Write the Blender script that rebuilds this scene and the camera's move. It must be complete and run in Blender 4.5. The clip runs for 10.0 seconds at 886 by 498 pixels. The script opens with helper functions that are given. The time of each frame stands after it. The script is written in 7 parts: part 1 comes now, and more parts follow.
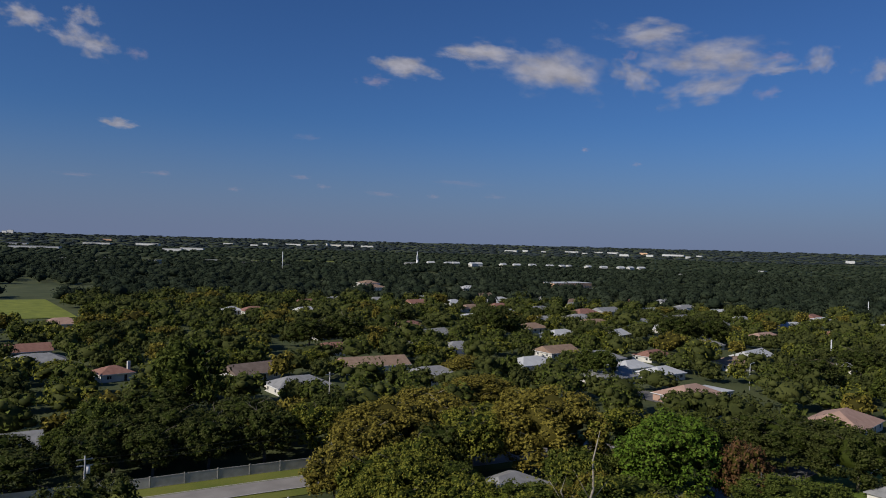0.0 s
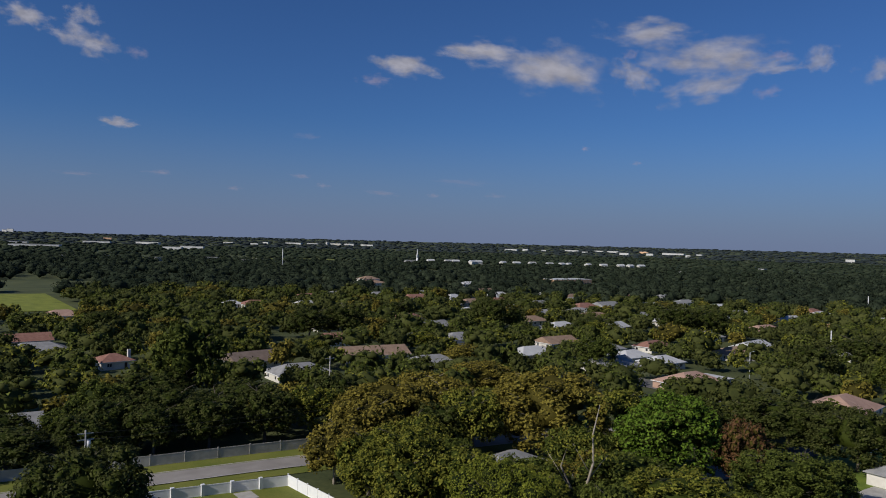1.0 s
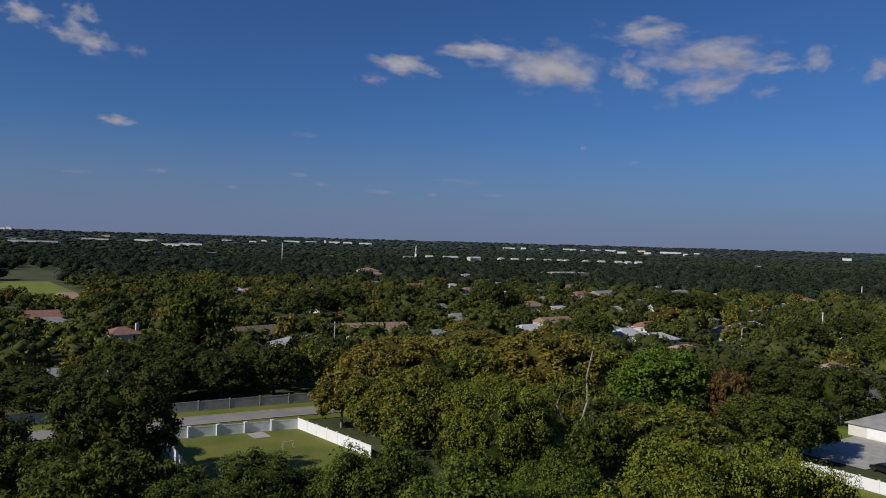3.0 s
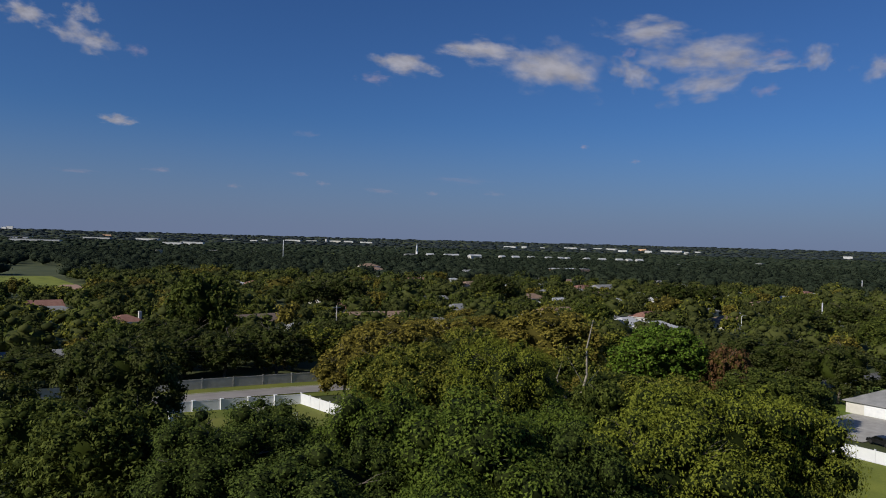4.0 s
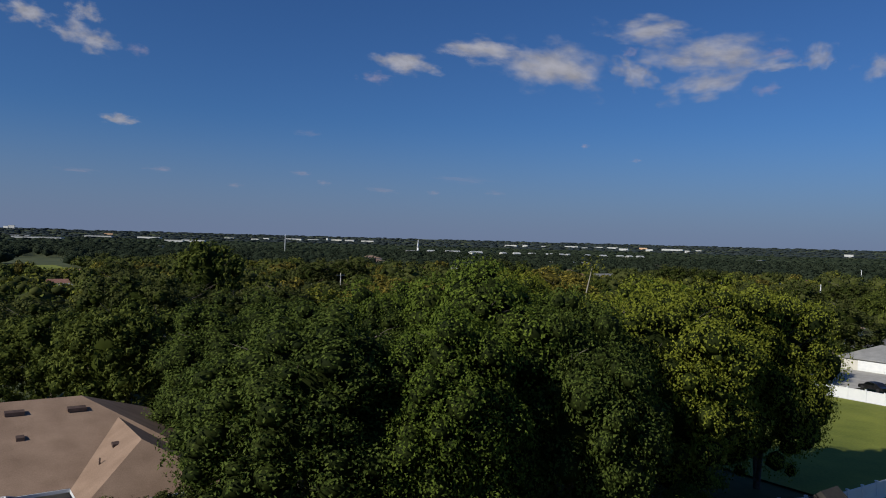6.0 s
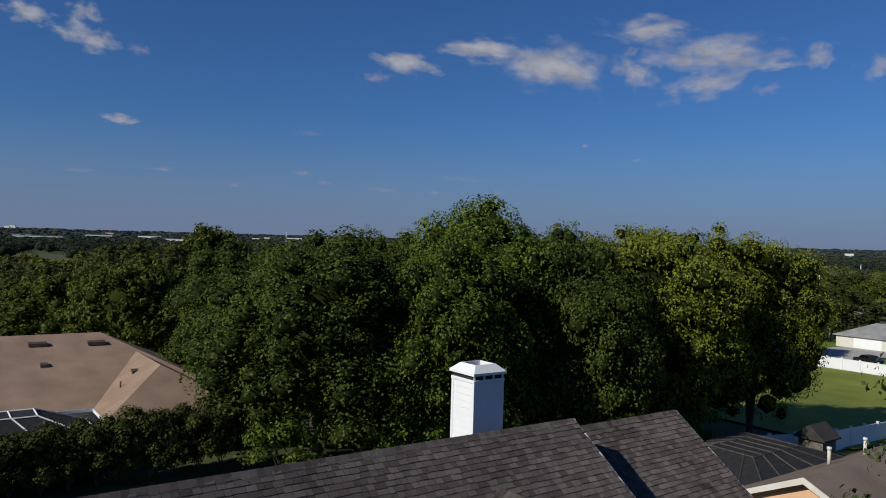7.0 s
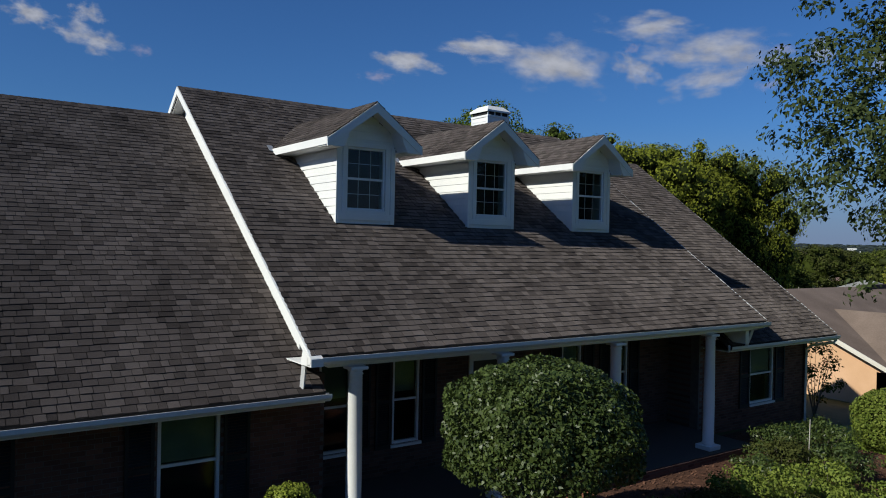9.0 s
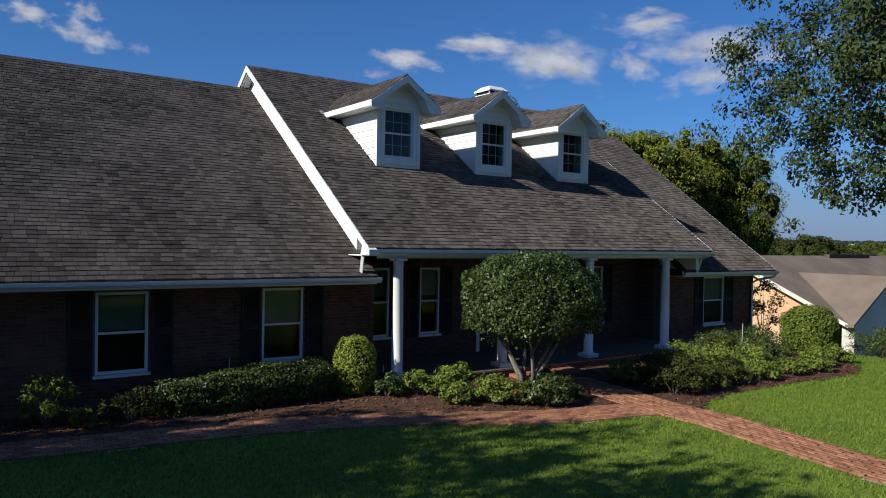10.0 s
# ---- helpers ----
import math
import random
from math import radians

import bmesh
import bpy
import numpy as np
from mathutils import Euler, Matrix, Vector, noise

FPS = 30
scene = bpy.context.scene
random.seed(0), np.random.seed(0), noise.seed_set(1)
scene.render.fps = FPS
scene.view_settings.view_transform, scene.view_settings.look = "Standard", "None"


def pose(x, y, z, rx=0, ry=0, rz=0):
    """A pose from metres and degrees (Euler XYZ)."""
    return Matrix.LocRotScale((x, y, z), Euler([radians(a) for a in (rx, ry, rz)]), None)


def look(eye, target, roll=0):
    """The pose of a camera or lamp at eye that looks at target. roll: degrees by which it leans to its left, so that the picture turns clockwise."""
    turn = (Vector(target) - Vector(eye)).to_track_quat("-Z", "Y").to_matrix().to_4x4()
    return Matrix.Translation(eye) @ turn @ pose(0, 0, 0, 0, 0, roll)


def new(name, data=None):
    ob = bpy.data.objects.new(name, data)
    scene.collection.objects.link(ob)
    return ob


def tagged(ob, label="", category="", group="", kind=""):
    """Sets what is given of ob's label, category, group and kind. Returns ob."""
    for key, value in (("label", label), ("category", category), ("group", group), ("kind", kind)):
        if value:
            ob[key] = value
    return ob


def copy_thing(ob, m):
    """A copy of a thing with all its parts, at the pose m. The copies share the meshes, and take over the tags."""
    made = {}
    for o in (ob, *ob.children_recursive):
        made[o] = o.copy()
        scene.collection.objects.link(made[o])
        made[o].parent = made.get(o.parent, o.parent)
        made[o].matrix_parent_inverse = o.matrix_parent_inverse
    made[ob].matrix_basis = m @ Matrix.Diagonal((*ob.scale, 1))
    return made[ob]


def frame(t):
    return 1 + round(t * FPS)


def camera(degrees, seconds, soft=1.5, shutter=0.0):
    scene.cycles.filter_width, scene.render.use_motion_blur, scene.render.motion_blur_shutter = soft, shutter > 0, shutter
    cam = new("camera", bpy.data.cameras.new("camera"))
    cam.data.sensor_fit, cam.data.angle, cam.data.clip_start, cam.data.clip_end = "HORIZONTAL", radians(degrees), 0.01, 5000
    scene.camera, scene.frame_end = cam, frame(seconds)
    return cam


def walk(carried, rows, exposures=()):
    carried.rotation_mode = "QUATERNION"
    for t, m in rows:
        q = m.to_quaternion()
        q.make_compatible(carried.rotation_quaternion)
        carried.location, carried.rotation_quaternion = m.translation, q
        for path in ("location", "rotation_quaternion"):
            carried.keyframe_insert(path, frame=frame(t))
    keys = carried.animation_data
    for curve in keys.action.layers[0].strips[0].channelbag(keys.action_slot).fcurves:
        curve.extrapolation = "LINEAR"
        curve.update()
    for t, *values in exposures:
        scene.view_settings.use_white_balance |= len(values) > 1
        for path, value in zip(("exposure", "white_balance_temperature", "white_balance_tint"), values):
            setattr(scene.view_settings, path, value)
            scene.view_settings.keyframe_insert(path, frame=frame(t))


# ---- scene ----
cam = camera(62.0, 10.0, soft=1.0)
PATH = [
    (0, (-0.332, 0.236, 39.303), (0.828, 1.865, 39.288), 1.6),
    (0.5, (-0.348, 0.145, 37.539), (0.812, 1.774, 37.523), 1.6),
    (1, (-0.354, 0.061, 35.643), (0.806, 1.69, 35.627), 1.6),
    (1.5, (-0.681, -0.388, 33.914), (0.481, 1.24, 33.898), 1.7),
    (2, (-1.803, -1.694, 31.999), (-0.638, -0.068, 31.985), 1.9),
    (2.5, (-3.455, -3.597, 30.062), (-2.29, -1.972, 30.047), 1.8),
    (4, (-5.259, -6.051, 24.335), (-4.097, -4.424, 24.318), 1.65),
    (4.5, (-5.662, -6.662, 22.375), (-4.5, -5.034, 22.358), 1.65),
    (5, (-6.164, -7.362, 20.25), (-5.004, -5.734, 20.234), 1.65),
    (5.5, (-6.642, -7.944, 18.292), (-5.482, -6.316, 18.276), 1.65),
    (7, (-8.516, -10.346, 12.247), (-7.357, -8.716, 12.232), 1.6),
    (7.5, (-9.406, -11.332, 10.371), (-8.248, -9.701, 10.355), 1.7),
    (8, (-10.46, -12.597, 8.58), (-9.303, -10.966, 8.564), 1.6),
    (8.5, (-11.636, -14.069, 6.759), (-10.48, -12.437, 6.741), 1.5),
    (9, (-13.027, -15.864, 4.825), (-11.874, -14.23, 4.808), 1.2),
    (9.5, (-14.386, -17.522, 3.345), (-13.231, -15.89, 3.326), 1.2),
    (10, (-16.034, -19.451, 3.27), (-14.878, -17.819, 3.247), 1.0),
]
walk(cam, [(t, look(eye, target, roll)) for t, eye, target, roll in PATH], [(0, 0.0, 6500, 10), (2.5, 0.0, 6500, 10), (5, 0.05, 6500, 8), (8.5, 0.15, 6400, 4), (9, 0.28, 6400, 3), (10, 0.65, 6400, 2)])

# ---- light ----
SUN_TRAVEL = Vector((0.845, -0.03, -0.535))
world = bpy.data.worlds.new("sky")
scene.world = world
world.use_nodes = True
wt = world.node_tree
sky = wt.nodes.new("ShaderNodeTexSky")
sky.sky_type = "NISHITA"
sky.sun_disc = False
sky.sun_elevation = math.asin(0.535)
sky.sun_rotation = math.atan2(-0.845, 0.03)
sky.air_density, sky.dust_density, sky.ozone_density = 1.0, 0.4, 8.0
wt.nodes["Background"].inputs["Strength"].default_value = 0.068
tint = wt.nodes.new("ShaderNodeMix")
tint.data_type, tint.blend_type = "RGBA", "MULTIPLY"
tint.inputs["Factor"].default_value = 1.0
tint.inputs["B"].default_value = (0.53, 0.715, 0.97, 1)
wt.links.new(sky.outputs["Color"], tint.inputs["A"])
# pale haze all round the horizon
where, split, band = wt.nodes.new("ShaderNodeTexCoord"), wt.nodes.new("ShaderNodeSeparateXYZ"), wt.nodes.new("ShaderNodeMapRange")
band.interpolation_type = "SMOOTHSTEP"
for key, value in (("From Min", -0.03), ("From Max", 0.17), ("To Min", 0.95), ("To Max", 0.0)):
    band.inputs[key].default_value = value
haze = wt.nodes.new("ShaderNodeMix")
haze.data_type = "RGBA"
haze.inputs["B"].default_value = (2.15, 2.72, 4.5, 1)
wt.links.new(where.outputs["Generated"], split.inputs["Vector"])
wt.links.new(split.outputs["Z"], band.inputs["Value"])
wt.links.new(band.outputs["Result"], haze.inputs["Factor"])
wt.links.new(tint.outputs["Result"], haze.inputs["A"])
wt.links.new(haze.outputs["Result"], wt.nodes["Background"].inputs["Color"])
sun = new("sun", bpy.data.lights.new("sun", "SUN"))
sun.data.energy, sun.data.angle, sun.data.color = 3.8, radians(0.5), (1.0, 0.94, 0.84)
sun.matrix_world = look((0, 0, 60), Vector((0, 0, 60)) + SUN_TRAVEL)


# ---- materials ----
def material(name, low, high, rough=0.8, scale=2.0, fine=40.0, bump=0.0, metal=0.0, spread="none", through_light=0.0, spec=0.3, spread_amount=0.5, grainy=0.0):
    """Two scales of noise between two colours; spread: a tone of its own for each 'piece' (object) or 'island'."""
    m = bpy.data.materials.new(name)
    m.use_nodes = True
    t = m.node_tree
    p = t.nodes["Principled BSDF"]
    p.inputs["Roughness"].default_value, p.inputs["Metallic"].default_value = rough, metal
    p.inputs["Specular IOR Level"].default_value = spec
    p.inputs["Diffuse Roughness"].default_value = grainy
    co = t.nodes.new("ShaderNodeTexCoord")
    big, small = t.nodes.new("ShaderNodeTexNoise"), t.nodes.new("ShaderNodeTexNoise")
    big.inputs["Scale"].default_value, small.inputs["Scale"].default_value = scale, fine
    big.inputs["Detail"].default_value, small.inputs["Detail"].default_value = 4.0, 3.0
    for n in (big, small):
        t.links.new(co.outputs["Object"], n.inputs["Vector"])
    mixv = t.nodes.new("ShaderNodeMath")
    mixv.operation = "MULTIPLY_ADD"
    t.links.new(big.outputs["Fac"], mixv.inputs[0])
    mixv.inputs[1].default_value = 0.65
    half = t.nodes.new("ShaderNodeMath")
    half.operation = "MULTIPLY"
    half.inputs[1].default_value = 0.35
    t.links.new(small.outputs["Fac"], half.inputs[0])
    t.links.new(half.outputs[0], mixv.inputs[2])
    fac = mixv.outputs[0]
    stretch = t.nodes.new("ShaderNodeMapRange")
    stretch.inputs["From Min"].default_value, stretch.inputs["From Max"].default_value = 0.3, 0.7
    t.links.new(fac, stretch.inputs["Value"])
    fac = stretch.outputs["Result"]
    if spread != "none":
        src = t.nodes.new("ShaderNodeObjectInfo" if spread == "piece" else "ShaderNodeNewGeometry")
        blend = t.nodes.new("ShaderNodeMix")
        blend.inputs["Factor"].default_value = spread_amount
        t.links.new(fac, blend.inputs["A"])
        t.links.new(src.outputs["Random" if spread == "piece" else "Random Per Island"], blend.inputs["B"])
        fac = blend.outputs["Result"]
    col = t.nodes.new("ShaderNodeMix")
    col.data_type = "RGBA"
    col.inputs["A"].default_value, col.inputs["B"].default_value = (*low, 1), (*high, 1)
    t.links.new(fac, col.inputs["Factor"])
    t.links.new(col.outputs["Result"], p.inputs["Base Color"])
    if bump:
        b = t.nodes.new("ShaderNodeBump")
        b.inputs["Strength"].default_value, b.inputs["Distance"].default_value = bump, 0.02
        t.links.new(small.outputs["Fac"], b.inputs["Height"])
        t.links.new(b.outputs["Normal"], p.inputs["Normal"])
    if through_light:
        tr = t.nodes.new("ShaderNodeBsdfTranslucent")
        mx = t.nodes.new("ShaderNodeMixShader")
        mx.inputs["Fac"].default_value = through_light
        t.links.new(col.outputs["Result"], tr.inputs["Color"])
        t.links.new(p.outputs["BSDF"], mx.inputs[1])
        t.links.new(tr.outputs["BSDF"], mx.inputs[2])
        t.links.new(mx.outputs["Shader"], t.nodes["Material Output"].inputs["Surface"])
    return m


def leaf_material(name, low, high, rough=0.7, spec=0.05):
    return material(name, low, high, rough, 0.35, 3.0, spread="island", through_light=0.14, spec=spec, spread_amount=0.6)


M = {}
M["shingle"] = material("asphalt_shingle", (0.02, 0.0165, 0.016), (0.172, 0.146, 0.138), 0.92, 0.7, 90.0, 0.6, spread="island", spec=0.1, spread_amount=0.47, grainy=1.0)
M["shingle_piece"] = material("asphalt_shingle_piece", (0.02, 0.0165, 0.016), (0.172, 0.146, 0.138), 0.92, 0.7, 90.0, 0.6, spread="piece", spec=0.1, spread_amount=0.47, grainy=1.0)
M["roof_under"] = material("roof_felt", (0.03, 0.028, 0.028), (0.06, 0.055, 0.05), 0.95, 2, 60)
M["white"] = material("white_paint", (0.72, 0.73, 0.74), (0.84, 0.84, 0.83), 0.55, 1.5, 30, 0.08)
M["gutter"] = material("painted_aluminium", (0.62, 0.64, 0.66), (0.78, 0.79, 0.80), 0.45, 1.0, 25, 0.05)
M["flashing"] = material("galvanised_flashing", (0.45, 0.46, 0.47), (0.65, 0.66, 0.66), 0.4, 8, 60, metal=0.6)
M["black_paint"] = material("black_shutter_paint", (0.012, 0.012, 0.013), (0.03, 0.03, 0.03), 0.6, 3, 40, 0.1)
M["bark"] = material("bark", (0.07, 0.055, 0.045), (0.22, 0.19, 0.16), 0.95, 3, 30, 0.8)
M["grey_bark"] = material("grey_bark", (0.10, 0.085, 0.07), (0.30, 0.27, 0.23), 0.9, 3, 20, 0.6)
M["pale_bark"] = material("pale_bark", (0.20, 0.17, 0.13), (0.44, 0.39, 0.32), 0.9, 3, 20, 0.6)
M["grass"] = material("lawn_grass", (0.068, 0.112, 0.013), (0.195, 0.255, 0.034), 0.9, 0.35, 8, 0.5)
M["rough_grass"] = material("rough_ground", (0.03, 0.045, 0.014), (0.10, 0.11, 0.04), 0.95, 0.05, 1.2, 0.5)
M["blade"] = material("grass_blade", (0.078, 0.138, 0.012), (0.25, 0.325, 0.042), 0.7, 0.5, 4, spread="island", through_light=0.3)
M["mulch"] = material("bark_mulch", (0.04, 0.018, 0.011), (0.14, 0.065, 0.04), 0.95, 6, 60, 0.9)
M["chip"] = material("mulch_chip", (0.05, 0.022, 0.015), (0.19, 0.095, 0.06), 0.9, 6, 60, 0.2, spread="island")
M["paver"] = material("red_paver", (0.15, 0.05, 0.028), (0.46, 0.22, 0.13), 0.85, 3, 60, 0.4, spread="piece")
M["paver_rest"] = material("red_paver_rest", (0.15, 0.05, 0.028), (0.46, 0.22, 0.13), 0.85, 3, 60, 0.4, spread="island")
M["sand"] = material("joint_sand", (0.28, 0.24, 0.20), (0.46, 0.40, 0.34), 0.95, 8, 80, 0.5)
M["concrete"] = material("concrete", (0.32, 0.30, 0.27), (0.50, 0.48, 0.44), 0.9, 0.8, 30, 0.3)
M["asphalt"] = material("asphalt", (0.10, 0.10, 0.10), (0.20, 0.19, 0.18), 0.9, 0.3, 40, 0.3)
M["mown_lawn"] = material("mown_lawn", (0.10, 0.13, 0.017), (0.25, 0.27, 0.04), 0.95, 0.15, 4, 0.4)
M["pale_asphalt"] = material("pale_asphalt", (0.22, 0.20, 0.185), (0.33, 0.305, 0.28), 0.9, 0.3, 40, 0.2)
M["dry_lawn"] = material("dry_lawn", (0.085, 0.118, 0.013), (0.205, 0.20, 0.04), 0.95, 0.12, 3, 0.5)
M["vinyl"] = material("white_vinyl", (0.70, 0.71, 0.73), (0.82, 0.82, 0.82), 0.5, 0.6, 12)
M["tan_roof"] = material("tan_shingle", (0.22, 0.148, 0.104), (0.36, 0.25, 0.18), 0.92, 0.6, 14, 0.4, spec=0.15)
M["brown_roof"] = material("brown_shingle", (0.14, 0.105, 0.085), (0.25, 0.19, 0.155), 0.92, 0.6, 14, 0.4, spec=0.15)
M["gray_roof"] = material("gray_shingle", (0.19, 0.19, 0.19), (0.34, 0.335, 0.33), 0.9, 0.6, 14, 0.4)
M["red_roof"] = material("terracotta_roof", (0.20, 0.095, 0.07), (0.34, 0.18, 0.135), 0.85, 0.8, 14, 0.4)
M["pink_roof"] = material("faded_pink_roof", (0.33, 0.205, 0.155), (0.47, 0.31, 0.24), 0.9, 0.6, 14, 0.4)
M["white_roof"] = material("white_roof", (0.44, 0.44, 0.44), (0.60, 0.60, 0.59), 0.7, 0.4, 8)
M["peach"] = material("peach_stucco", (0.58, 0.35, 0.20), (0.72, 0.46, 0.29), 0.9, 0.8, 40, 0.3)
M["stucco"] = material("pale_stucco", (0.55, 0.52, 0.46), (0.72, 0.69, 0.63), 0.9, 0.8, 30, 0.3)
M["screen"] = material("dark_insect_screen", (0.012, 0.012, 0.013), (0.035, 0.035, 0.035), 0.8, 4, 60)
M["bronze"] = material("bronze_frame", (0.05, 0.045, 0.04), (0.11, 0.10, 0.09), 0.5, 4, 30, metal=0.3)
M["alu"] = material("white_frame", (0.55, 0.56, 0.57), (0.7, 0.7, 0.7), 0.45, 4, 30)
M["water"] = material("pool_water", (0.01, 0.22, 0.28), (0.03, 0.36, 0.42), 0.08, 1.0, 4, 0.1, spec=0.5)
M["curtain"] = material("window_blind", (0.16, 0.20, 0.16), (0.28, 0.33, 0.27), 0.9, 2, 30)
# near-black that stands for the shade behind windows and inside the chimney
M["opening_shade"] = material("opening_shade", (0.015, 0.015, 0.018), (0.03, 0.03, 0.035), 0.9, 2, 10)
M["door_paint"] = material("dark_door_paint", (0.03, 0.018, 0.015), (0.06, 0.04, 0.03), 0.4, 3, 20)
M["car_paint"] = material("black_car_paint", (0.008, 0.008, 0.009), (0.02, 0.02, 0.022), 0.25, 2, 10, spec=0.5)
M["rubber"] = material("rubber", (0.015, 0.015, 0.015), (0.03, 0.03, 0.03), 0.9, 5, 30)
M["wood_pole"] = material("weathered_pole", (0.30, 0.28, 0.25), (0.50, 0.48, 0.44), 0.9, 3, 20, 0.3)
M["wire"] = material("cable", (0.02, 0.02, 0.02), (0.04, 0.04, 0.04), 0.7, 3, 20)
M["vent"] = material("roof_vent", (0.05, 0.03, 0.025), (0.12, 0.08, 0.065), 0.8, 3, 20)
M["leaf_green"] = leaf_material("leaf_green", (0.028, 0.052, 0.008), (0.155, 0.2, 0.03))
M["leaf_dark"] = leaf_material("leaf_dark", (0.02, 0.028, 0.008), (0.102, 0.11, 0.031))
M["leaf_bright"] = leaf_material("leaf_bright", (0.04, 0.085, 0.01), (0.165, 0.245, 0.03))
M["leaf_olive"] = leaf_material("leaf_olive", (0.062, 0.07, 0.01), (0.25, 0.245, 0.04))
M["leaf_yellow"] = leaf_material("leaf_yellow", (0.094, 0.08, 0.014), (0.295, 0.24, 0.046))
M["leaf_rust"] = leaf_material("leaf_rust", (0.08, 0.04, 0.02), (0.20, 0.11, 0.05))
M["leaf_grey"] = leaf_material("leaf_oak", (0.018, 0.03, 0.01), (0.09, 0.115, 0.042))
M["leaf_shrub"] = leaf_material("leaf_clipped_shrub", (0.018, 0.036, 0.010), (0.105, 0.14, 0.036), 0.42, 0.3)
M["leaf_lime"] = leaf_material("leaf_lime", (0.075, 0.093, 0.011), (0.25, 0.27, 0.036))
M["leaf_garden"] = leaf_material("leaf_garden", (0.028, 0.042, 0.008), (0.14, 0.16, 0.032))
M["leaf_gold"] = leaf_material("leaf_gold_shrub", (0.11, 0.15, 0.02), (0.36, 0.40, 0.07), 0.5, 0.1)
# three dark core colours stand for shade in the gaps of foliage
M["leaf_inner_shade"] = leaf_material("leaf_inner_shade", (0.008, 0.014, 0.004), (0.035, 0.045, 0.010))
M["leaf_core_shade"] = leaf_material("leaf_core_shade", (0.012, 0.02, 0.004), (0.055, 0.07, 0.012))
M["leaf_ochre_shade"] = leaf_material("leaf_ochre_shade", (0.03, 0.027, 0.006), (0.10, 0.085, 0.018))
M["leaf_deep"] = leaf_material("leaf_deep", (0.024, 0.042, 0.009), (0.12, 0.152, 0.03))
M["leaf_light"] = leaf_material("leaf_light_shrub", (0.055, 0.095, 0.014), (0.25, 0.29, 0.06), 0.45)
M["flower"] = material("red_flower", (0.4, 0.03, 0.02), (0.6, 0.08, 0.05), 0.7, 3, 20)
M["far_leaf"] = material("far_woods", (0.008, 0.015, 0.009), (0.046, 0.058, 0.034), 0.9, 0.012, 0.25, spread="island", spread_amount=0.55, spec=0.05)
# the grey-blue tone puts distance haze into the leaf colour
M["horizon_haze_leaf"] = material("horizon_woods", (0.018, 0.027, 0.029), (0.048, 0.059, 0.06), 0.9, 0.006, 0.1, spread="island", spread_amount=0.4, spec=0.05)


def brick_material():
    m = bpy.data.materials.new("brown_brick_shaded")
    m.use_nodes = True
    t = m.node_tree
    p = t.nodes["Principled BSDF"]
    p.inputs["Roughness"].default_value = 0.9
    co, mp = t.nodes.new("ShaderNodeTexCoord"), t.nodes.new("ShaderNodeMapping")
    mp.inputs["Rotation"].default_value = (radians(90), 0, 0)
    b = t.nodes.new("ShaderNodeTexBrick")
    # darker than the laid front bricks: porch shade is put into the colour
    b.inputs["Color1"].default_value, b.inputs["Color2"].default_value = (0.06, 0.028, 0.021, 1), (0.13, 0.066, 0.05, 1)
    b.inputs["Mortar"].default_value = (0.10, 0.082, 0.07, 1)
    b.inputs["Scale"].default_value, b.inputs["Mortar Size"].default_value = 1.0, 0.006
    b.inputs["Brick Width"].default_value, b.inputs["Row Height"].default_value = 0.21, 0.073
    t.links.new(co.outputs["Object"], mp.inputs["Vector"])
    t.links.new(mp.outputs["Vector"], b.inputs["Vector"])
    t.links.new(b.outputs["Color"], p.inputs["Base Color"])
    bp = t.nodes.new("ShaderNodeBump")
    bp.inputs["Strength"].default_value, bp.inputs["Distance"].default_value, bp.invert = 0.6, 0.01, True
    t.links.new(b.outputs["Fac"], bp.inputs["Height"])
    t.links.new(bp.outputs["Normal"], p.inputs["Normal"])
    return m


def glass_material():
    m = bpy.data.materials.new("window_glass")
    m.use_nodes = True
    t = m.node_tree
    gl, tr, mx = t.nodes.new("ShaderNodeBsdfGlossy"), t.nodes.new("ShaderNodeBsdfTransparent"), t.nodes.new("ShaderNodeMixShader")
    gl.inputs["Roughness"].default_value = 0.02
    tr.inputs["Color"].default_value = (0.75, 0.8, 0.78, 1)
    mx.inputs["Fac"].default_value = 0.024
    t.links.new(tr.outputs["BSDF"], mx.inputs[1])
    t.links.new(gl.outputs["BSDF"], mx.inputs[2])
    t.links.new(mx.outputs["Shader"], t.nodes["Material Output"].inputs["Surface"])
    return m


M["brick"] = brick_material()
M["glass"] = glass_material()
M["mortar"] = material("mortar", (0.10, 0.082, 0.07), (0.19, 0.16, 0.14), 0.95, 6, 60, 0.3)
M["brick_piece"] = material("brown_brick_piece", (0.07, 0.03, 0.021), (0.21, 0.10, 0.072), 0.9, 2.0, 50, 0.5, spread="piece", spread_amount=0.6)
M["brick_rest"] = material("brown_brick_rest", (0.07, 0.03, 0.021), (0.21, 0.10, 0.072), 0.9, 2.0, 50, 0.5, spread="island", spread_amount=0.6)


# ---- builders ----
def solid(name, verts, faces, mat, parent=None, label="", smooth=False):
    me = bpy.data.meshes.new(name)
    me.from_pydata([tuple(v) for v in verts], [], faces)
    me.materials.append(M[mat])
    if smooth:
        me.polygons.foreach_set("use_smooth", [True] * len(me.polygons))
    me.update()
    ob = new(name, me)
    if parent:
        ob.parent = parent
    if label:
        ob["label"] = label
    return ob


def part(name, bm, mat, parent=None, label="", smooth=False):
    bmesh.ops.recalc_face_normals(bm, faces=bm.faces)
    me = bpy.data.meshes.new(name)
    bm.to_mesh(me)
    bm.free()
    me.materials.append(M[mat])
    if smooth:
        me.polygons.foreach_set("use_smooth", [True] * len(me.polygons))
    ob = new(name, me)
    if parent:
        ob.parent = parent
    if label:
        ob["label"] = label
    return ob


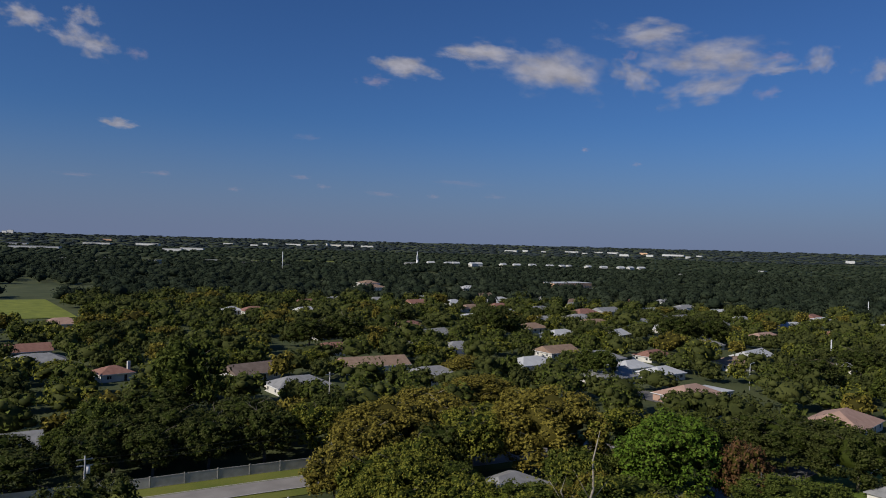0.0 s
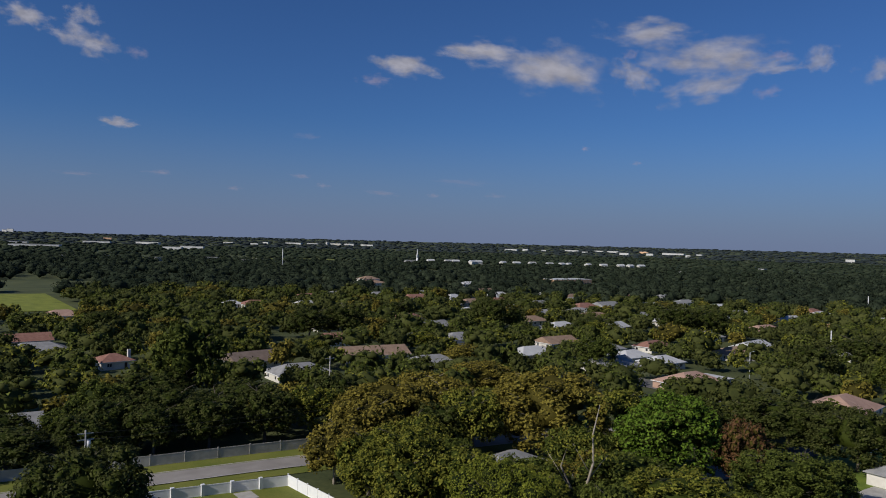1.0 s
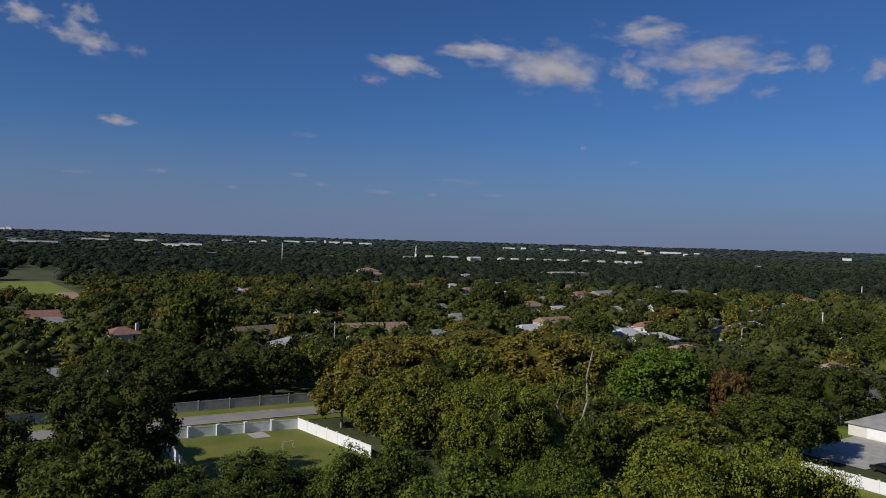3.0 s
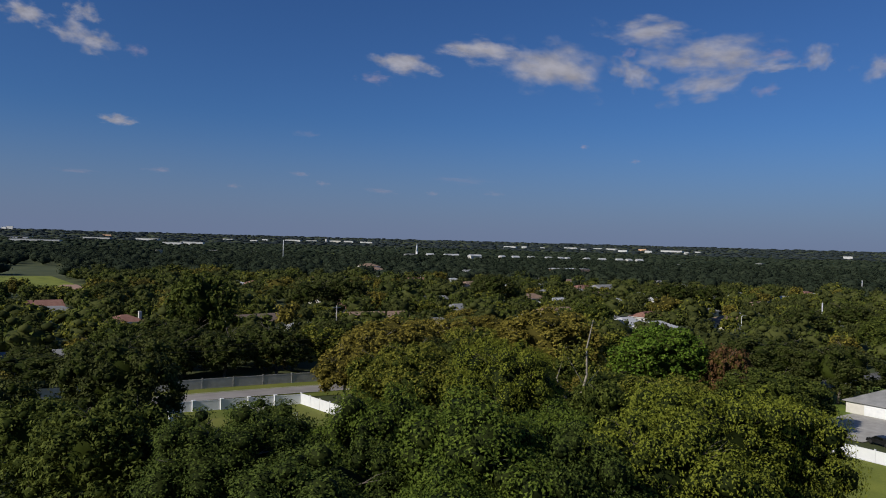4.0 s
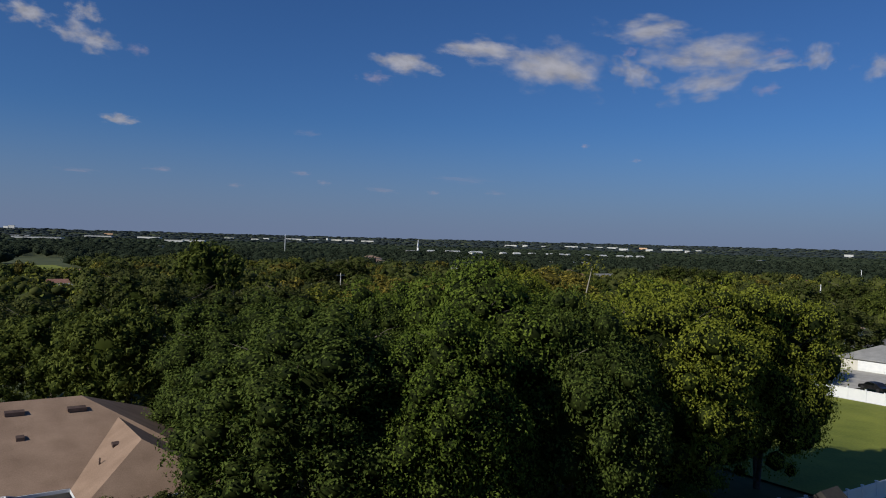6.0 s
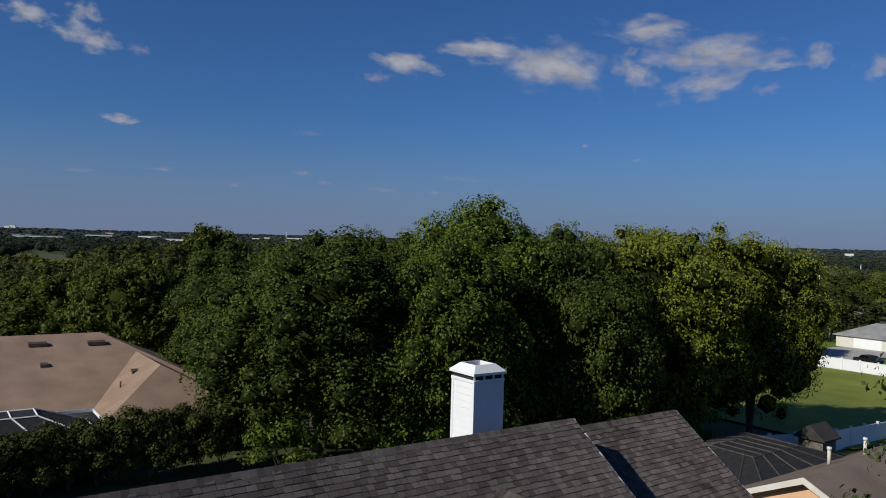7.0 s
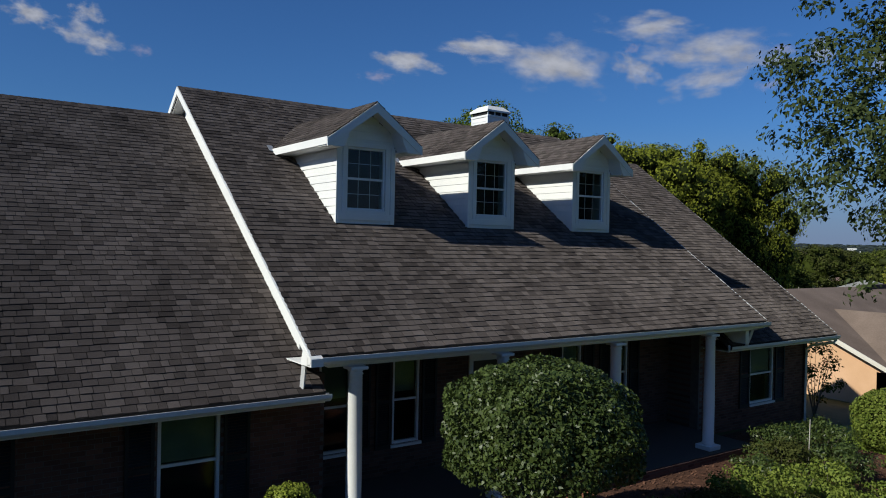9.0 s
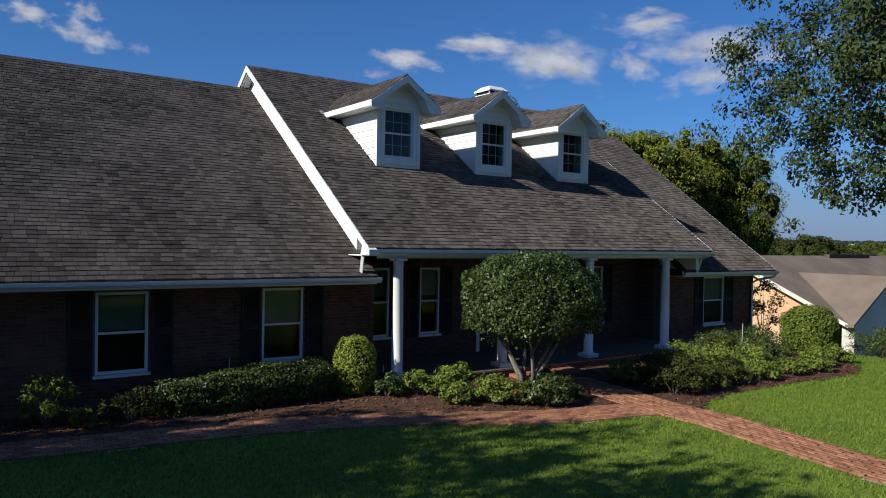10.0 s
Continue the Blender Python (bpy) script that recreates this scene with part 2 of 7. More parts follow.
def empty(name, at=(0, 0, 0), rz=0.0):
    ob = new(name)
    ob.matrix_world = pose(*at, 0, 0, rz)
    return ob


def add_box(bm, x0, x1, y0, y1, z0, z1, bevel=0.0):
    vs = [bm.verts.new((x, y, z)) for z in (z0, z1) for y in (y0, y1) for x in (x0, x1)]
    fs = [bm.faces.new([vs[i] for i in q]) for q in ((0, 2, 3, 1), (4, 5, 7, 6), (0, 1, 5, 4), (2, 6, 7, 3), (0, 4, 6, 2), (1, 3, 7, 5))]
    if bevel:
        edges = list({e for f in fs for e in f.edges})
        bmesh.ops.bevel(bm, geom=edges, offset=bevel, segments=1, affect="EDGES")


def box(name, x0, x1, y0, y1, z0, z1, mat, parent=None, label="", bevel=0.0):
    bm = bmesh.new()
    add_box(bm, x0, x1, y0, y1, z0, z1, bevel)
    return part(name, bm, mat, parent, label)


def add_prism(bm, poly, push):
    """A flat polygon pushed along a vector into a solid."""
    a = [bm.verts.new(p) for p in poly]
    b = [bm.verts.new(Vector(p) + Vector(push)) for p in poly]
    bm.faces.new(a)
    bm.faces.new(b[::-1])
    n = len(a)
    for i in range(n):
        bm.faces.new((a[i], b[i], b[(i + 1) % n], a[(i + 1) % n]))


def prism(name, poly, push, mat, parent=None, label=""):
    bm = bmesh.new()
    add_prism(bm, poly, push)
    return part(name, bm, mat, parent, label)


def add_tube(bm, pts, radii, sides=8, caps=True):
    """A tapered tube along points."""
    rings = []
    for i, p in enumerate(pts):
        p = Vector(p)
        d = (Vector(pts[min(i + 1, len(pts) - 1)]) - Vector(pts[max(i - 1, 0)])).normalized()
        q = d.to_track_quat("Z", "Y")
        rings.append([bm.verts.new(p + q @ Vector((radii[i] * math.cos(a), radii[i] * math.sin(a), 0))) for a in (2 * math.pi * k / sides for k in range(sides))])
    for a, b in zip(rings, rings[1:]):
        for k in range(sides):
            bm.faces.new((a[k], a[(k + 1) % sides], b[(k + 1) % sides], b[k]))
    if caps:
        bm.faces.new(rings[0][::-1])
        bm.faces.new(rings[-1])


def tube(name, pts, radii, mat, parent=None, sides=8, label=""):
    bm = bmesh.new()
    add_tube(bm, pts, radii, sides)
    return part(name, bm, mat, parent, label, smooth=True)


def lathe(name, profile, at, mat, parent=None, sides=20):
    """profile: (radius, height) from the bottom up."""
    bm = bmesh.new()
    add_tube_v = [[bm.verts.new((at[0] + r * math.cos(a), at[1] + r * math.sin(a), at[2] + z)) for a in (2 * math.pi * k / sides for k in range(sides))] for r, z in profile]
    for a, b in zip(add_tube_v, add_tube_v[1:]):
        for k in range(sides):
            bm.faces.new((a[k], a[(k + 1) % sides], b[(k + 1) % sides], b[k]))
    bm.faces.new(add_tube_v[0][::-1])
    bm.faces.new(add_tube_v[-1])
    return part(name, bm, mat, parent, smooth=True)


def lerp_table(v, xs, ys):
    return float(np.interp(v, xs, ys))


def gz(x, y):
    """Height of the ground."""
    hx = lerp_table(x, (7, 22, 45, 80, 120, 200, 1000), (0, -2.3, -2.9, -4.8, -5.8, -6.6, -8))
    hy = lerp_table(y, (12, 45, 75, 105, 200, 1000), (0, -0.9, -2.4, -3.5, -6.5, -8))
    swell = lerp_table(math.degrees(math.atan2(x, y)), (4, 40, 66), (40.0, 48.0, 50.0)) * max(0.0, (math.hypot(x, y) - 1200) / 3700) ** 2.0
    return swell - math.log(math.exp(-hx * 1.5) + math.exp(-hy * 1.5) - 1) / 1.5


# ---- ground ----
def ground_sheet():
    rings = [0, 3, 6, 9, 12, 15, 18, 22, 26, 31, 37, 44, 52, 62, 74, 88, 104, 122, 144, 170, 200, 240, 290, 350, 430, 530, 660, 830, 1050, 1350, 1750, 2300, 3000, 3900, 4900]
    n = 144
    verts = [(0, 0, 0.0)]
    for r in rings[1:]:
        for k in range(n):
            a = 2 * math.pi * k / n
            x, y = r * math.cos(a), r * math.sin(a)
            # a shallow tray under the front lawn
            tray = 0.12 if -33 < x < 29 and -39 < y < -5.2 else 0.0
            verts.append((x, y, gz(x, y) - tray + 0.02 * noise.noise((x * 0.3, y * 0.3, 0)) * (r > 12)))
    faces = [(0, 1 + k, 1 + (k + 1) % n) for k in range(n)]
    for i in range(len(rings) - 2):
        a, b = 1 + i * n, 1 + (i + 1) * n
        faces += [(a + k, b + k, b + (k + 1) % n, a + (k + 1) % n) for k in range(n)]
    ob = solid("ground", verts, faces, "rough_grass", smooth=True)
    return tagged(ob, "rough green and brown ground of a wide flat suburb", "ground", kind="structure")


ground_sheet()


def patch(name, x0, x1, y0, y1, mat, lift, label, category, step=2.0, keep=None, thick=0.0):
    """A piece of the ground's cover that follows the ground."""
    nx, ny = max(1, round((x1 - x0) / step)), max(1, round((y1 - y0) / step))
    verts, faces, index = [], [], {}
    for i in range(nx):
        for j in range(ny):
            xs, ys = [x0 + (x1 - x0) * (i + d) / nx for d in (0, 1)], [y0 + (y1 - y0) * (j + d) / ny for d in (0, 1)]
            if keep and not keep(sum(xs) / 2, sum(ys) / 2):
                continue
            q = []
            for a, b in ((0, 0), (1, 0), (1, 1), (0, 1)):
                key = (i + a, j + b)
                if key not in index:
                    index[key] = len(verts)
                    verts.append((xs[a], ys[b], gz(xs[a], ys[b]) + lift))
                q.append(index[key])
            faces.append(q)
    return tagged(solid(name, verts, faces, mat, smooth=True), label, category, kind="structure")

# ---- foliage ----
def leaf_mesh(name, spots, mat, size, seed, flat=0.5, corners=4):
    """Many small leaves: spots are rows of (x, y, z, nx, ny, nz); each leaf is a pointed blade of three or four corners that faces roughly outwards."""
    rng = np.random.default_rng(seed)
    s = np.asarray(spots, dtype=float)
    n = len(s)
    nor = s[:, 3:] * flat * 1.6 + rng.normal(size=(n, 3)) * 0.42 + np.array((0, 0, 0.2))
    nor /= np.linalg.norm(nor, axis=1)[:, None] + 1e-9
    u = np.cross(nor, rng.normal(size=(n, 3)))
    u /= np.linalg.norm(u, axis=1)[:, None] + 1e-9
    v = np.cross(nor, u)
    k = size * rng.uniform(0.6, 1.35, n)[:, None]
    p = s[:, :3]
    if corners == 3:
        co = np.stack((p - u * k * 0.7 - v * k * 0.65, p + u * k * 1.1, p - u * k * 0.7 + v * k * 0.65), axis=1)
    else:
        co = np.stack((p - u * k, p - v * k * 0.55 + nor * k * 0.12, p + u * k, p + v * k * 0.55 + nor * k * 0.12), axis=1)
    me = bpy.data.meshes.new(name)
    me.vertices.add(corners * n)
    me.vertices.foreach_set("co", co.reshape(-1, 3).astype(np.float32).ravel())
    me.loops.add(corners * n)
    me.loops.foreach_set("vertex_index", np.arange(corners * n, dtype=np.int32))
    me.polygons.add(n)
    me.polygons.foreach_set("loop_start", np.arange(0, corners * n, corners, dtype=np.int32))
    me.materials.append(M[mat])
    me.update(calc_edges=True)
    return me


def crown_spots(seed, rx, ry, rz, lobes, tufts, leaves, tuft_r, lobe_r=0.42, low=-0.75):
    """Leaf places of a crown: lobes round an egg, tufts round each lobe, leaves round each tuft."""
    rng = np.random.default_rng(seed)
    out = []
    for i in range(lobes):
        a = i * 2.39996 + rng.uniform(-0.3, 0.3)
        h = low + (0.95 - low) * (i + 0.5) / lobes + rng.uniform(-0.08, 0.08)
        w = math.sqrt(max(0.05, 1 - min(abs(h), 0.98) ** 2)) * (0.62 + 0.22 * rng.random())
        c = np.array((rx * w * math.cos(a), ry * w * math.sin(a), rz * h * 0.72))
        r = lobe_r * (0.75 + 0.5 * rng.random())
        d = rng.normal(size=(tufts, 3))
        d /= np.linalg.norm(d, axis=1)[:, None]
        d[:, 2] = np.abs(d[:, 2]) * 0.9 - 0.25 * (rng.random(tufts) < 0.4)
        t = c + d * np.array((rx, ry, rz * 0.8)) * r * rng.uniform(0.8, 1.03, tufts)[:, None]
        for q, dd in zip(t, d):
            e = rng.normal(size=(leaves, 3))
            e /= np.linalg.norm(e, axis=1)[:, None]
            pos = q + e * tuft_r * rng.uniform(0.3, 1.15, leaves)[:, None] * np.array((1, 1, 0.75))
            out.append(np.hstack((pos, e * 0.55 + dd * 0.75)))
    return np.vstack(out)


def limb_mesh(seed, height, crown_r, crown_z, trunk_r, stems=1, fork=0.35):
    rng = random.Random(seed)
    bm = bmesh.new()
    for s in range(stems):
        lean = (rng.uniform(-0.09, 0.09) * height + (s - (stems - 1) / 2) * 0.5, rng.uniform(-0.06, 0.06) * height)
        top = height * 0.86
        pts = [(lean[0] * f + rng.uniform(-0.12, 0.12), lean[1] * f + rng.uniform(-0.12, 0.12), -0.4 + (top + 0.4) * f) for f in (0, 0.1, 0.3, 0.5, 0.7, 0.85, 1)]
        rad = [trunk_r * k for k in (1.5, 1.05, 0.85, 0.65, 0.42, 0.25, 0.08)]
        add_tube(bm, pts, rad, 8)
        for i in range(9):
            f = fork + (0.95 - fork) * i / 9
            z = top * f
            a = i * 2.4 + rng.uniform(-0.4, 0.4)
            x0, y0 = lean[0] * f, lean[1] * f
            reach = crown_r * rng.uniform(0.6, 0.95) * (1 - 0.35 * f)
            rise = reach * rng.uniform(0.35, 0.8)
            p = [(x0 + math.cos(a) * reach * g + rng.uniform(-0.15, 0.15), y0 + math.sin(a) * reach * g + rng.uniform(-0.15, 0.15), z + rise * g ** 0.8) for g in (0, 0.35, 0.7, 1)]
            r0 = trunk_r * 0.45 * (1 - 0.5 * f)
            add_tube(bm, p, [r0, r0 * 0.7, r0 * 0.42, r0 * 0.12], 6)
            for g in (1, 2):
                b = a + rng.choice((-1, 1)) * rng.uniform(0.5, 1.0)
                q = Vector(p[g])
                e = q + Vector((math.cos(b), math.sin(b), 0.5)) * reach * 0.4
                add_tube(bm, [q, (q + e) / 2 + Vector((0, 0, 0.1)), e], [r0 * 0.4, r0 * 0.25, r0 * 0.06], 5)
    me = bpy.data.meshes.new("trunk")
    bmesh.ops.recalc_face_normals(bm, faces=bm.faces)
    bm.to_mesh(me)
    bm.free()
    me.polygons.foreach_set("use_smooth", [True] * len(me.polygons))
    return me


def lobe_places(seed, rx, rz, lobes, lobe_r, low=-0.8, rough=1.0):
    """Middles and radii of the rounded clumps that make up a crown."""
    rng = np.random.default_rng(seed)
    k = np.arange(lobes) + 0.5
    h = low + (0.98 - low) * k / lobes
    a = k * 2.39996 + rng.uniform(-0.35, 0.35, lobes)
    w = np.sqrt(np.maximum(0.04, 1 - np.abs(h) ** 2.4))
    r = lobe_r * (0.55 + 1.0 * rng.random(lobes) ** 1.6)
    q = (0.88 + rough * 0.13 * np.sin(a * 2 + seed) * np.sin(h * 3.1 + seed * 1.7) + rough * 0.1 * np.sin(a * 3 - seed) * np.cos(h * 4 + seed)) * rng.uniform(1 - 0.14 * rough, 1 + 0.1 * rough, lobes)
    c = np.stack((np.cos(a) * w * q * (rx - lobe_r * 0.7), np.sin(a) * w * q * (rx - lobe_r * 0.7), h * q * (rz - lobe_r * 0.7)), axis=1)
    return c, r


def ball_points(subdivisions):
    bm = bmesh.new()
    bmesh.ops.create_icosphere(bm, subdivisions=subdivisions, radius=1.0)
    v = np.array([p.co[:] for p in bm.verts])
    f = np.array([[p.index for p in q.verts] for q in bm.faces])
    bm.free()
    return v, f


def lump_points(c, r, seed, subdivisions=2, k0=0.62, k1=1.08):
    """Corners and faces of one rugged ball for each clump."""
    rng = np.random.default_rng(seed)
    v, f = ball_points(subdivisions)
    n, m = len(c), len(v)
    co = c[:, None, :] + v[None] * (r[:, None] * rng.uniform(k0, k1, (n, m)))[:, :, None] * np.array((1, 1, 0.85))
    return co.reshape(-1, 3), (f[None] + (np.arange(n) * m)[:, None, None]).reshape(-1, 3)


def facet_mesh(name, co, faces, mat):
    me = bpy.data.meshes.new(name)
    me.vertices.add(len(co))
    me.vertices.foreach_set("co", co.astype(np.float32).ravel())
    me.loops.add(len(faces) * 3)
    me.loops.foreach_set("vertex_index", faces.astype(np.int32).ravel())
    me.polygons.add(len(faces))
    me.polygons.foreach_set("loop_start", np.arange(0, len(faces) * 3, 3, dtype=np.int32))
    me.materials.append(M[mat])
    me.update(calc_edges=True)
    return me


def lobe_leaves(c, r, seed, count, loose=0.16):
    """Leaf places over the outer skin of all clumps."""
    rng = np.random.default_rng(seed + 3)
    n = len(c)
    share = r ** 2 / (r ** 2).sum()
    own = rng.choice(n, size=int(count * 3.4), p=share)
    d = rng.normal(size=(len(own), 3))
    d /= np.linalg.norm(d, axis=1)[:, None]
    bump = 0.88 + 0.2 * np.sin(d[:, 0] * 5.1 + own) * np.sin(d[:, 1] * 4.3 + own * 2.0) * np.sin(d[:, 2] * 4.7 + own * 0.7)
    p = c[own] + d * (r[own] * (bump + loose * rng.normal(size=len(own)).clip(-1.2, 1.0)))[:, None] * np.array((1, 1, 0.9))
    seen = np.ones(len(p), dtype=bool)
    for i in range(n):
        seen &= (((p - c[i]) ** 2).sum(axis=1) > (0.72 * r[i]) ** 2)
    seen &= rng.random(len(p)) < 0.55 + 0.45 * d[:, 2].clip(-0.6, 1)
    return np.hstack((p, d))[seen][:count]


def tree_kind(seed, leaf, rx, rz, height, lobes, lobe_r, leaves, size, bark="bark", trunk_r=0.28, stems=1, label="leafy green tree", inner="leaf_inner_shade", low=-0.8, rough=1.0, core=0.84):
    """A tree at the origin, height metres tall: limbs, rounded clumps coloured dark as inner shade, and the leaves over
    them.
    """
    t = empty("tree")
    lm = limb_mesh(seed, height, rx, height - rz, trunk_r, stems)
    lm.materials.append(M[bark])
    new("trunk", lm).parent = t
    c, r = lobe_places(seed, rx, rz, lobes, lobe_r, low, rough)
    c[:, 2] += height - rz * 1.0
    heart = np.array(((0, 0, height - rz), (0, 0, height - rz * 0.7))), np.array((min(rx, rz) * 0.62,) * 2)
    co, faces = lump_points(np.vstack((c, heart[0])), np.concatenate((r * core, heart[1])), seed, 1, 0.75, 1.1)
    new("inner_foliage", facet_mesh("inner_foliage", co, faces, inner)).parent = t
    new("crown", leaf_mesh("crown", lobe_leaves(c, r, seed, leaves), leaf, size, seed, 0.55, 3)).parent = t
    return tagged(t, label, "tree")


def airy_tree(seed, leaf, rx, rz, height, lobes, tufts, leaves, tuft_r, size, trunk_r, label):
    """A tree whose sprays of leaves let the sky through."""
    t = empty("tree")
    lm = limb_mesh(seed, height, rx, height - rz, trunk_r, 1)
    lm.materials.append(M["bark"])
    new("trunk", lm).parent = t
    sp = crown_spots(seed, rx, rx, rz, lobes, tufts, leaves, tuft_r)
    sp[:, 2] += height - rz * 1.02
    new("crown", leaf_mesh("crown", sp, leaf, size, seed)).parent = t
    return tagged(t, label, "tree")


def plant(kind, x, y, top, turn, wide=1.0, tall=12.0, group="", label=""):
    """A copy of a kind that reaches up to the height top."""
    z = gz(x, y)
    k = (top - z) / tall
    s = kind.scale
    c = copy_thing(kind, pose(x, y, z, 0, 0, turn) @ Matrix.Diagonal((wide / s.x, wide / s.y, k / s.z, 1)))
    return tagged(c, label, "tree", group)


def stow(kind, x, y, top, turn, wide=1.0, tall=12.0):
    """Puts the first tree of a kind itself into place."""
    z = gz(x, y)
    kind.matrix_world = pose(x, y, z, 0, 0, turn) @ Matrix.Diagonal((wide, wide, (top - z) / tall, 1))


# ---- the house ----
K = 0.71
house = tagged(empty("house"), "brown brick house with grey shingle roofs and white dormers", "house")


def roof_shape(name, x0, x1, ye, ze, yr, zr, yb, parent, label):
    """A gabled roof deck: front eave, ridge, back eave; top side 2 cm under the shingles."""
    zb = zr - (zr - ze) / (yr - ye) * (yb - yr)
    sec = [(ye, ze - 0.02), (yr, zr - 0.02), (yb, zb - 0.02), (yb, zb - 0.16), (yr, zr - 0.2), (ye, ze - 0.16)]
    return prism(name, [(x0, y, z) for y, z in sec], (x1 - x0, 0, 0), "roof_under", parent, label)


LW = dict(ye=-5.45, ze=2.49, yr=2.1, zr=7.72)
RW = dict(ye=-5.1, ze=2.46, yr=2.32, zr=7.86)
MN = dict(ye=-5.72, ze=3.11, yr=1.65, zr=8.30)
roof_main = roof_shape("roof", -8.24, 3.82, **MN, yb=9.0, parent=house, label="main shingle roof, weathered grey-brown, with a long front slope")
roof_left = roof_shape("roof", -21.0, -7.86, **LW, yb=9.6, parent=house, label="lower shingle roof of the wing")
roof_right = roof_shape("roof", 3.35, 8.45, **RW, yb=9.7, parent=house, label="shingle roof of the short wing")


def main_z(y):
    return MN["ze"] + (MN["zr"] - MN["ze"]) / (MN["yr"] - MN["ye"]) * (y - MN["ye"])


def main_y(z):
    return MN["ye"] + (z - MN["ze"]) * (MN["yr"] - MN["ye"]) / (MN["zr"] - MN["ze"])


def shingles(base, across, upslope, length, span, seed, holes=None, course=0.137, lift=0.0):
    """Corner lists of overlapping tabs on a slope: base point, unit vectors, span(v) gives the run of a course."""
    rng = random.Random(seed)
    base, across, upslope = Vector(base), Vector(across), Vector(upslope)
    nor = across.cross(upslope).normalized()
    if nor.z < 0:
        nor = -nor
    rows = int(length / course) + 1
    out = []
    for j in range(rows):
        v = j * course
        u0, u1 = span(min(v + 0.06, length))
        u = u0 - rng.uniform(0, 0.3)
        while u < u1:
            w = rng.choice((0.12, 0.15, 0.17, 0.2, 0.24))
            a, b = max(u, u0), min(u + w - 0.011, u1)
            u += w
            if b - a < 0.03:
                continue
            if holes and holes((a + b) / 2, v):
                continue
            drop = rng.uniform(-0.012, 0.006)
            h = 0.012 + rng.uniform(0, 0.01)
            top = min(v + course * 1.12, length + 0.02)
            lo = [base + across * q + upslope * (v + drop) for q in (a, b)]
            hi = [base + across * q + upslope * top for q in (a, b)]
            out.append((lo[0] + nor * (h + lift), lo[1] + nor * (h + lift), hi[1] + nor * (0.002 + lift), hi[0] + nor * (0.002 + lift), lo[0] - nor * 0.004, lo[1] - nor * 0.004))
    return out


TAB_FACES = [(0, 1, 2, 3), (4, 5, 1, 0), (4, 0, 3), (1, 5, 2)]


def lay_shingles(tabs, parent, pick=0):
    """The first pick tabs are pieces of their own, the rest one mesh."""
    for t in tabs[:pick]:
        me = bpy.data.meshes.new("shingle")
        me.from_pydata([tuple(p) for p in t], [], TAB_FACES)
        me.materials.append(M["shingle_piece"])
        new("shingle", me).parent = parent
    rest = tabs[pick:]
    if rest:
        verts = [tuple(p) for t in rest for p in t]
        faces = [tuple(6 * i + k for k in f) for i in range(len(rest)) for f in TAB_FACES]
        tagged(solid("shingles", verts, faces, "shingle", parent), "overlapping grey-brown asphalt shingles", kind="stuff")


DORMERS = (-5.75, -2.51, 0.71)


def slope(r):
    d = Vector((0, r["yr"] - r["ye"], r["zr"] - r["ze"]))
    return d.normalized(), d.length


def gutter(name, x0, x1, y, z, parent):
    """A white K-shaped gutter with an open trough."""
    sec = [(0.0, 0.0), (-0.075, -0.0), (-0.125, 0.05), (-0.125, 0.115), (-0.112, 0.115), (-0.112, 0.056), (-0.07, 0.012), (-0.012, 0.012), (-0.012, 0.115), (0.0, 0.115)]
    return prism(name, [(x0, y + a, z + b) for a, b in sec], (x1 - x0, 0, 0), "gutter", parent, "white painted aluminium gutter")


def fascia(x0, x1, y, z):
    box("fascia", x0, x1, y, y + 0.03, z - 0.2, z - 0.025, "white", house)


for r, x0, x1 in ((LW, -21.0, -7.86), (RW, 3.3, 8.45), (MN, -8.26, 3.84)):
    fascia(x0, x1, r["ye"] + 0.02, r["ze"])
    gutter("gutter", x0 - 0.04, x1 + 0.06, r["ye"] + 0.018, r["ze"] - 0.165, house)
    prism("soffit", [(x0, r["ye"] + 0.05, r["ze"] - 0.2), (x0, r["ye"] + 0.9, r["ze"] - 0.2), (x0, r["ye"] + 0.9, r["ze"] - 0.18), (x0, r["ye"] + 0.05, r["ze"] - 0.18)], (x1 - x0, 0, 0), "white", house)


def rake(x, w, r, deep, parent, back):
    """White barge board along both slopes of a gable."""
    zb = r["zr"] - (r["zr"] - r["ze"]) / (r["yr"] - r["ye"]) * (back - r["yr"])
    poly = [(x, r["ye"] - 0.02, r["ze"] - 0.0), (x, r["yr"], r["zr"] - 0.0), (x, back, zb), (x, back, zb - deep), (x, r["yr"], r["zr"] - deep * 1.12), (x, r["ye"] - 0.02, r["ze"] - deep * 0.9)]
    prism("barge_board", poly, (w, 0, 0), "white", parent)


rake(-8.285, 0.035, MN, 0.155, house, 9.0)
rake(3.825, 0.035, MN, 0.2, house, 9.0)
rake(8.455, 0.035, RW, 0.2, house, 9.7)
# sloping soffit and gable wall under the high rake
gable = [(-7.98, -4.7, 2.5), (-7.98, -4.7, 3.54), (-7.98, 1.65, 8.05), (-7.98, 8.6, 3.1), (-7.98, 8.6, 2.5)]
prism("gable_wall", gable, (0.2, 0, 0), "white", house, "white gable wall")
gable = [(3.5, -5.4, 2.5), (3.5, -5.4, 3.0), (3.5, 1.65, 8.05), (3.5, 8.6, 3.1), (3.5, 8.6, 2.5)]
prism("gable_wall", gable, (0.15, 0, 0), "white", house, "white gable wall")
gable = [(8.1, -4.4, -2.0), (8.1, -4.4, 2.75), (8.1, 2.32, 7.6), (8.1, 9.0, 2.75), (8.1, 9.0, -2.0)]
prism("wall", gable, (0.12, 0, 0), "brick", house, "brown brick gable wall")
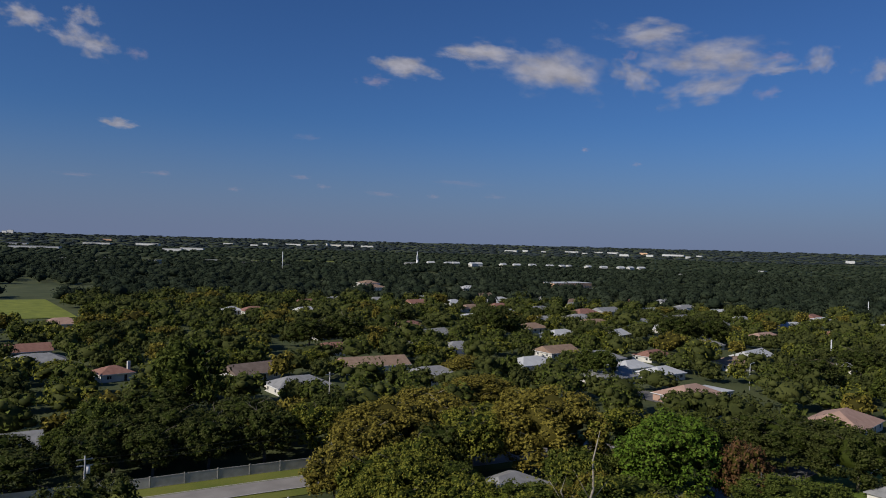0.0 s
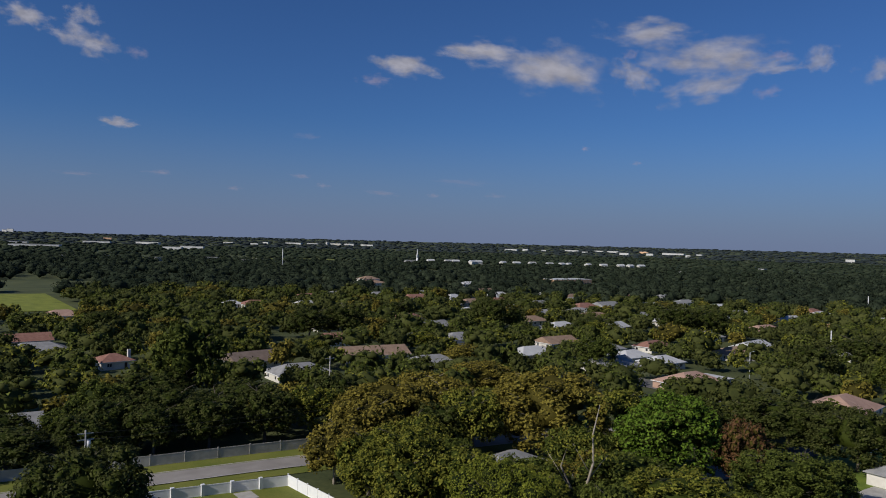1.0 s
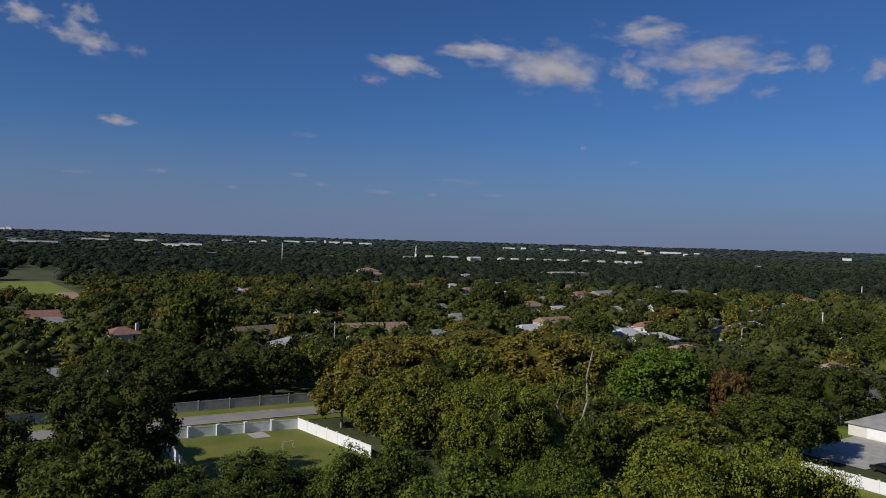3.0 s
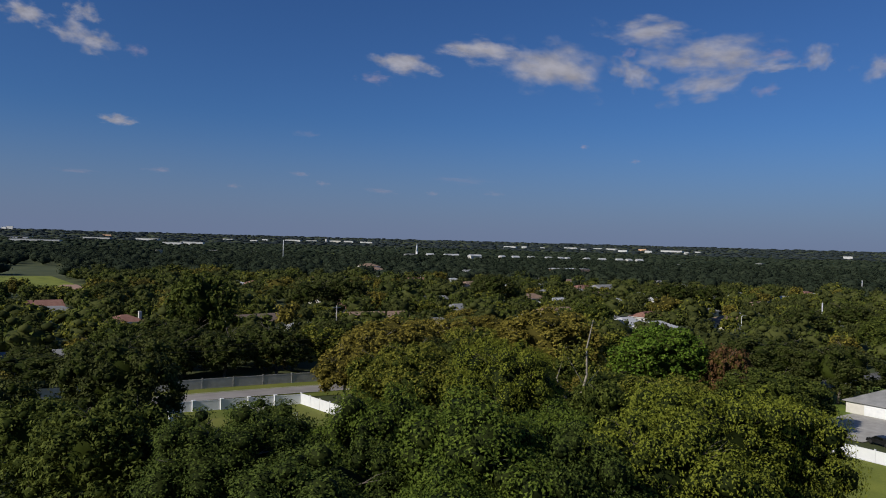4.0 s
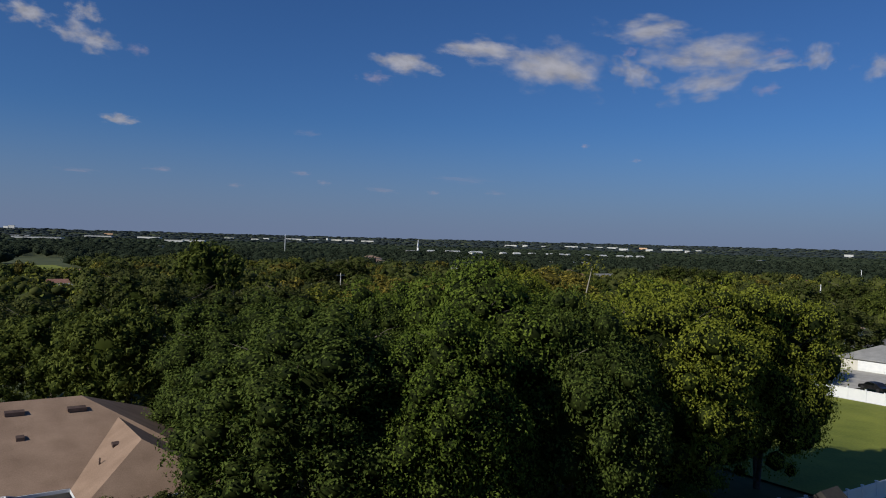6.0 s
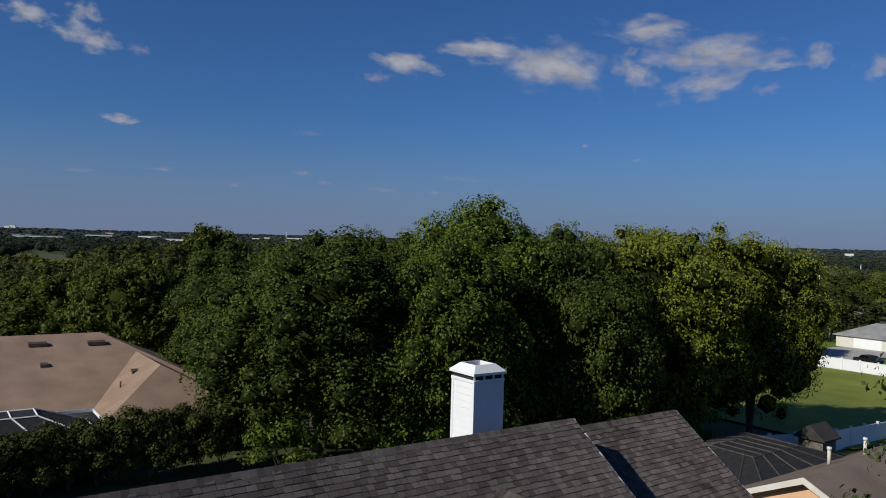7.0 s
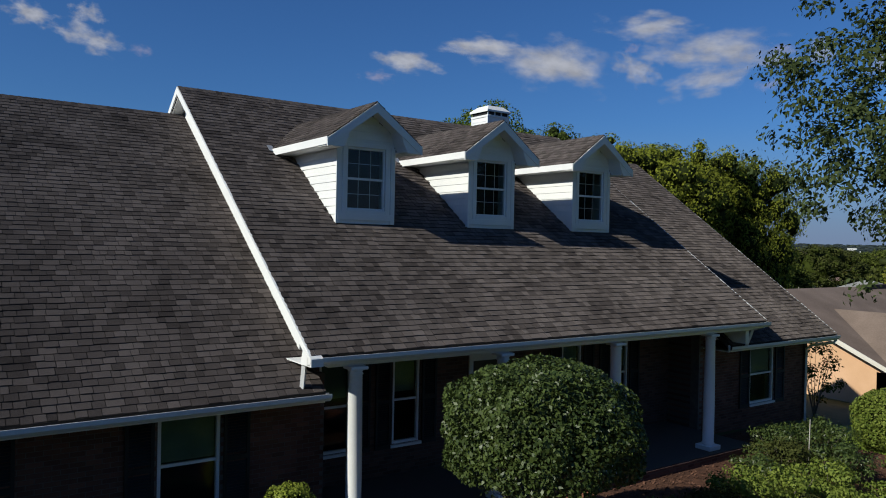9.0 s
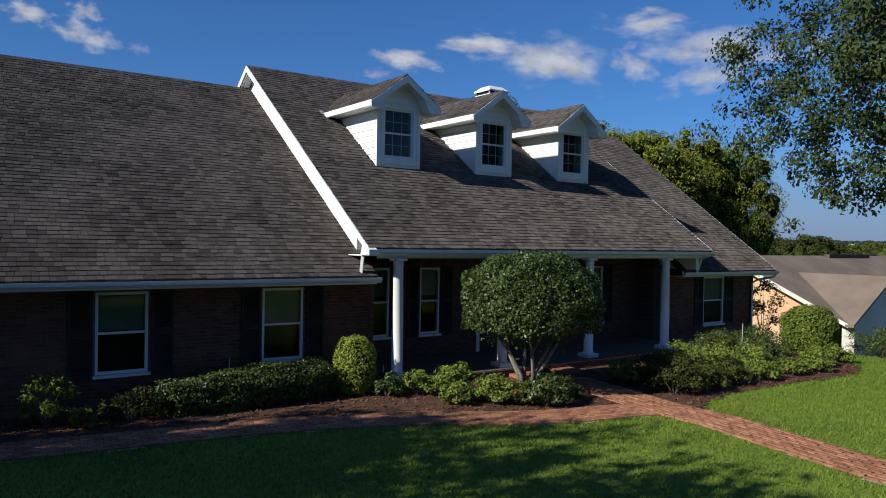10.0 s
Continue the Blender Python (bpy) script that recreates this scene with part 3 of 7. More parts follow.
prism("gable_soffit", [(-8.24, MN["ye"], MN["ze"] - 0.17), (-8.24, MN["yr"], MN["zr"] - 0.21), (-7.98, MN["yr"], MN["zr"] - 0.21), (-7.98, MN["ye"], MN["ze"] - 0.17)], (0, 0, -0.012), "white", house)
prism("gable_soffit", [(-8.24, 9.0, 3.05), (-8.24, MN["yr"], MN["zr"] - 0.21), (-7.98, MN["yr"], MN["zr"] - 0.21), (-7.98, 9.0, 3.05)], (0, 0, -0.012), "white", house)
# box end where the porch gutter turns at the rake
prism("eave_return", [(-8.30, -5.84, 2.93), (-8.30, -5.84, 3.05), (-8.30, -5.55, 3.2), (-8.30, -5.45, 2.93)], (0.2, 0, 0), "white", house, "white boxed eave return")


def opening_wall(name, x0, x1, y, thick, z0, z1, holes, parent, mat="brick"):
    """A wall along x at y with openings (xa, xb, za, zb) through it, one closed mesh."""
    xs = sorted({x0, x1, *(v for q in holes for v in q[:2])})
    zs = sorted({z0, z1, *(v for q in holes for v in q[2:])})
    bm = bmesh.new()
    corner = {}
    def vert(i, k, b):
        if (i, k, b) not in corner:
            corner[i, k, b] = bm.verts.new((xs[i], y + thick * b, zs[k]))
        return corner[i, k, b]
    def full(i, k):
        if not (0 <= i < len(xs) - 1 and 0 <= k < len(zs) - 1):
            return False
        cx, cz = (xs[i] + xs[i + 1]) / 2, (zs[k] + zs[k + 1]) / 2
        return not any(q[0] < cx < q[1] and q[2] < cz < q[3] for q in holes)
    for i in range(len(xs) - 1):
        for k in range(len(zs) - 1):
            if not full(i, k):
                continue
            for b in (0, 1):
                bm.faces.new([vert(i + u, k + v, b) for u, v in ((0, 0), (1, 0), (1, 1), (0, 1))])
            for di, dk, (p, q) in ((-1, 0, ((0, 0), (0, 1))), (1, 0, ((1, 0), (1, 1))), (0, -1, ((0, 0), (1, 0))), (0, 1, ((0, 1), (1, 1)))):
                if not full(i + di, k + dk):
                    bm.faces.new([vert(i + p[0], k + p[1], 0), vert(i + q[0], k + q[1], 0), vert(i + q[0], k + q[1], 1), vert(i + p[0], k + p[1], 1)])
    bmesh.ops.recalc_face_normals(bm, faces=bm.faces)
    return part(name, bm, mat, parent, "brown brick wall")


def sash_window(x0, x1, z0, z1, y, parent, lights=0, blind=0.5, sill=True, frame=0.055):
    """A white double-hung window in an opening of a wall whose face is at y."""
    bm = bmesh.new()
    d0, d1 = y + 0.015, y + 0.1
    for a, b, c, d in ((x0, x0 + frame, z0, z1), (x1 - frame, x1, z0, z1), (x0 + frame, x1 - frame, z0, z0 + frame), (x0 + frame, x1 - frame, z1 - frame, z1)):
        add_box(bm, a, b, d0, d1, c, d, 0.006)
    w = part("window", bm, "white", parent, "white double-hung sash window")
    zm = (z0 + z1) / 2
    box("meeting_rail", x0 + frame, x1 - frame, y + 0.03, y + 0.08, zm - 0.022, zm + 0.022, "white", w)
    if lights:
        for za, zb, yy in ((z0 + frame, zm - 0.022, y + 0.062), (zm + 0.022, z1 - frame, y + 0.045)):
            bm = bmesh.new()
            for i in range(1, lights):
                x = x0 + frame + (x1 - x0 - 2 * frame) * i / lights
                add_box(bm, x - 0.005, x + 0.005, yy + 0.012, yy + 0.02, za, zb)
            zc = (za + zb) / 2
            add_box(bm, x0 + frame, x1 - frame, yy + 0.0125, yy + 0.019, zc - 0.005, zc + 0.005)
            part("glazing_bar", bm, "white", w)
    for za, zb, yy in ((z0 + frame, zm - 0.022, y + 0.072), (zm + 0.022, z1 - frame, y + 0.057)):
        g = box("pane", x0 + frame, x1 - frame, yy, yy + 0.004, za, zb, "glass", w)
        g.visible_shadow = False
    if sill:
        box("sill", x0 - 0.04, x1 + 0.04, y - 0.05, y + 0.03, z0 - 0.06, z0 - 0.003, "white", w)
    if blind:
        box("blind", x0 + frame, x1 - frame, y + 0.13, y + 0.14, z1 - (z1 - z0) * blind, z1 - 0.03, "curtain", w, "pale drawn blind")
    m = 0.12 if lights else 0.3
    # dark sheet behind the glass: the unlit room's shade as a colour
    box("room", x0 - m, x1 + m, y + 0.45, y + 0.47, z0 - m, z1 + m * 0.5, "opening_shade", w)
    return w


def shutter(x0, x1, z0, z1, y, parent):
    bm = bmesh.new()
    for a, b, c, d in ((x0, x0 + 0.05, z0, z1), (x1 - 0.05, x1, z0, z1), (x0 + 0.05, x1 - 0.05, z0, z0 + 0.09), (x0 + 0.05, x1 - 0.05, z1 - 0.07, z1), (x0 + 0.05, x1 - 0.05, (z0 + z1) / 2 - 0.04, (z0 + z1) / 2 + 0.04)):
        add_box(bm, a, b, y - 0.04, y - 0.004, c, d)
    s = part("shutter", bm, "black_paint", parent, "black louvred shutter")
    bm = bmesh.new()
    z = z0 + 0.1
    while z < z1 - 0.1:
        if abs(z - (z0 + z1) / 2) > 0.06:
            add_prism(bm, [(x0 + 0.05, y - 0.035, z), (x0 + 0.05, y - 0.01, z + 0.03), (x0 + 0.05, y - 0.006, z + 0.027), (x0 + 0.05, y - 0.031, z - 0.003)], (x1 - x0 - 0.1, 0, 0))
        z += 0.045
    part("louvres", bm, "black_paint", s)


# front walls
WL = [(-19.6, -18.66, 0.66, 2.2), (-13.4, -12.46, 0.66, 2.2), (-10.18, -9.25, 0.66, 2.2)]
wall_l = opening_wall("wall", -20.6, -7.5, -4.672, 0.242, -0.3, 2.6, WL, house, "mortar")
for a, b, c, d in WL:
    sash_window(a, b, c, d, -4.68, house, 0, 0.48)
    shutter(a - 0.46, a - 0.05, c - 0.06, d + 0.06, -4.68, house)
    shutter(b + 0.05, b + 0.46, c - 0.06, d + 0.06, -4.68, house)
box("wall", -7.75, -7.5, -4.43, -3.15, -0.3, 2.9, "brick", house, "brown brick return wall of the porch")
WP = [(-6.98, -6.3, 0.8, 2.55), (-5.38, -4.74, 0.8, 2.55), (-0.75, -0.1, 0.8, 2.55), (0.9, 1.55, 0.8, 2.55)]
opening_wall("wall", -7.5, 3.4, -3.4, 0.25, -0.3, 2.9, WP + [(-3.5, -2.4, 0.2, 2.45)], house)
for a, b, c, d in WP:
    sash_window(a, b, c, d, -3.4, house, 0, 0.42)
    shutter(a - 0.4, a - 0.05, c - 0.06, d + 0.06, -3.4, house)
    shutter(b + 0.05, b + 0.4, c - 0.06, d + 0.06, -3.4, house)
front_door = box("door", -3.38, -2.52, -3.33, -3.28, 0.22, 2.3, "door_paint", house, "dark panelled front door", 0.006)
for za, zb in ((0.4, 1.0), (1.15, 2.1)):
    for xa in (-3.26, -2.9):
        box("panel", xa, xa + 0.28, -3.345, -3.331, za, zb, "door_paint", front_door, bevel=0.005)
lathe("knob", [(0.012, 0), (0.03, 0.02), (0.028, 0.05), (0.005, 0.055)], (-2.6, -3.37, 1.1), "flashing", front_door, 10)
bm = bmesh.new()
for a, b, c, d in ((-3.5, -3.39, 0.2, 2.45), (-2.51, -2.4, 0.2, 2.45), (-3.39, -2.51, 2.31, 2.45)):
    add_box(bm, a, b, -3.43, -3.27, c, d, 0.005)
part("door_frame", bm, "white", house)
box("wall", 3.15, 3.4, -4.1, -3.4, -0.6, 2.9, "brick", house, "brown brick return wall of the porch")
WR = [(5.4, 6.55, 0.6, 2.2)]
wall_r = opening_wall("wall", 3.15, 8.1, -4.342, 0.242, -1.2, 2.6, WR, house, "mortar")
for a, b, c, d in WR:
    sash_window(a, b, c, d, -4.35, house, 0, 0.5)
    shutter(a - 0.5, a - 0.05, c - 0.06, d + 0.06, -4.35, house)
    shutter(b + 0.05, b + 0.5, c - 0.06, d + 0.06, -4.35, house)
box("wall", -20.6, 8.1, 8.75, 9.0, -1.2, 2.6, "brick", house, "brown brick back wall")
box("wall", -20.85, -20.6, -4.68, 9.0, -0.3, 2.6, "brick", house, "brown brick end wall")

# porch
# floor and slab take the darkened brick too, deepening the porch shade
porch_floor = box("porch_floor", -7.5, 3.15, -6.0, -3.4, -0.25, 0.2, "brick", house, "brick-edged porch floor")
box("porch_slab", -7.45, 3.1, -5.95, -3.42, 0.2, 0.215, "brick", porch_floor)
box("porch_ceiling", -7.5, 3.5, -5.6, -3.4, 2.92, 2.95, "stucco", house)
box("porch_beam", -7.9, 3.5, -5.6, -5.46, 2.86, 2.92, "white", house, bevel=0.006)
for i, (a, b, z) in enumerate(((-6.42, -5.98, 0.08), (-6.86, -6.42, -0.03))):
    box("porch_step", -4.5, -2.5, a, b, -0.3, z + 0.03, "paver_rest", house, "low brick step")


def column(x, y):
    c = lathe("column", [(0.135, 0.1), (0.15, 0.13), (0.125, 0.17), (0.128, 1.0), (0.108, 2.5), (0.125, 2.52), (0.105, 2.55), (0.13, 2.59)], (x, y, 0.215), "white", house, 24)
    c["label"] = "round white tapered porch column"
    box("base", x - 0.2, x + 0.2, y - 0.2, y + 0.2, 0.215, 0.32, "white", c, bevel=0.01)
    box("capital", x - 0.15, x + 0.15, y - 0.15, y + 0.15, 2.805, 2.858, "white", c, bevel=0.01)


for x in (-7.42, -4.4, -1.39, 1.79):
    column(x, -5.6)


def downspout(pts, w=0.032):
    bm = bmesh.new()
    add_tube(bm, pts, [w] * len(pts), 4)
    part("downspout", bm, "gutter", house, "white downspout")


downspout([(-8.22, -5.5, 2.95), (-8.22, -5.42, 2.9), (-8.22, -5.36, 2.52)], 0.045)
downspout([(3.75, -5.7, 2.95), (3.72, -5.45, 2.85), (3.7, -5.3, 2.42)], 0.04)
downspout([(8.4, -5.15, 2.3), (8.35, -5.1, 2.2), (8.15, -4.6, 2.08), (8.13, -4.42, 1.95), (8.13, -4.42, -0.4)], 0.04)


# dormers
def dormer(cx):
    yf, hw = -2.81, 0.655
    ez, pz, ow = 6.795, 7.565, 1.06
    zb = main_z(yf) + 0.01
    yw = main_y(6.75)
    wall = [(yf, zb), (yf, 6.72), (yw, 6.72)]
    bm = bmesh.new()
    for sx in (-1, 1):
        add_prism(bm, [(cx + sx * hw, y, z) for y, z in wall], (-sx * 0.08, 0, 0))
    # front wall round the window, and the gable above
    wx0, wx1, wz0, wz1 = cx - 0.445, cx + 0.445, 5.44, 6.70
    add_box(bm, cx - hw + 0.08, wx0, yf, yf + 0.08, zb, 6.72)
    add_box(bm, wx1, cx + hw - 0.08, yf, yf + 0.08, zb, 6.72)
    add_box(bm, wx0, wx1, yf, yf + 0.08, zb, wz0)
    add_box(bm, wx0, wx1, yf, yf + 0.08, wz1, 6.72)
    add_prism(bm, [(cx - hw, yf, 6.72), (cx + hw, yf, 6.72), (cx + hw, yf, 6.98), (cx, yf, 7.42), (cx - hw, yf, 6.98)], (0, 0.08, 0))
    d = part("dormer", bm, "white", house, "white clapboard dormer with a gabled shingle roof")
    # lap siding on the cheeks and the front
    z = zb + 0.02
    while z < 6.6:
        y1 = main_y(z + 0.02)
        for sx in (-1, 1):
            x = cx + sx * hw
            sec = [(x + sx * 0.016, z), (x + sx * 0.004, z + 0.158), (x, z + 0.158), (x, z)]
            prism("siding_board", [(a, yf - 0.002, b) for a, b in sec], (0, y1 - yf, 0), "white", d)
        for xa, xb in ((cx - hw + 0.09, wx0 - 0.09), (wx1 + 0.09, cx + hw - 0.09)):
            if xb - xa > 0.02:
                prism("siding_board", [(xa, yf - 0.014, z), (xa, yf - 0.003, z + 0.158), (xa, yf, z + 0.158), (xa, yf, z)], (xb - xa, 0, 0), "white", d)
        z += 0.16
    for z0 in (6.86, 7.02, 7.18):
        w = (7.42 - z0 - 0.06) / 0.655
        w = min(w, hw - 0.02)
        prism("siding_board", [(cx - w, yf - 0.014, z0), (cx - w, yf - 0.003, z0 + 0.158), (cx - w, yf, z0 + 0.158), (cx - w, yf, z0)], (2 * w, 0, 0), "white", d)
    # trim
    bm = bmesh.new()
    for sx in (-1, 1):
        a, b = sorted((cx + sx * (hw + 0.018), cx + sx * (hw - 0.085)))
        add_box(bm, a, b, yf - 0.022, yf + 0.0, zb, 6.74, 0.004)
    add_box(bm, wx0 - 0.09, wx0, yf - 0.022, yf, wz0 - 0.1, wz1 + 0.09, 0.004)
    add_box(bm, wx1, wx1 + 0.09, yf - 0.022, yf, wz0 - 0.1, wz1 + 0.09, 0.004)
    add_box(bm, wx0, wx1, yf - 0.022, yf, wz0 - 0.1, wz0, 0.004)
    add_box(bm, wx0, wx1, yf - 0.022, yf, wz1, wz1 + 0.09, 0.004)
    add_box(bm, cx - hw + 0.02, cx + hw - 0.02, yf - 0.024, yf + 0.002, zb + 0.07, zb + 0.2, 0.004)
    part("trim", bm, "white", d)
    wpart = sash_window(wx0, wx1, wz0, wz1, yf + 0.0, d, 3, 0, False, 0.045)
    for ch in list(wpart.children):
        ch.parent = d
    # roof of the dormer
    ky = (pz - ez) / ow
    yo = -3.2
    for sx in (-1, 1):
        e = cx + sx * ow
        top = [(e, yo, ez), (cx, yo, pz), (cx, main_y(pz) + 0.06, pz), (e, main_y(ez) + 0.06, ez)]
        down = [(p[0], p[1], p[2] - 0.1) for p in top]
        bm = bmesh.new()
        a = [bm.verts.new(p) for p in [(q[0], q[1], q[2] - 0.012) for q in top]]
        b = [bm.verts.new(p) for p in down]
        bm.faces.new(a)
        bm.faces.new(b[::-1])
        for i in range(4):
            bm.faces.new((a[i], b[i], b[(i + 1) % 4], a[(i + 1) % 4]))
        rf = part("dormer_roof", bm, "roof_under", d)
        up = Vector((-sx * ow, 0, pz - ez))
        ln = up.length
        up.normalize()
        tabs = shingles((e, yo, ez), (0, 1, 0), up, ln, lambda v: (-0.015, main_y(ez + (pz - ez) * min(v / ln, 1)) + 0.03 - yo), 17 + int(cx * 7) + sx)
        lay_shingles(tabs, rf)
        # side eave board with its soffit
        eo = e + sx * 0.02
        prism("eave_board", [(eo, yo - 0.02, ez - 0.004), (eo, yo - 0.02, ez - 0.15), (eo, main_y(ez - 0.15), ez - 0.15), (eo, main_y(ez), ez - 0.004)], (-sx * 0.04, 0, 0), "white", d)
        prism("soffit", [(e - sx * 0.03, yo + 0.02, ez - 0.15), (cx + sx * hw, yo + 0.02, ez - 0.15), (cx + sx * hw, main_y(ez - 0.15), ez - 0.15), (e - sx * 0.03, main_y(ez - 0.15), ez - 0.15)], (0, 0, 0.015), "white", d)
        prism("gable_soffit", [(e, yo, ez - 0.112), (cx, yo, pz - 0.112), (cx, yf, pz - 0.112), (e, yf, ez - 0.112)], (0, 0, 0.01), "white", d)
        # front barge board
        t2 = 0.16
        prism("barge_board", [(e + sx * 0.01, yo - 0.03, ez - 0.03), (cx, yo - 0.03, pz - 0.015), (cx, yo - 0.03, pz - 0.015 - t2 * 1.2), (e + sx * 0.01, yo - 0.03, ez - 0.03 - t2)], (0, 0.03, 0), "white", d)
        # boxed return
        i0 = cx + sx * (hw - 0.02)
        prism("eave_return", [(e, yo - 0.006, ez - 0.17), (i0 + sx * 0.1, yo - 0.006, ez - 0.17), (i0 - sx * 0.01, yo - 0.006, ez + 0.03), (i0 - sx * 0.08, yo - 0.006, ez + 0.25), (e, yo - 0.006, ez - 0.05)], (0, yf - yo, 0), "white", d)
        # flashing at the foot of the valley
        fx = e + sx * 0.1
        fy = main_y(ez)
        prism("flashing", [(e - sx * 0.02, fy - 0.16, main_z(fy - 0.16) + 0.03), (fx, fy - 0.1, main_z(fy - 0.1) + 0.03), (fx, fy + 0.06, main_z(fy + 0.06) + 0.03), (e - sx * 0.02, fy + 0.06, main_z(fy + 0.06) + 0.03)], (0, 0, 0.012), "flashing", d)
    # ridge caps
    y = yo
    caps = []
    while y < main_y(pz) - 0.1:
        for sx in (-1, 1):
            p0, p1 = Vector((cx, y, pz + 0.025)), Vector((cx + sx * 0.13, y, pz + 0.022 - 0.13 * ky))
            q0, q1 = p0 + Vector((0, 0.17, -0.012)), p1 + Vector((0, 0.17, -0.012))
            caps.append((p0, p1, q1, q0, p0 - Vector((0, 0, 0.03)), p1 - Vector((0, 0, 0.03))))
        y += 0.145
    lay_shingles(caps, d)
    return d


for x in DORMERS:
    dormer(x)


# chimney
def chimney(x0, x1, y0, y1, zb, zt):
    bm = bmesh.new()
    add_box(bm, x0, x1, y0, y1, zb, zt)
    c = part("chimney", bm, "white", house, "white clapboard chimney with a slotted cap")
    z = zb
    while z < zt - 0.1:
        zz = min(z + 0.155, zt)
        for poly, push in (([(x0 - 0.014, y0, z), (x0 - 0.003, y0, zz), (x0, y0, zz), (x0, y0, z)], (0, y1 - y0, 0)), ([(x0, y0 - 0.014, z), (x0, y0 - 0.003, zz), (x0, y0, zz), (x0, y0, z)], (x1 - x0, 0, 0))):
            prism("siding_board", poly, push, "white", c)
        z += 0.16
    bm = bmesh.new()
    for a in (x0 - 0.02, x1 - 0.06):
        for b in (y0 - 0.02, y1 - 0.06):
            add_box(bm, a, a + 0.08, b, b + 0.08, zb, zt + 0.01, 0.004)
    part("corner_board", bm, "white", c)
    # cap: skirt, slots with their shade as a near-black box, sloped hood with an open top
    bm = bmesh.new()
    add_box(bm, x0 - 0.03, x1 + 0.03, y0 - 0.03, y1 + 0.03, zt - 0.02, zt + 0.05, 0.006)
    part("cap_skirt", bm, "white", c)
    box("cap_throat", x0 + 0.01, x1 - 0.01, y0 + 0.01, y1 - 0.01, zt + 0.05, zt + 0.2, "opening_shade", c)
    for k in range(4):
        box("cap_strut", x0 - 0.012 + (x1 - x0 - 0.03) * k / 3, x0 + 0.032 + (x1 - x0 - 0.03) * k / 3, y0 - 0.012, y0 + 0.012, zt + 0.04, zt + 0.18, "white", c)
    bm = bmesh.new()
    lo, hi = 0.06, -0.13
    ring = []
    for k, z in ((lo, zt + 0.155), (lo, zt + 0.215), (hi, zt + 0.38), (hi - 0.03, zt + 0.38), (hi - 0.03, zt + 0.17)):
        ring.append([bm.verts.new(p) for p in ((x0 - k, y0 - k, z), (x1 + k, y0 - k, z), (x1 + k, y1 + k, z), (x0 - k, y1 + k, z))])
    for a, b in zip(ring, ring[1:]):
        for i in range(4):
            bm.faces.new((a[i], a[(i + 1) % 4], b[(i + 1) % 4], b[i]))
    part("cap_hood", bm, "white", c)
    box("flue", x0 + 0.2, x1 - 0.2, y0 + 0.2, y1 - 0.2, zt + 0.0, zt + 0.26, "opening_shade", c)


chimney(2.08, 2.95, 3.15, 4.0, 5.5, 9.02)


# ---- front garden ----
def side_path(x):
    """Middle of the brick path along the left bed."""
    return lerp_table(x, (-22, -15, -13.5, -11.8, -10, -8.5, -7.2, -6.2, -5, -4.0), (-6.8, -6.88, -7.1, -7.32, -7.75, -8.35, -9.2, -9.6, -9.85, -10.1))


def on_side(x, y):
    return -22 < x < -3.9 and abs(y - side_path(x)) < 0.47


def on_walk(x, y):
    return -22 < y < -6.9 and abs(x - WALK(y)) < 0.5


def WALK(y):
    return lerp_table(y, (-22, -14.5, -13, -11.3, -10, -9, -7.5), (-5.3, -4.62, -4.35, -4.0, -4.0, -3.85, -3.55))


def in_bed(x, y):
    if y > -4.7 or on_side(x, y) or on_walk(x, y):
        return False
    if x < -4:
        return y > side_path(x) + 0.3
    return 0 < x + 4.2 and x < 5.6 and y > lerp_table(x, (-3.6, -2.5, -0.6, 1.7, 3.5, 4.8, 5.6), (-10.7, -10.15, -9.95, -10.1, -10.2, -9.8, -8.6))


def lawn_here(x, y):
    return not (on_side(x, y) or on_walk(x, y) or in_bed(x, y))


patch("lawn", -34, 30, -40, -4.9, "grass", 0.012, "mown green front lawn, dappled with tree shade", "lawn", 1.0)
patch("flower_bed", -22, 6, -11, -4.4, "mulch", 0.03, "planting bed of reddish bark mulch", "flower bed", 0.2, in_bed)
patch("path_base", -22, -2.5, -22, -6.4, "sand", 0.022, "sandy joint bed of the brick path", "path", 0.25, lambda x, y: on_side(x, y) or on_walk(x, y))


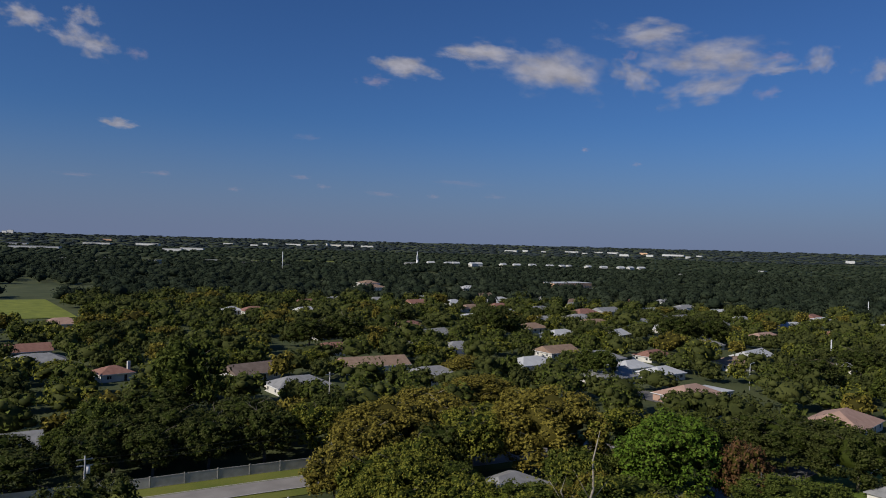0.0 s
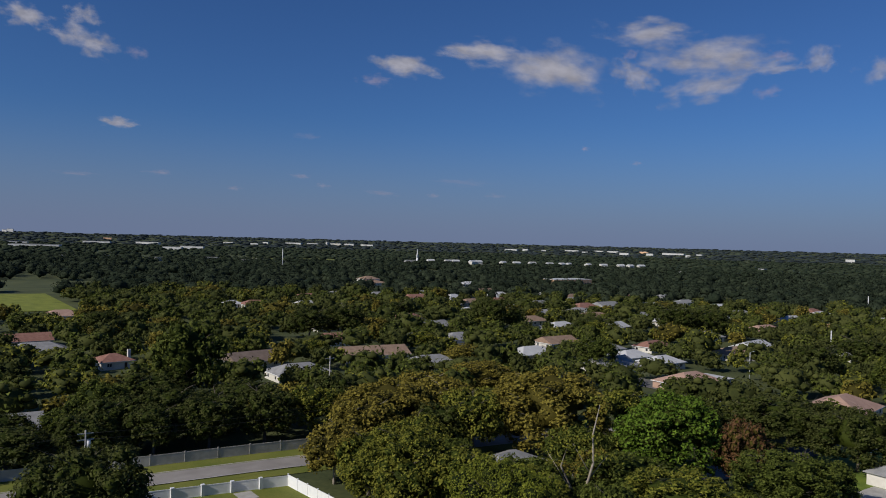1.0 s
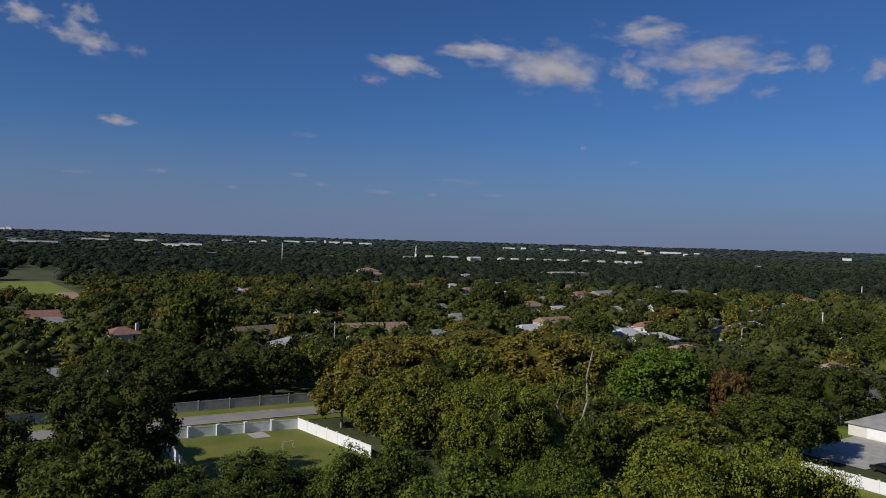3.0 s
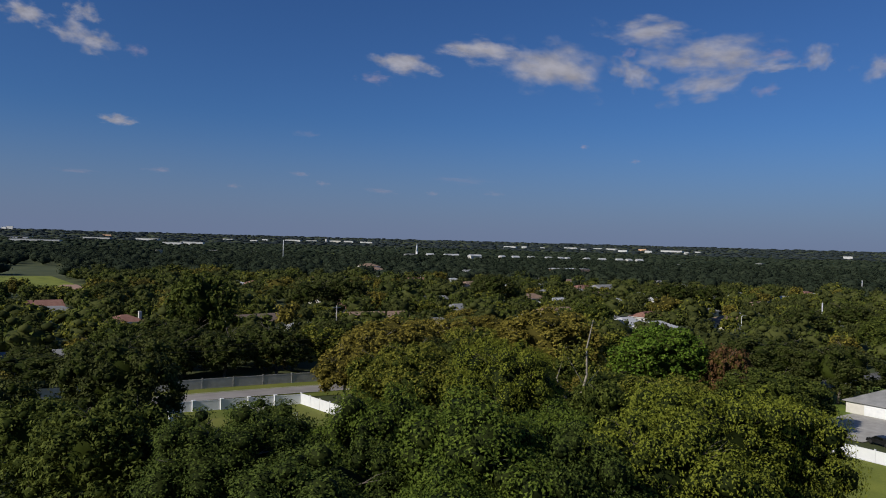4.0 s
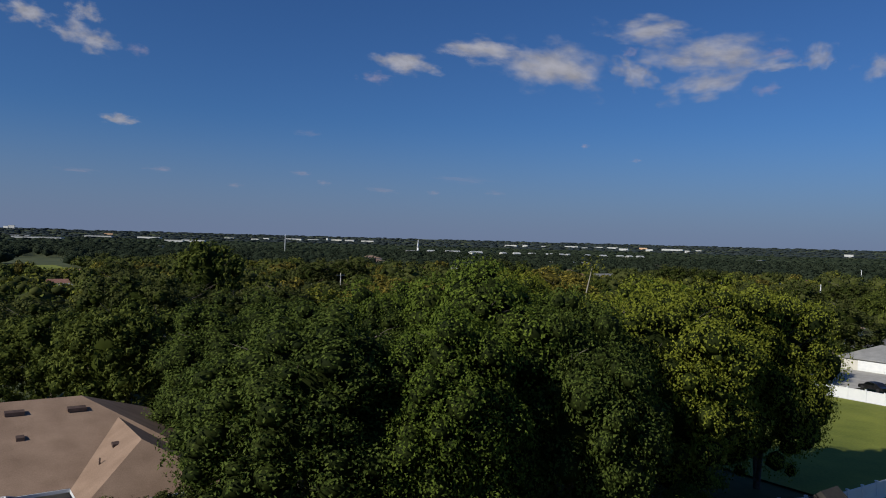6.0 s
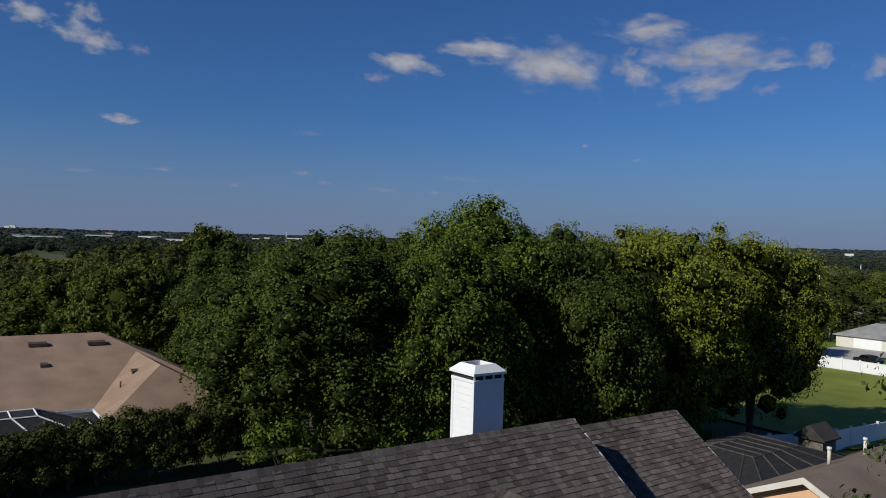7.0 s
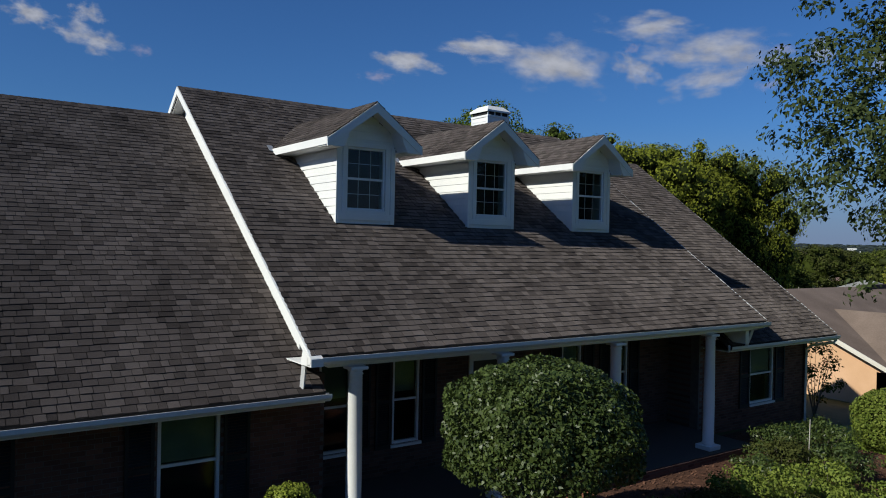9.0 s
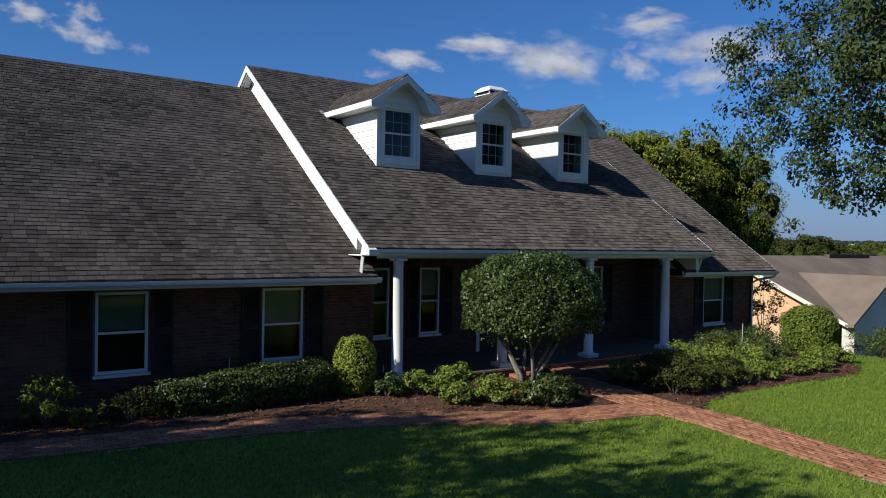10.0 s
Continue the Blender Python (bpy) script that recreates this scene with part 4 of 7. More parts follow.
def brick_path():
    path = tagged(empty("brick_path", (0, 0, 0)), "curving garden path of red brick pavers", "path", kind="structure")
    rng = random.Random(5)
    near, rest = [], []
    bl, bw, gap = 0.2, 0.093, 0.016
    def lay(cx, cy, ang):
        z = gz(cx, cy) + 0.048 + rng.uniform(-0.004, 0.004)
        m = pose(cx, cy, z, rng.uniform(-1, 1), rng.uniform(-1, 1), ang + rng.uniform(-1.5, 1.5))
        (near if -8.4 < cx < -5.2 and len(near) < 300 else rest).append(m)
    rows = 9
    x, i = -18.0, 0
    while x < -4.5:
        y0 = side_path(x)
        ang = math.atan2(side_path(x + 0.1) - y0, 0.1)
        c, sn = math.cos(ang), math.sin(ang)
        for k in range(rows):
            off = (k - (rows - 1) / 2) * (bw + gap)
            along = 0.5 * (bl + gap) * (k % 2)
            lay(x + c * along - sn * off, y0 + sn * along + c * off, math.degrees(ang))
        x += (bl + gap) * c
    y = -7.0
    while y > -21:
        for k in range(rows + 1):
            off = (k - rows / 2) * (bw + gap)
            lay(WALK(y) + off, y - 0.5 * (bl + gap) * (k % 2), 90)
        y -= bl + gap
    a, b, h = bl / 2, bw / 2, 0.03
    tv = [(-a, -b, -h), (a, -b, -h), (a, b, -h), (-a, b, -h), (-a, -b, 0), (a, -b, 0), (a, b, 0), (-a, b, 0), (-a + 0.006, -b + 0.006, 0.005), (a - 0.006, -b + 0.006, 0.005), (a - 0.006, b - 0.006, 0.005), (-a + 0.006, b - 0.006, 0.005)]
    tf = [(0, 1, 5, 4), (1, 2, 6, 5), (2, 3, 7, 6), (3, 0, 4, 7), (4, 5, 9, 8), (5, 6, 10, 9), (6, 7, 11, 10), (7, 4, 8, 11), (8, 9, 10, 11)]
    me = bpy.data.meshes.new("paver")
    me.from_pydata(tv, [], tf)
    me.materials.append(M["paver"])
    for m in near:
        o = new("paver", me)
        o.parent, o.matrix_local = path, m
    verts = [tuple(m @ Vector(v)) for m in rest for v in tv]
    faces = [tuple(12 * i + k for k in f) for i in range(len(rest)) for f in tf]
    tagged(solid("pavers", verts, faces, "paver_rest", path), "red brick pavers", kind="stuff")


brick_path()


def grass_blades(count, x0, x1, y0, y1, name, seed, h=0.06):
    rng = np.random.default_rng(seed)
    pts = []
    while len(pts) < count:
        x, y = rng.uniform(x0, x1), rng.uniform(y0, y1)
        edge = min(x - x0, x1 - x, y - y0)
        if lawn_here(x, y) and y < -5 and rng.random() < edge / 3:
            pts.append((x, y))
    p = np.array(pts)
    z = np.array([gz(a, b) for a, b in pts]) + 0.012
    a = rng.uniform(0, 2 * math.pi, count)
    w, hh = rng.uniform(0.006, 0.012, count), rng.uniform(0.5, 1.2, count) * h
    lean = rng.normal(size=(count, 2)) * 0.03
    co = np.zeros((count, 3, 3))
    co[:, 0] = np.stack((p[:, 0] - w * np.cos(a), p[:, 1] - w * np.sin(a), z), 1)
    co[:, 1] = np.stack((p[:, 0] + w * np.cos(a), p[:, 1] + w * np.sin(a), z), 1)
    co[:, 2] = np.stack((p[:, 0] + lean[:, 0], p[:, 1] + lean[:, 1], z + hh), 1)
    me = bpy.data.meshes.new(name)
    me.vertices.add(3 * count)
    me.vertices.foreach_set("co", co.astype(np.float32).ravel())
    me.loops.add(3 * count)
    me.loops.foreach_set("vertex_index", np.arange(3 * count, dtype=np.int32))
    me.polygons.add(count)
    me.polygons.foreach_set("loop_start", np.arange(0, 3 * count, 3, dtype=np.int32))
    me.materials.append(M["blade"])
    me.update(calc_edges=True)
    return tagged(new(name, me), "short green lawn grass blades", "grass", kind="stuff")


grass_blades(150000, -18, 11, -20, -6.5, "lawn_grass", 3)


def mulch_chips(count):
    rng = np.random.default_rng(8)
    pts = []
    while len(pts) < count:
        x, y = rng.uniform(-16, 5.6), rng.uniform(-11, -4.8)
        if in_bed(x, y):
            d = rng.normal(size=3)
            pts.append((x, y, gz(x, y) + 0.045, d[0] * 0.4, d[1] * 0.4, 1.0))
    return tagged(new("mulch_chips", leaf_mesh("mulch_chips", pts, "chip", 0.035, 4, 1.0)), "loose reddish bark chips", "mulch", kind="stuff")


mulch_chips(9000)


# ---- shrubs ----
def shell_spots(rng, n, rx, ry, rz, thick=0.16, low=-1.0, rough=0.05, box_power=2.0):
    """Leaf places in the skin of a clipped shrub."""
    d = rng.normal(size=(n * 2, 3))
    d /= (np.abs(d) ** box_power).sum(axis=1)[:, None] ** (1 / box_power)
    d = d[d[:, 2] > low][:n]
    lump = np.array([1 + rough * noise.noise((a * 3, b * 3, c * 3)) for a, b, c in d])
    k = (1 - thick * rng.random(len(d)) ** 2) * lump
    nn = d / np.linalg.norm(d, axis=1)[:, None]
    return np.hstack((d * k[:, None] * np.array((rx, ry, rz)), nn))


# solid core whose dark colour stands for shade among the leaves
def core_ball(name, rx, ry, rz, low, parent, mat="leaf_inner_shade"):
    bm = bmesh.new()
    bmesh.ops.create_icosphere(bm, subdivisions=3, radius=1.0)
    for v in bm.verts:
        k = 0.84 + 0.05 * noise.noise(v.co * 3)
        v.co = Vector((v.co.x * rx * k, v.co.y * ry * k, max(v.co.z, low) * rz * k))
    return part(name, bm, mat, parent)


def topiary_tree(x, y):
    t = tagged(empty("topiary_tree", (x, y, gz(x, y))), "clipped dome-shaped evergreen on several bare pale stems", "shrub")
    rng = np.random.default_rng(21)
    sp = shell_spots(rng, 24000, 1.45, 1.45, 1.12, 0.2, -0.5, 0.14, 2.3)
    sp[:, 2] += 1.93
    hang = shell_spots(rng, 1500, 1.1, 1.1, 0.5, 0.5, -1, 0.4)
    hang[:, 2] += 1.45
    new("crown", leaf_mesh("crown", np.vstack((sp, hang)), "leaf_shrub", 0.037, 5, 0.3)).parent = t
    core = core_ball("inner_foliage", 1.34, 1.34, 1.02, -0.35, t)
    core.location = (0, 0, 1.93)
    r = random.Random(3)
    for i in range(6):
        a = i * 1.05 + r.uniform(-0.2, 0.2)
        ex = 0.75 + 0.25 * r.random()
        pts = [(math.cos(a) * 0.1, math.sin(a) * 0.1, -0.1), (math.cos(a + 0.3) * 0.24, math.sin(a + 0.3) * 0.24, 0.45), (math.cos(a) * 0.5, math.sin(a) * 0.5, 0.95), (math.cos(a - 0.2) * ex, math.sin(a - 0.2) * ex, 1.6)]
        tube("stem", pts, [0.07, 0.045, 0.035, 0.018], "grey_bark", t, 8)
        q = Vector(pts[2])
        tube("twig", [q, q + Vector((math.cos(a + 0.8) * 0.25, math.sin(a + 0.8) * 0.25, 0.4)), q + Vector((math.cos(a + 0.9) * 0.45, math.sin(a + 0.9) * 0.45, 0.75))], [0.03, 0.02, 0.01], "grey_bark", t, 6)
    return t


topiary_tree(-5.32, -7.6)


def ball_shrub(x, y, r, h, leaf, n, label, size=0.035, seed=1):
    t = tagged(empty("ball_shrub", (x, y, gz(x, y))), label, "shrub")
    rng = np.random.default_rng(seed)
    sp = shell_spots(rng, n, r, r, h / 2, 0.16, -0.97, 0.1, 2.6)
    sp[:, 2] += h / 2
    new("leaves", leaf_mesh("leaves", sp, leaf, size * 0.8, seed, 0.3)).parent = t
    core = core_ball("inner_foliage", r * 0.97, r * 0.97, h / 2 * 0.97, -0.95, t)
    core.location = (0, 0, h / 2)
    return t


ball_shrub(-8.62, -5.85, 0.43, 1.25, "leaf_gold", 5200, "clipped round yellow-green shrub by the brick wall")
big = ball_shrub(6.1, -7.6, 0.76, 1.48, "leaf_light", 9000, "large clipped round green shrub at the corner of the house", 0.05, 2)


def hedge(x0, x1, y, w, h, leaf, n, label, seed, name="hedge", rise=0.0):
    t = tagged(empty(name, ((x0 + x1) / 2, y, gz((x0 + x1) / 2, y))), label, "hedge")
    rng = np.random.default_rng(seed)
    sp = shell_spots(rng, n, (x1 - x0) / 2, w / 2, h / 2, 0.25, -0.95, 0.25, 4.0)
    for q in sp:
        q[2] += h / 2 + rise * (q[0] / (x1 - x0)) + 0.08 * noise.noise((q[0] * 1.3, q[1], 5))
    new("leaves", leaf_mesh("leaves", sp, leaf, 0.034, seed, 0.3)).parent = t
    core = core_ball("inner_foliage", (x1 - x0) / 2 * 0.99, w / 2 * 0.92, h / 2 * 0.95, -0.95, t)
    core.location = (0, 0, h / 2)
    return t


hedge(-12.6, -9.1, -5.75, 0.95, 0.76, "leaf_shrub", 15000, "low clipped green hedge along the brick wall", 12, rise=0.12)


def loose_shrub(x, y, r, h, leaf, n, label, seed, size=0.045, flowers=0):
    t = tagged(empty("shrub", (x, y, gz(x, y))), label, "shrub")
    sp = crown_spots(seed, r * 0.85, r * 0.85, h * 0.62, 9, max(4, n // 180), 20, r * 0.22, 0.4, -0.6)
    sp[:, 2] = np.maximum(sp[:, 2] + h * 0.45, 0.03)
    new("leaves", leaf_mesh("leaves", sp, leaf, size, seed, 0.6)).parent = t
    rr = random.Random(seed)
    bm = bmesh.new()
    for i in range(7):
        a = i * 0.9
        add_tube(bm, [(0, 0, -0.05), (math.cos(a) * r * 0.3, math.sin(a) * r * 0.3, h * 0.4), (math.cos(a) * r * 0.6, math.sin(a) * r * 0.6, h * rr.uniform(0.6, 0.9))], [0.018, 0.012, 0.004], 5)
    part("branchwork", bm, "bark", t)
    if flowers:
        fl = sp[np.random.default_rng(seed).integers(0, len(sp), flowers)].copy()
        fl[:, :3] *= 1.04
        new("flowers", leaf_mesh("flowers", fl, "flower", 0.035, seed)).parent = t
    return t


SHRUBS = [(-13.0, -5.8, 0.5, 0.6, "leaf_dark", 700, "sparse dark green shrub at the hedge end"), (-14.3, -5.6, 0.5, 0.95, "leaf_light", 900, "sparse light green rose bush in mulch"), (-8.1, -6.35, 0.38, 0.5, "leaf_shrub", 900, "small dark green shrub"),
          (-7.55, -6.6, 0.36, 0.55, "leaf_light", 900, "small light green shrub"), (-6.95, -7.1, 0.5, 0.72, "leaf_light", 1500, "bushy light green shrub beside the porch"),
          (-6.6, -7.9, 0.5, 0.55, "leaf_light", 1500, "low light green shrub at the path"), (-5.9, -8.75, 0.5, 0.6, "leaf_shrub", 1500, "low green shrub with red flowers"),
          (-5.2, -8.6, 0.38, 0.45, "leaf_dark", 900, "low dark green shrub"), (-4.9, -7.7, 0.4, 0.5, "leaf_dark", 900, "low dark green shrub"),
          (-2.75, -8.0, 0.45, 0.6, "leaf_light", 1000, "light green shrub beside the walk"), (-2.1, -8.5, 0.65, 0.75, "leaf_dark", 1800, "dense dark green shrub"),
          (-1.1, -8.3, 0.75, 0.85, "leaf_light", 2200, "broad light green shrub"), (-0.1, -8.6, 0.7, 0.8, "leaf_light", 2200, "broad light green shrub"),
          (-2.6, -9.3, 0.7, 0.75, "leaf_dark", 1800, "dense dark green shrub"), (1.3, -8.6, 0.7, 0.7, "leaf_light", 1800, "spreading green shrub in mulch"),
          (2.6, -8.2, 0.7, 0.75, "leaf_shrub", 1800, "spreading green shrub in mulch"), (2.9, -6.6, 0.7, 0.8, "leaf_shrub", 1800, "upright green shrub by the brick wall"),
          (4.2, -7.0, 0.8, 0.85, "leaf_shrub", 2200, "upright green shrub by the brick wall"), (5.0, -8.9, 0.55, 0.5, "leaf_light", 1000, "low grassy green clump"),
          (3.9, -9.0, 0.5, 0.5, "leaf_light", 1000, "low grassy green clump"), (-0.6, -9.25, 0.55, 0.55, "leaf_dark", 1400, "low dark green shrub in mulch"), (0.6, -9.3, 0.55, 0.5, "leaf_light", 1300, "low light green shrub in mulch"), (-1.7, -9.35, 0.6, 0.6, "leaf_dark", 1500, "low dark green shrub in mulch"), (2.0, -9.35, 0.45, 0.4, "leaf_light", 900, "low grassy green clump"), (3.0, -9.5, 0.42, 0.38, "leaf_light", 900, "low grassy green clump"), (0.4, -7.7, 0.6, 0.75, "leaf_shrub", 1500, "dense green shrub in mulch"), (1.8, -7.4, 0.65, 0.8, "leaf_dark", 1500, "dense dark green shrub in mulch"),
          (-6.25, -8.35, 0.42, 0.42, "leaf_garden", 1000, "low green shrub with red flowers"), (-5.35, -7.95, 0.4, 0.45, "leaf_dark", 900, "low dark green shrub"), (-7.35, -7.7, 0.4, 0.45, "leaf_light", 1000, "low light green shrub"), (-13.7, -6.0, 0.32, 0.4, "leaf_garden", 500, "sparse green shrub in mulch"), (9.2, -8.3, 1.0, 1.0, "leaf_shrub", 2200, "rounded green shrub beside the house"), (10.8, -8.0, 1.1, 1.0, "leaf_shrub", 2200, "rounded green shrub beside the house")]
for i, (x, y, r, h, leaf, n, label) in enumerate(SHRUBS):
    loose_shrub(x, y, r, h, leaf, int(n * 1.7), label, 40 + i, 0.033, flowers=14 if "flowers" in label else 0)
for x, y, h in ((-11.2, -5.55, 0.95), (-8.0, -5.95, 0.6), (3.2, -7.2, 1.05)):
    tagged(tube("garden_stake", [(x, y, gz(x, y) - 0.1), (x + 0.03, y, gz(x, y) + h)], [0.012, 0.01], "wood_pole", None, 6), "thin pale garden stake", "stake")

loose_shrub(10.6, -3.4, 0.85, 2.7, "leaf_garden", 1500, "tall thin shrub with faded red flowers beside the house", 97, 0.05, flowers=40)

# ---- near trees ----
oak = airy_tree(61, "leaf_grey", 6.8, 5.4, 13.0, 46, 30, 58, 0.46, 0.076, 0.42, label="spreading grey-green oak on the front lawn")
stow(oak, 11.2, -10.4, 13.8, 15, 1.0, 13.0)
grove = [tree_kind(71, "leaf_deep", 6.2, 7.0, 14.0, 200, 1.08, 38000, 0.093, inner="leaf_inner_shade", core=0.68, trunk_r=0.35, label="tall dense green tree behind the house"),
         tree_kind(72, "leaf_green", 5.4, 7.0, 14.0, 190, 1.05, 36000, 0.093, inner="leaf_inner_shade", core=0.68, trunk_r=0.3, stems=2, label="tall dense green tree behind the house"),
         tree_kind(73, "leaf_lime", 6.4, 6.6, 14.0, 200, 1.08, 38000, 0.095, inner="leaf_inner_shade", core=0.68, trunk_r=0.2, stems=3, low=-0.92, label="tall olive-green tree behind the house")]
GROVE = [(0, 10.3, 28.0, 12.8, 1.0, 0), (1, 22.5, 28.5, 15.7, 1.12, 30), (1, 16.5, 24.0, 13.2, 0.85, 200), (0, 25.5, 23.5, 13.6, 0.85, 110), (0, 15.5, 33.0, 12.6, 0.9, 260),
         (2, 34.5, 24.5, 14.3, 0.95, 60), (2, 42.5, 27.5, 15.0, 1.05, 190), (2, 49.4, 25.4, 14.0, 0.84, 300), (1, 30.0, 29.0, 13.4, 0.85, 330), (1, 23.5, 42.5, 13.6, 0.95, 140), (0, 12.8, 45.5, 12.1, 1.0, 75), (0, 18.0, 50.5, 11.2, 0.9, 10), (1, 38.5, 37.5, 11.6, 0.9, 20), (2, 48.3, 55.8, 14.6, 0.98, 150)]
used = set()
for k, x, y, top, wide, turn in GROVE:
    if k in used:
        plant(grove[k], x, y, top, turn, wide * 1.1, 14.0, "tall trees behind the house", grove[k]["label"] if y < 45 else "broad green tree in a back garden")
    else:
        used.add(k)
        stow(grove[k], x, y, top, turn, wide * 1.1, 14.0)
        tagged(grove[k], group="tall trees behind the house")

# ---- trees in the neighbourhood ----
SORT = {}
for i, (key, leaf, bark, label) in enumerate((("green", "leaf_garden", "bark", "rounded leafy green garden tree"), ("dark", "leaf_dark", "bark", "dense dark green suburban tree"),
                                              ("olive", "leaf_olive", "bark", "rounded olive-green suburban tree"), ("yellow", "leaf_yellow", "pale_bark", "yellowing tree with pale limbs"), ("rust", "leaf_rust", "bark", "rust-brown tree with thin leaves"))):
    SORT[key] = [tree_kind(100 + 10 * i + j, leaf, 6.0, 5.0, 11.0, 80, 1.05, 3300, 0.23, bark, 0.28, label=label, rough=0.5, core=0.66, inner="leaf_ochre_shade" if key in ("yellow", "rust") else "leaf_core_shade") for j in range(2 if key in ("green", "dark", "olive", "yellow") else 1)]
# fuller crowns for the wide trees of the gardens just beyond
for i, (key, leaf, bark, label) in enumerate((("broad_yellow", "leaf_yellow", "pale_bark", "broad yellowing tree with pale forked limbs"), ("broad_olive", "leaf_olive", "bark", "broad rounded olive-green tree"), ("broad_bright", "leaf_bright", "bark", "broad bright green leafy tree"), ("broad_dark", "leaf_dark", "bark", "broad dense dark green tree"), ("broad_green", "leaf_garden", "bark", "broad leafy green garden tree"))):
    SORT[key] = [tree_kind(200 + 10 * i, leaf, 6.0, 5.2, 11.0, 150, 0.82, 9000, 0.16, bark, 0.2, label=label, rough=0.7, core=0.66, inner="leaf_ochre_shade" if key == "broad_yellow" else "leaf_core_shade", low=-0.9)]
first_done = set()


def set_tree(key, x, y, top, r, turn, group="trees of the neighbourhood"):
    kinds = SORT[key]
    kind = kinds[int(x * 7 + y * 3) % len(kinds)]
    if kind.name not in first_done:
        first_done.add(kind.name)
        stow(kind, x, y, top, turn, r / 6.0, 11.0)
        tagged(kind, group=group)
    else:
        plant(kind, x, y, top, turn, r / 6.0, 11.0, group, kind["label"])


KNOWN = [("broad_yellow", 75.5, 123.9, 8.6, 11.5), ("yellow", 55.5, 107, 6.6, 6.0), ("olive", 57.5, 99.5, 6.2, 5.8), ("olive", 64, 83, 6.6, 6.6), ("yellow", 66, 115, 8.0, 7.5), ("olive", 86, 110, 8.0, 7.0), ("yellow", 89, 124, 8.4, 8.0), ("yellow", 113, 124, 7.6, 9.0), ("green", 70, 94, 4.5, 5.5), ("olive", 56.5, 86.5, 5.6, 5.8), ("olive", 55.5, 93.5, 5.2, 5.4), ("broad_olive", 59.8, 92.5, 8.6, 7.6), ("broad_yellow", 121.7, 152.4, 4.9, 11.5), ("yellow", 96.4, 140.1, 6.5, 9), ("broad_yellow", 100.5, 103.8, 12, 12.6), ("broad_bright", 108.8, 82, 10.4, 10.6), ("broad_olive", 83.5, 61.5, 6.4, 9), ("rust", 115, 72, 7.7, 5.2), ("broad_dark", 146.7, 82.3, 6.4, 11.5), ("broad_dark", 146.8, 68, 6.6, 9.5), ("broad_green", 108.3, 61, 5.4, 8.6), ("broad_dark", 15.6, 90.5, 12.2, 8.2), ("green", 53.4, 178.7, 15.8, 10), ("dark", 134.7, 286, 6.8, 10.5), ("dark", 152.2, 288.4, 8.4, 11), ("dark", 296, 222, 9.2, 11.5), ("dark", 310, 214, 8.3, 11), ("dark", 262.5, 243, 2.8, 12), ("dark", 233.6, 282, 9.8, 13), ("yellow", 152.5, 199.5, 1.6, 9), ("yellow", 169.7, 296, 0.9, 9), ("dark", 43.7, 173, 5.3, 9.2), ("dark", 59.1, 157.5, 4.5, 8.8), ("olive", 70, 105, 6.5, 6.5), ("olive", 66, 72, 6.4, 6.5), ("green", 73, 80, 5, 6), ("olive", 90, 118, 7.5, 7.5), ("dark", 80, 112, 6, 6.5),
         ("dark", 50, 152, 4.4, 7),
         ("olive", 115, 239, 0.6, 6), ("olive", 255, 234, 2, 7),
         ("dark", 215, 347, 3, 9), ("dark", 61, 322, 4.8, 9), ("olive", 159, 237, 1.4, 7), ("green", 189, 174, 5.4, 8), 
         ("dark", 24, 139.5, 4.8, 6), ("dark", 35, 138.5, 5.4, 6), ("dark", 45, 138.5, 6.0, 6.5), ("dark", 56, 138, 6.8, 7), ("olive", 66, 137.5, 6.4, 6.5), ("dark", 30, 146, 6.0, 7), ("dark", 40, 148, 6.6, 7),
         ("dark", 75, 146, 6.6, 7.5), ("green", 120, 60, 2.5, 5), ("dark", 145, 88, 5, 8), ("broad_green", 4, 72, 9, 7), ("broad_green", 8, 62, 10.6, 6.5), ("broad_green", 15, 62, 8.0, 4.5), ("broad_dark", 1, 84, 9.5, 7), ("green", 260, 105, 6, 9), ("dark", 240, 126, 6, 9), ("green", 226, 74, 5.5, 8), ("dark", 282, 130, 6, 10), ("green", 300, 110, 7, 10), ("olive", 250, 60, 6, 9), ("green", 235, 98, 5, 8), ("green", 140, 100, 4, 8)]
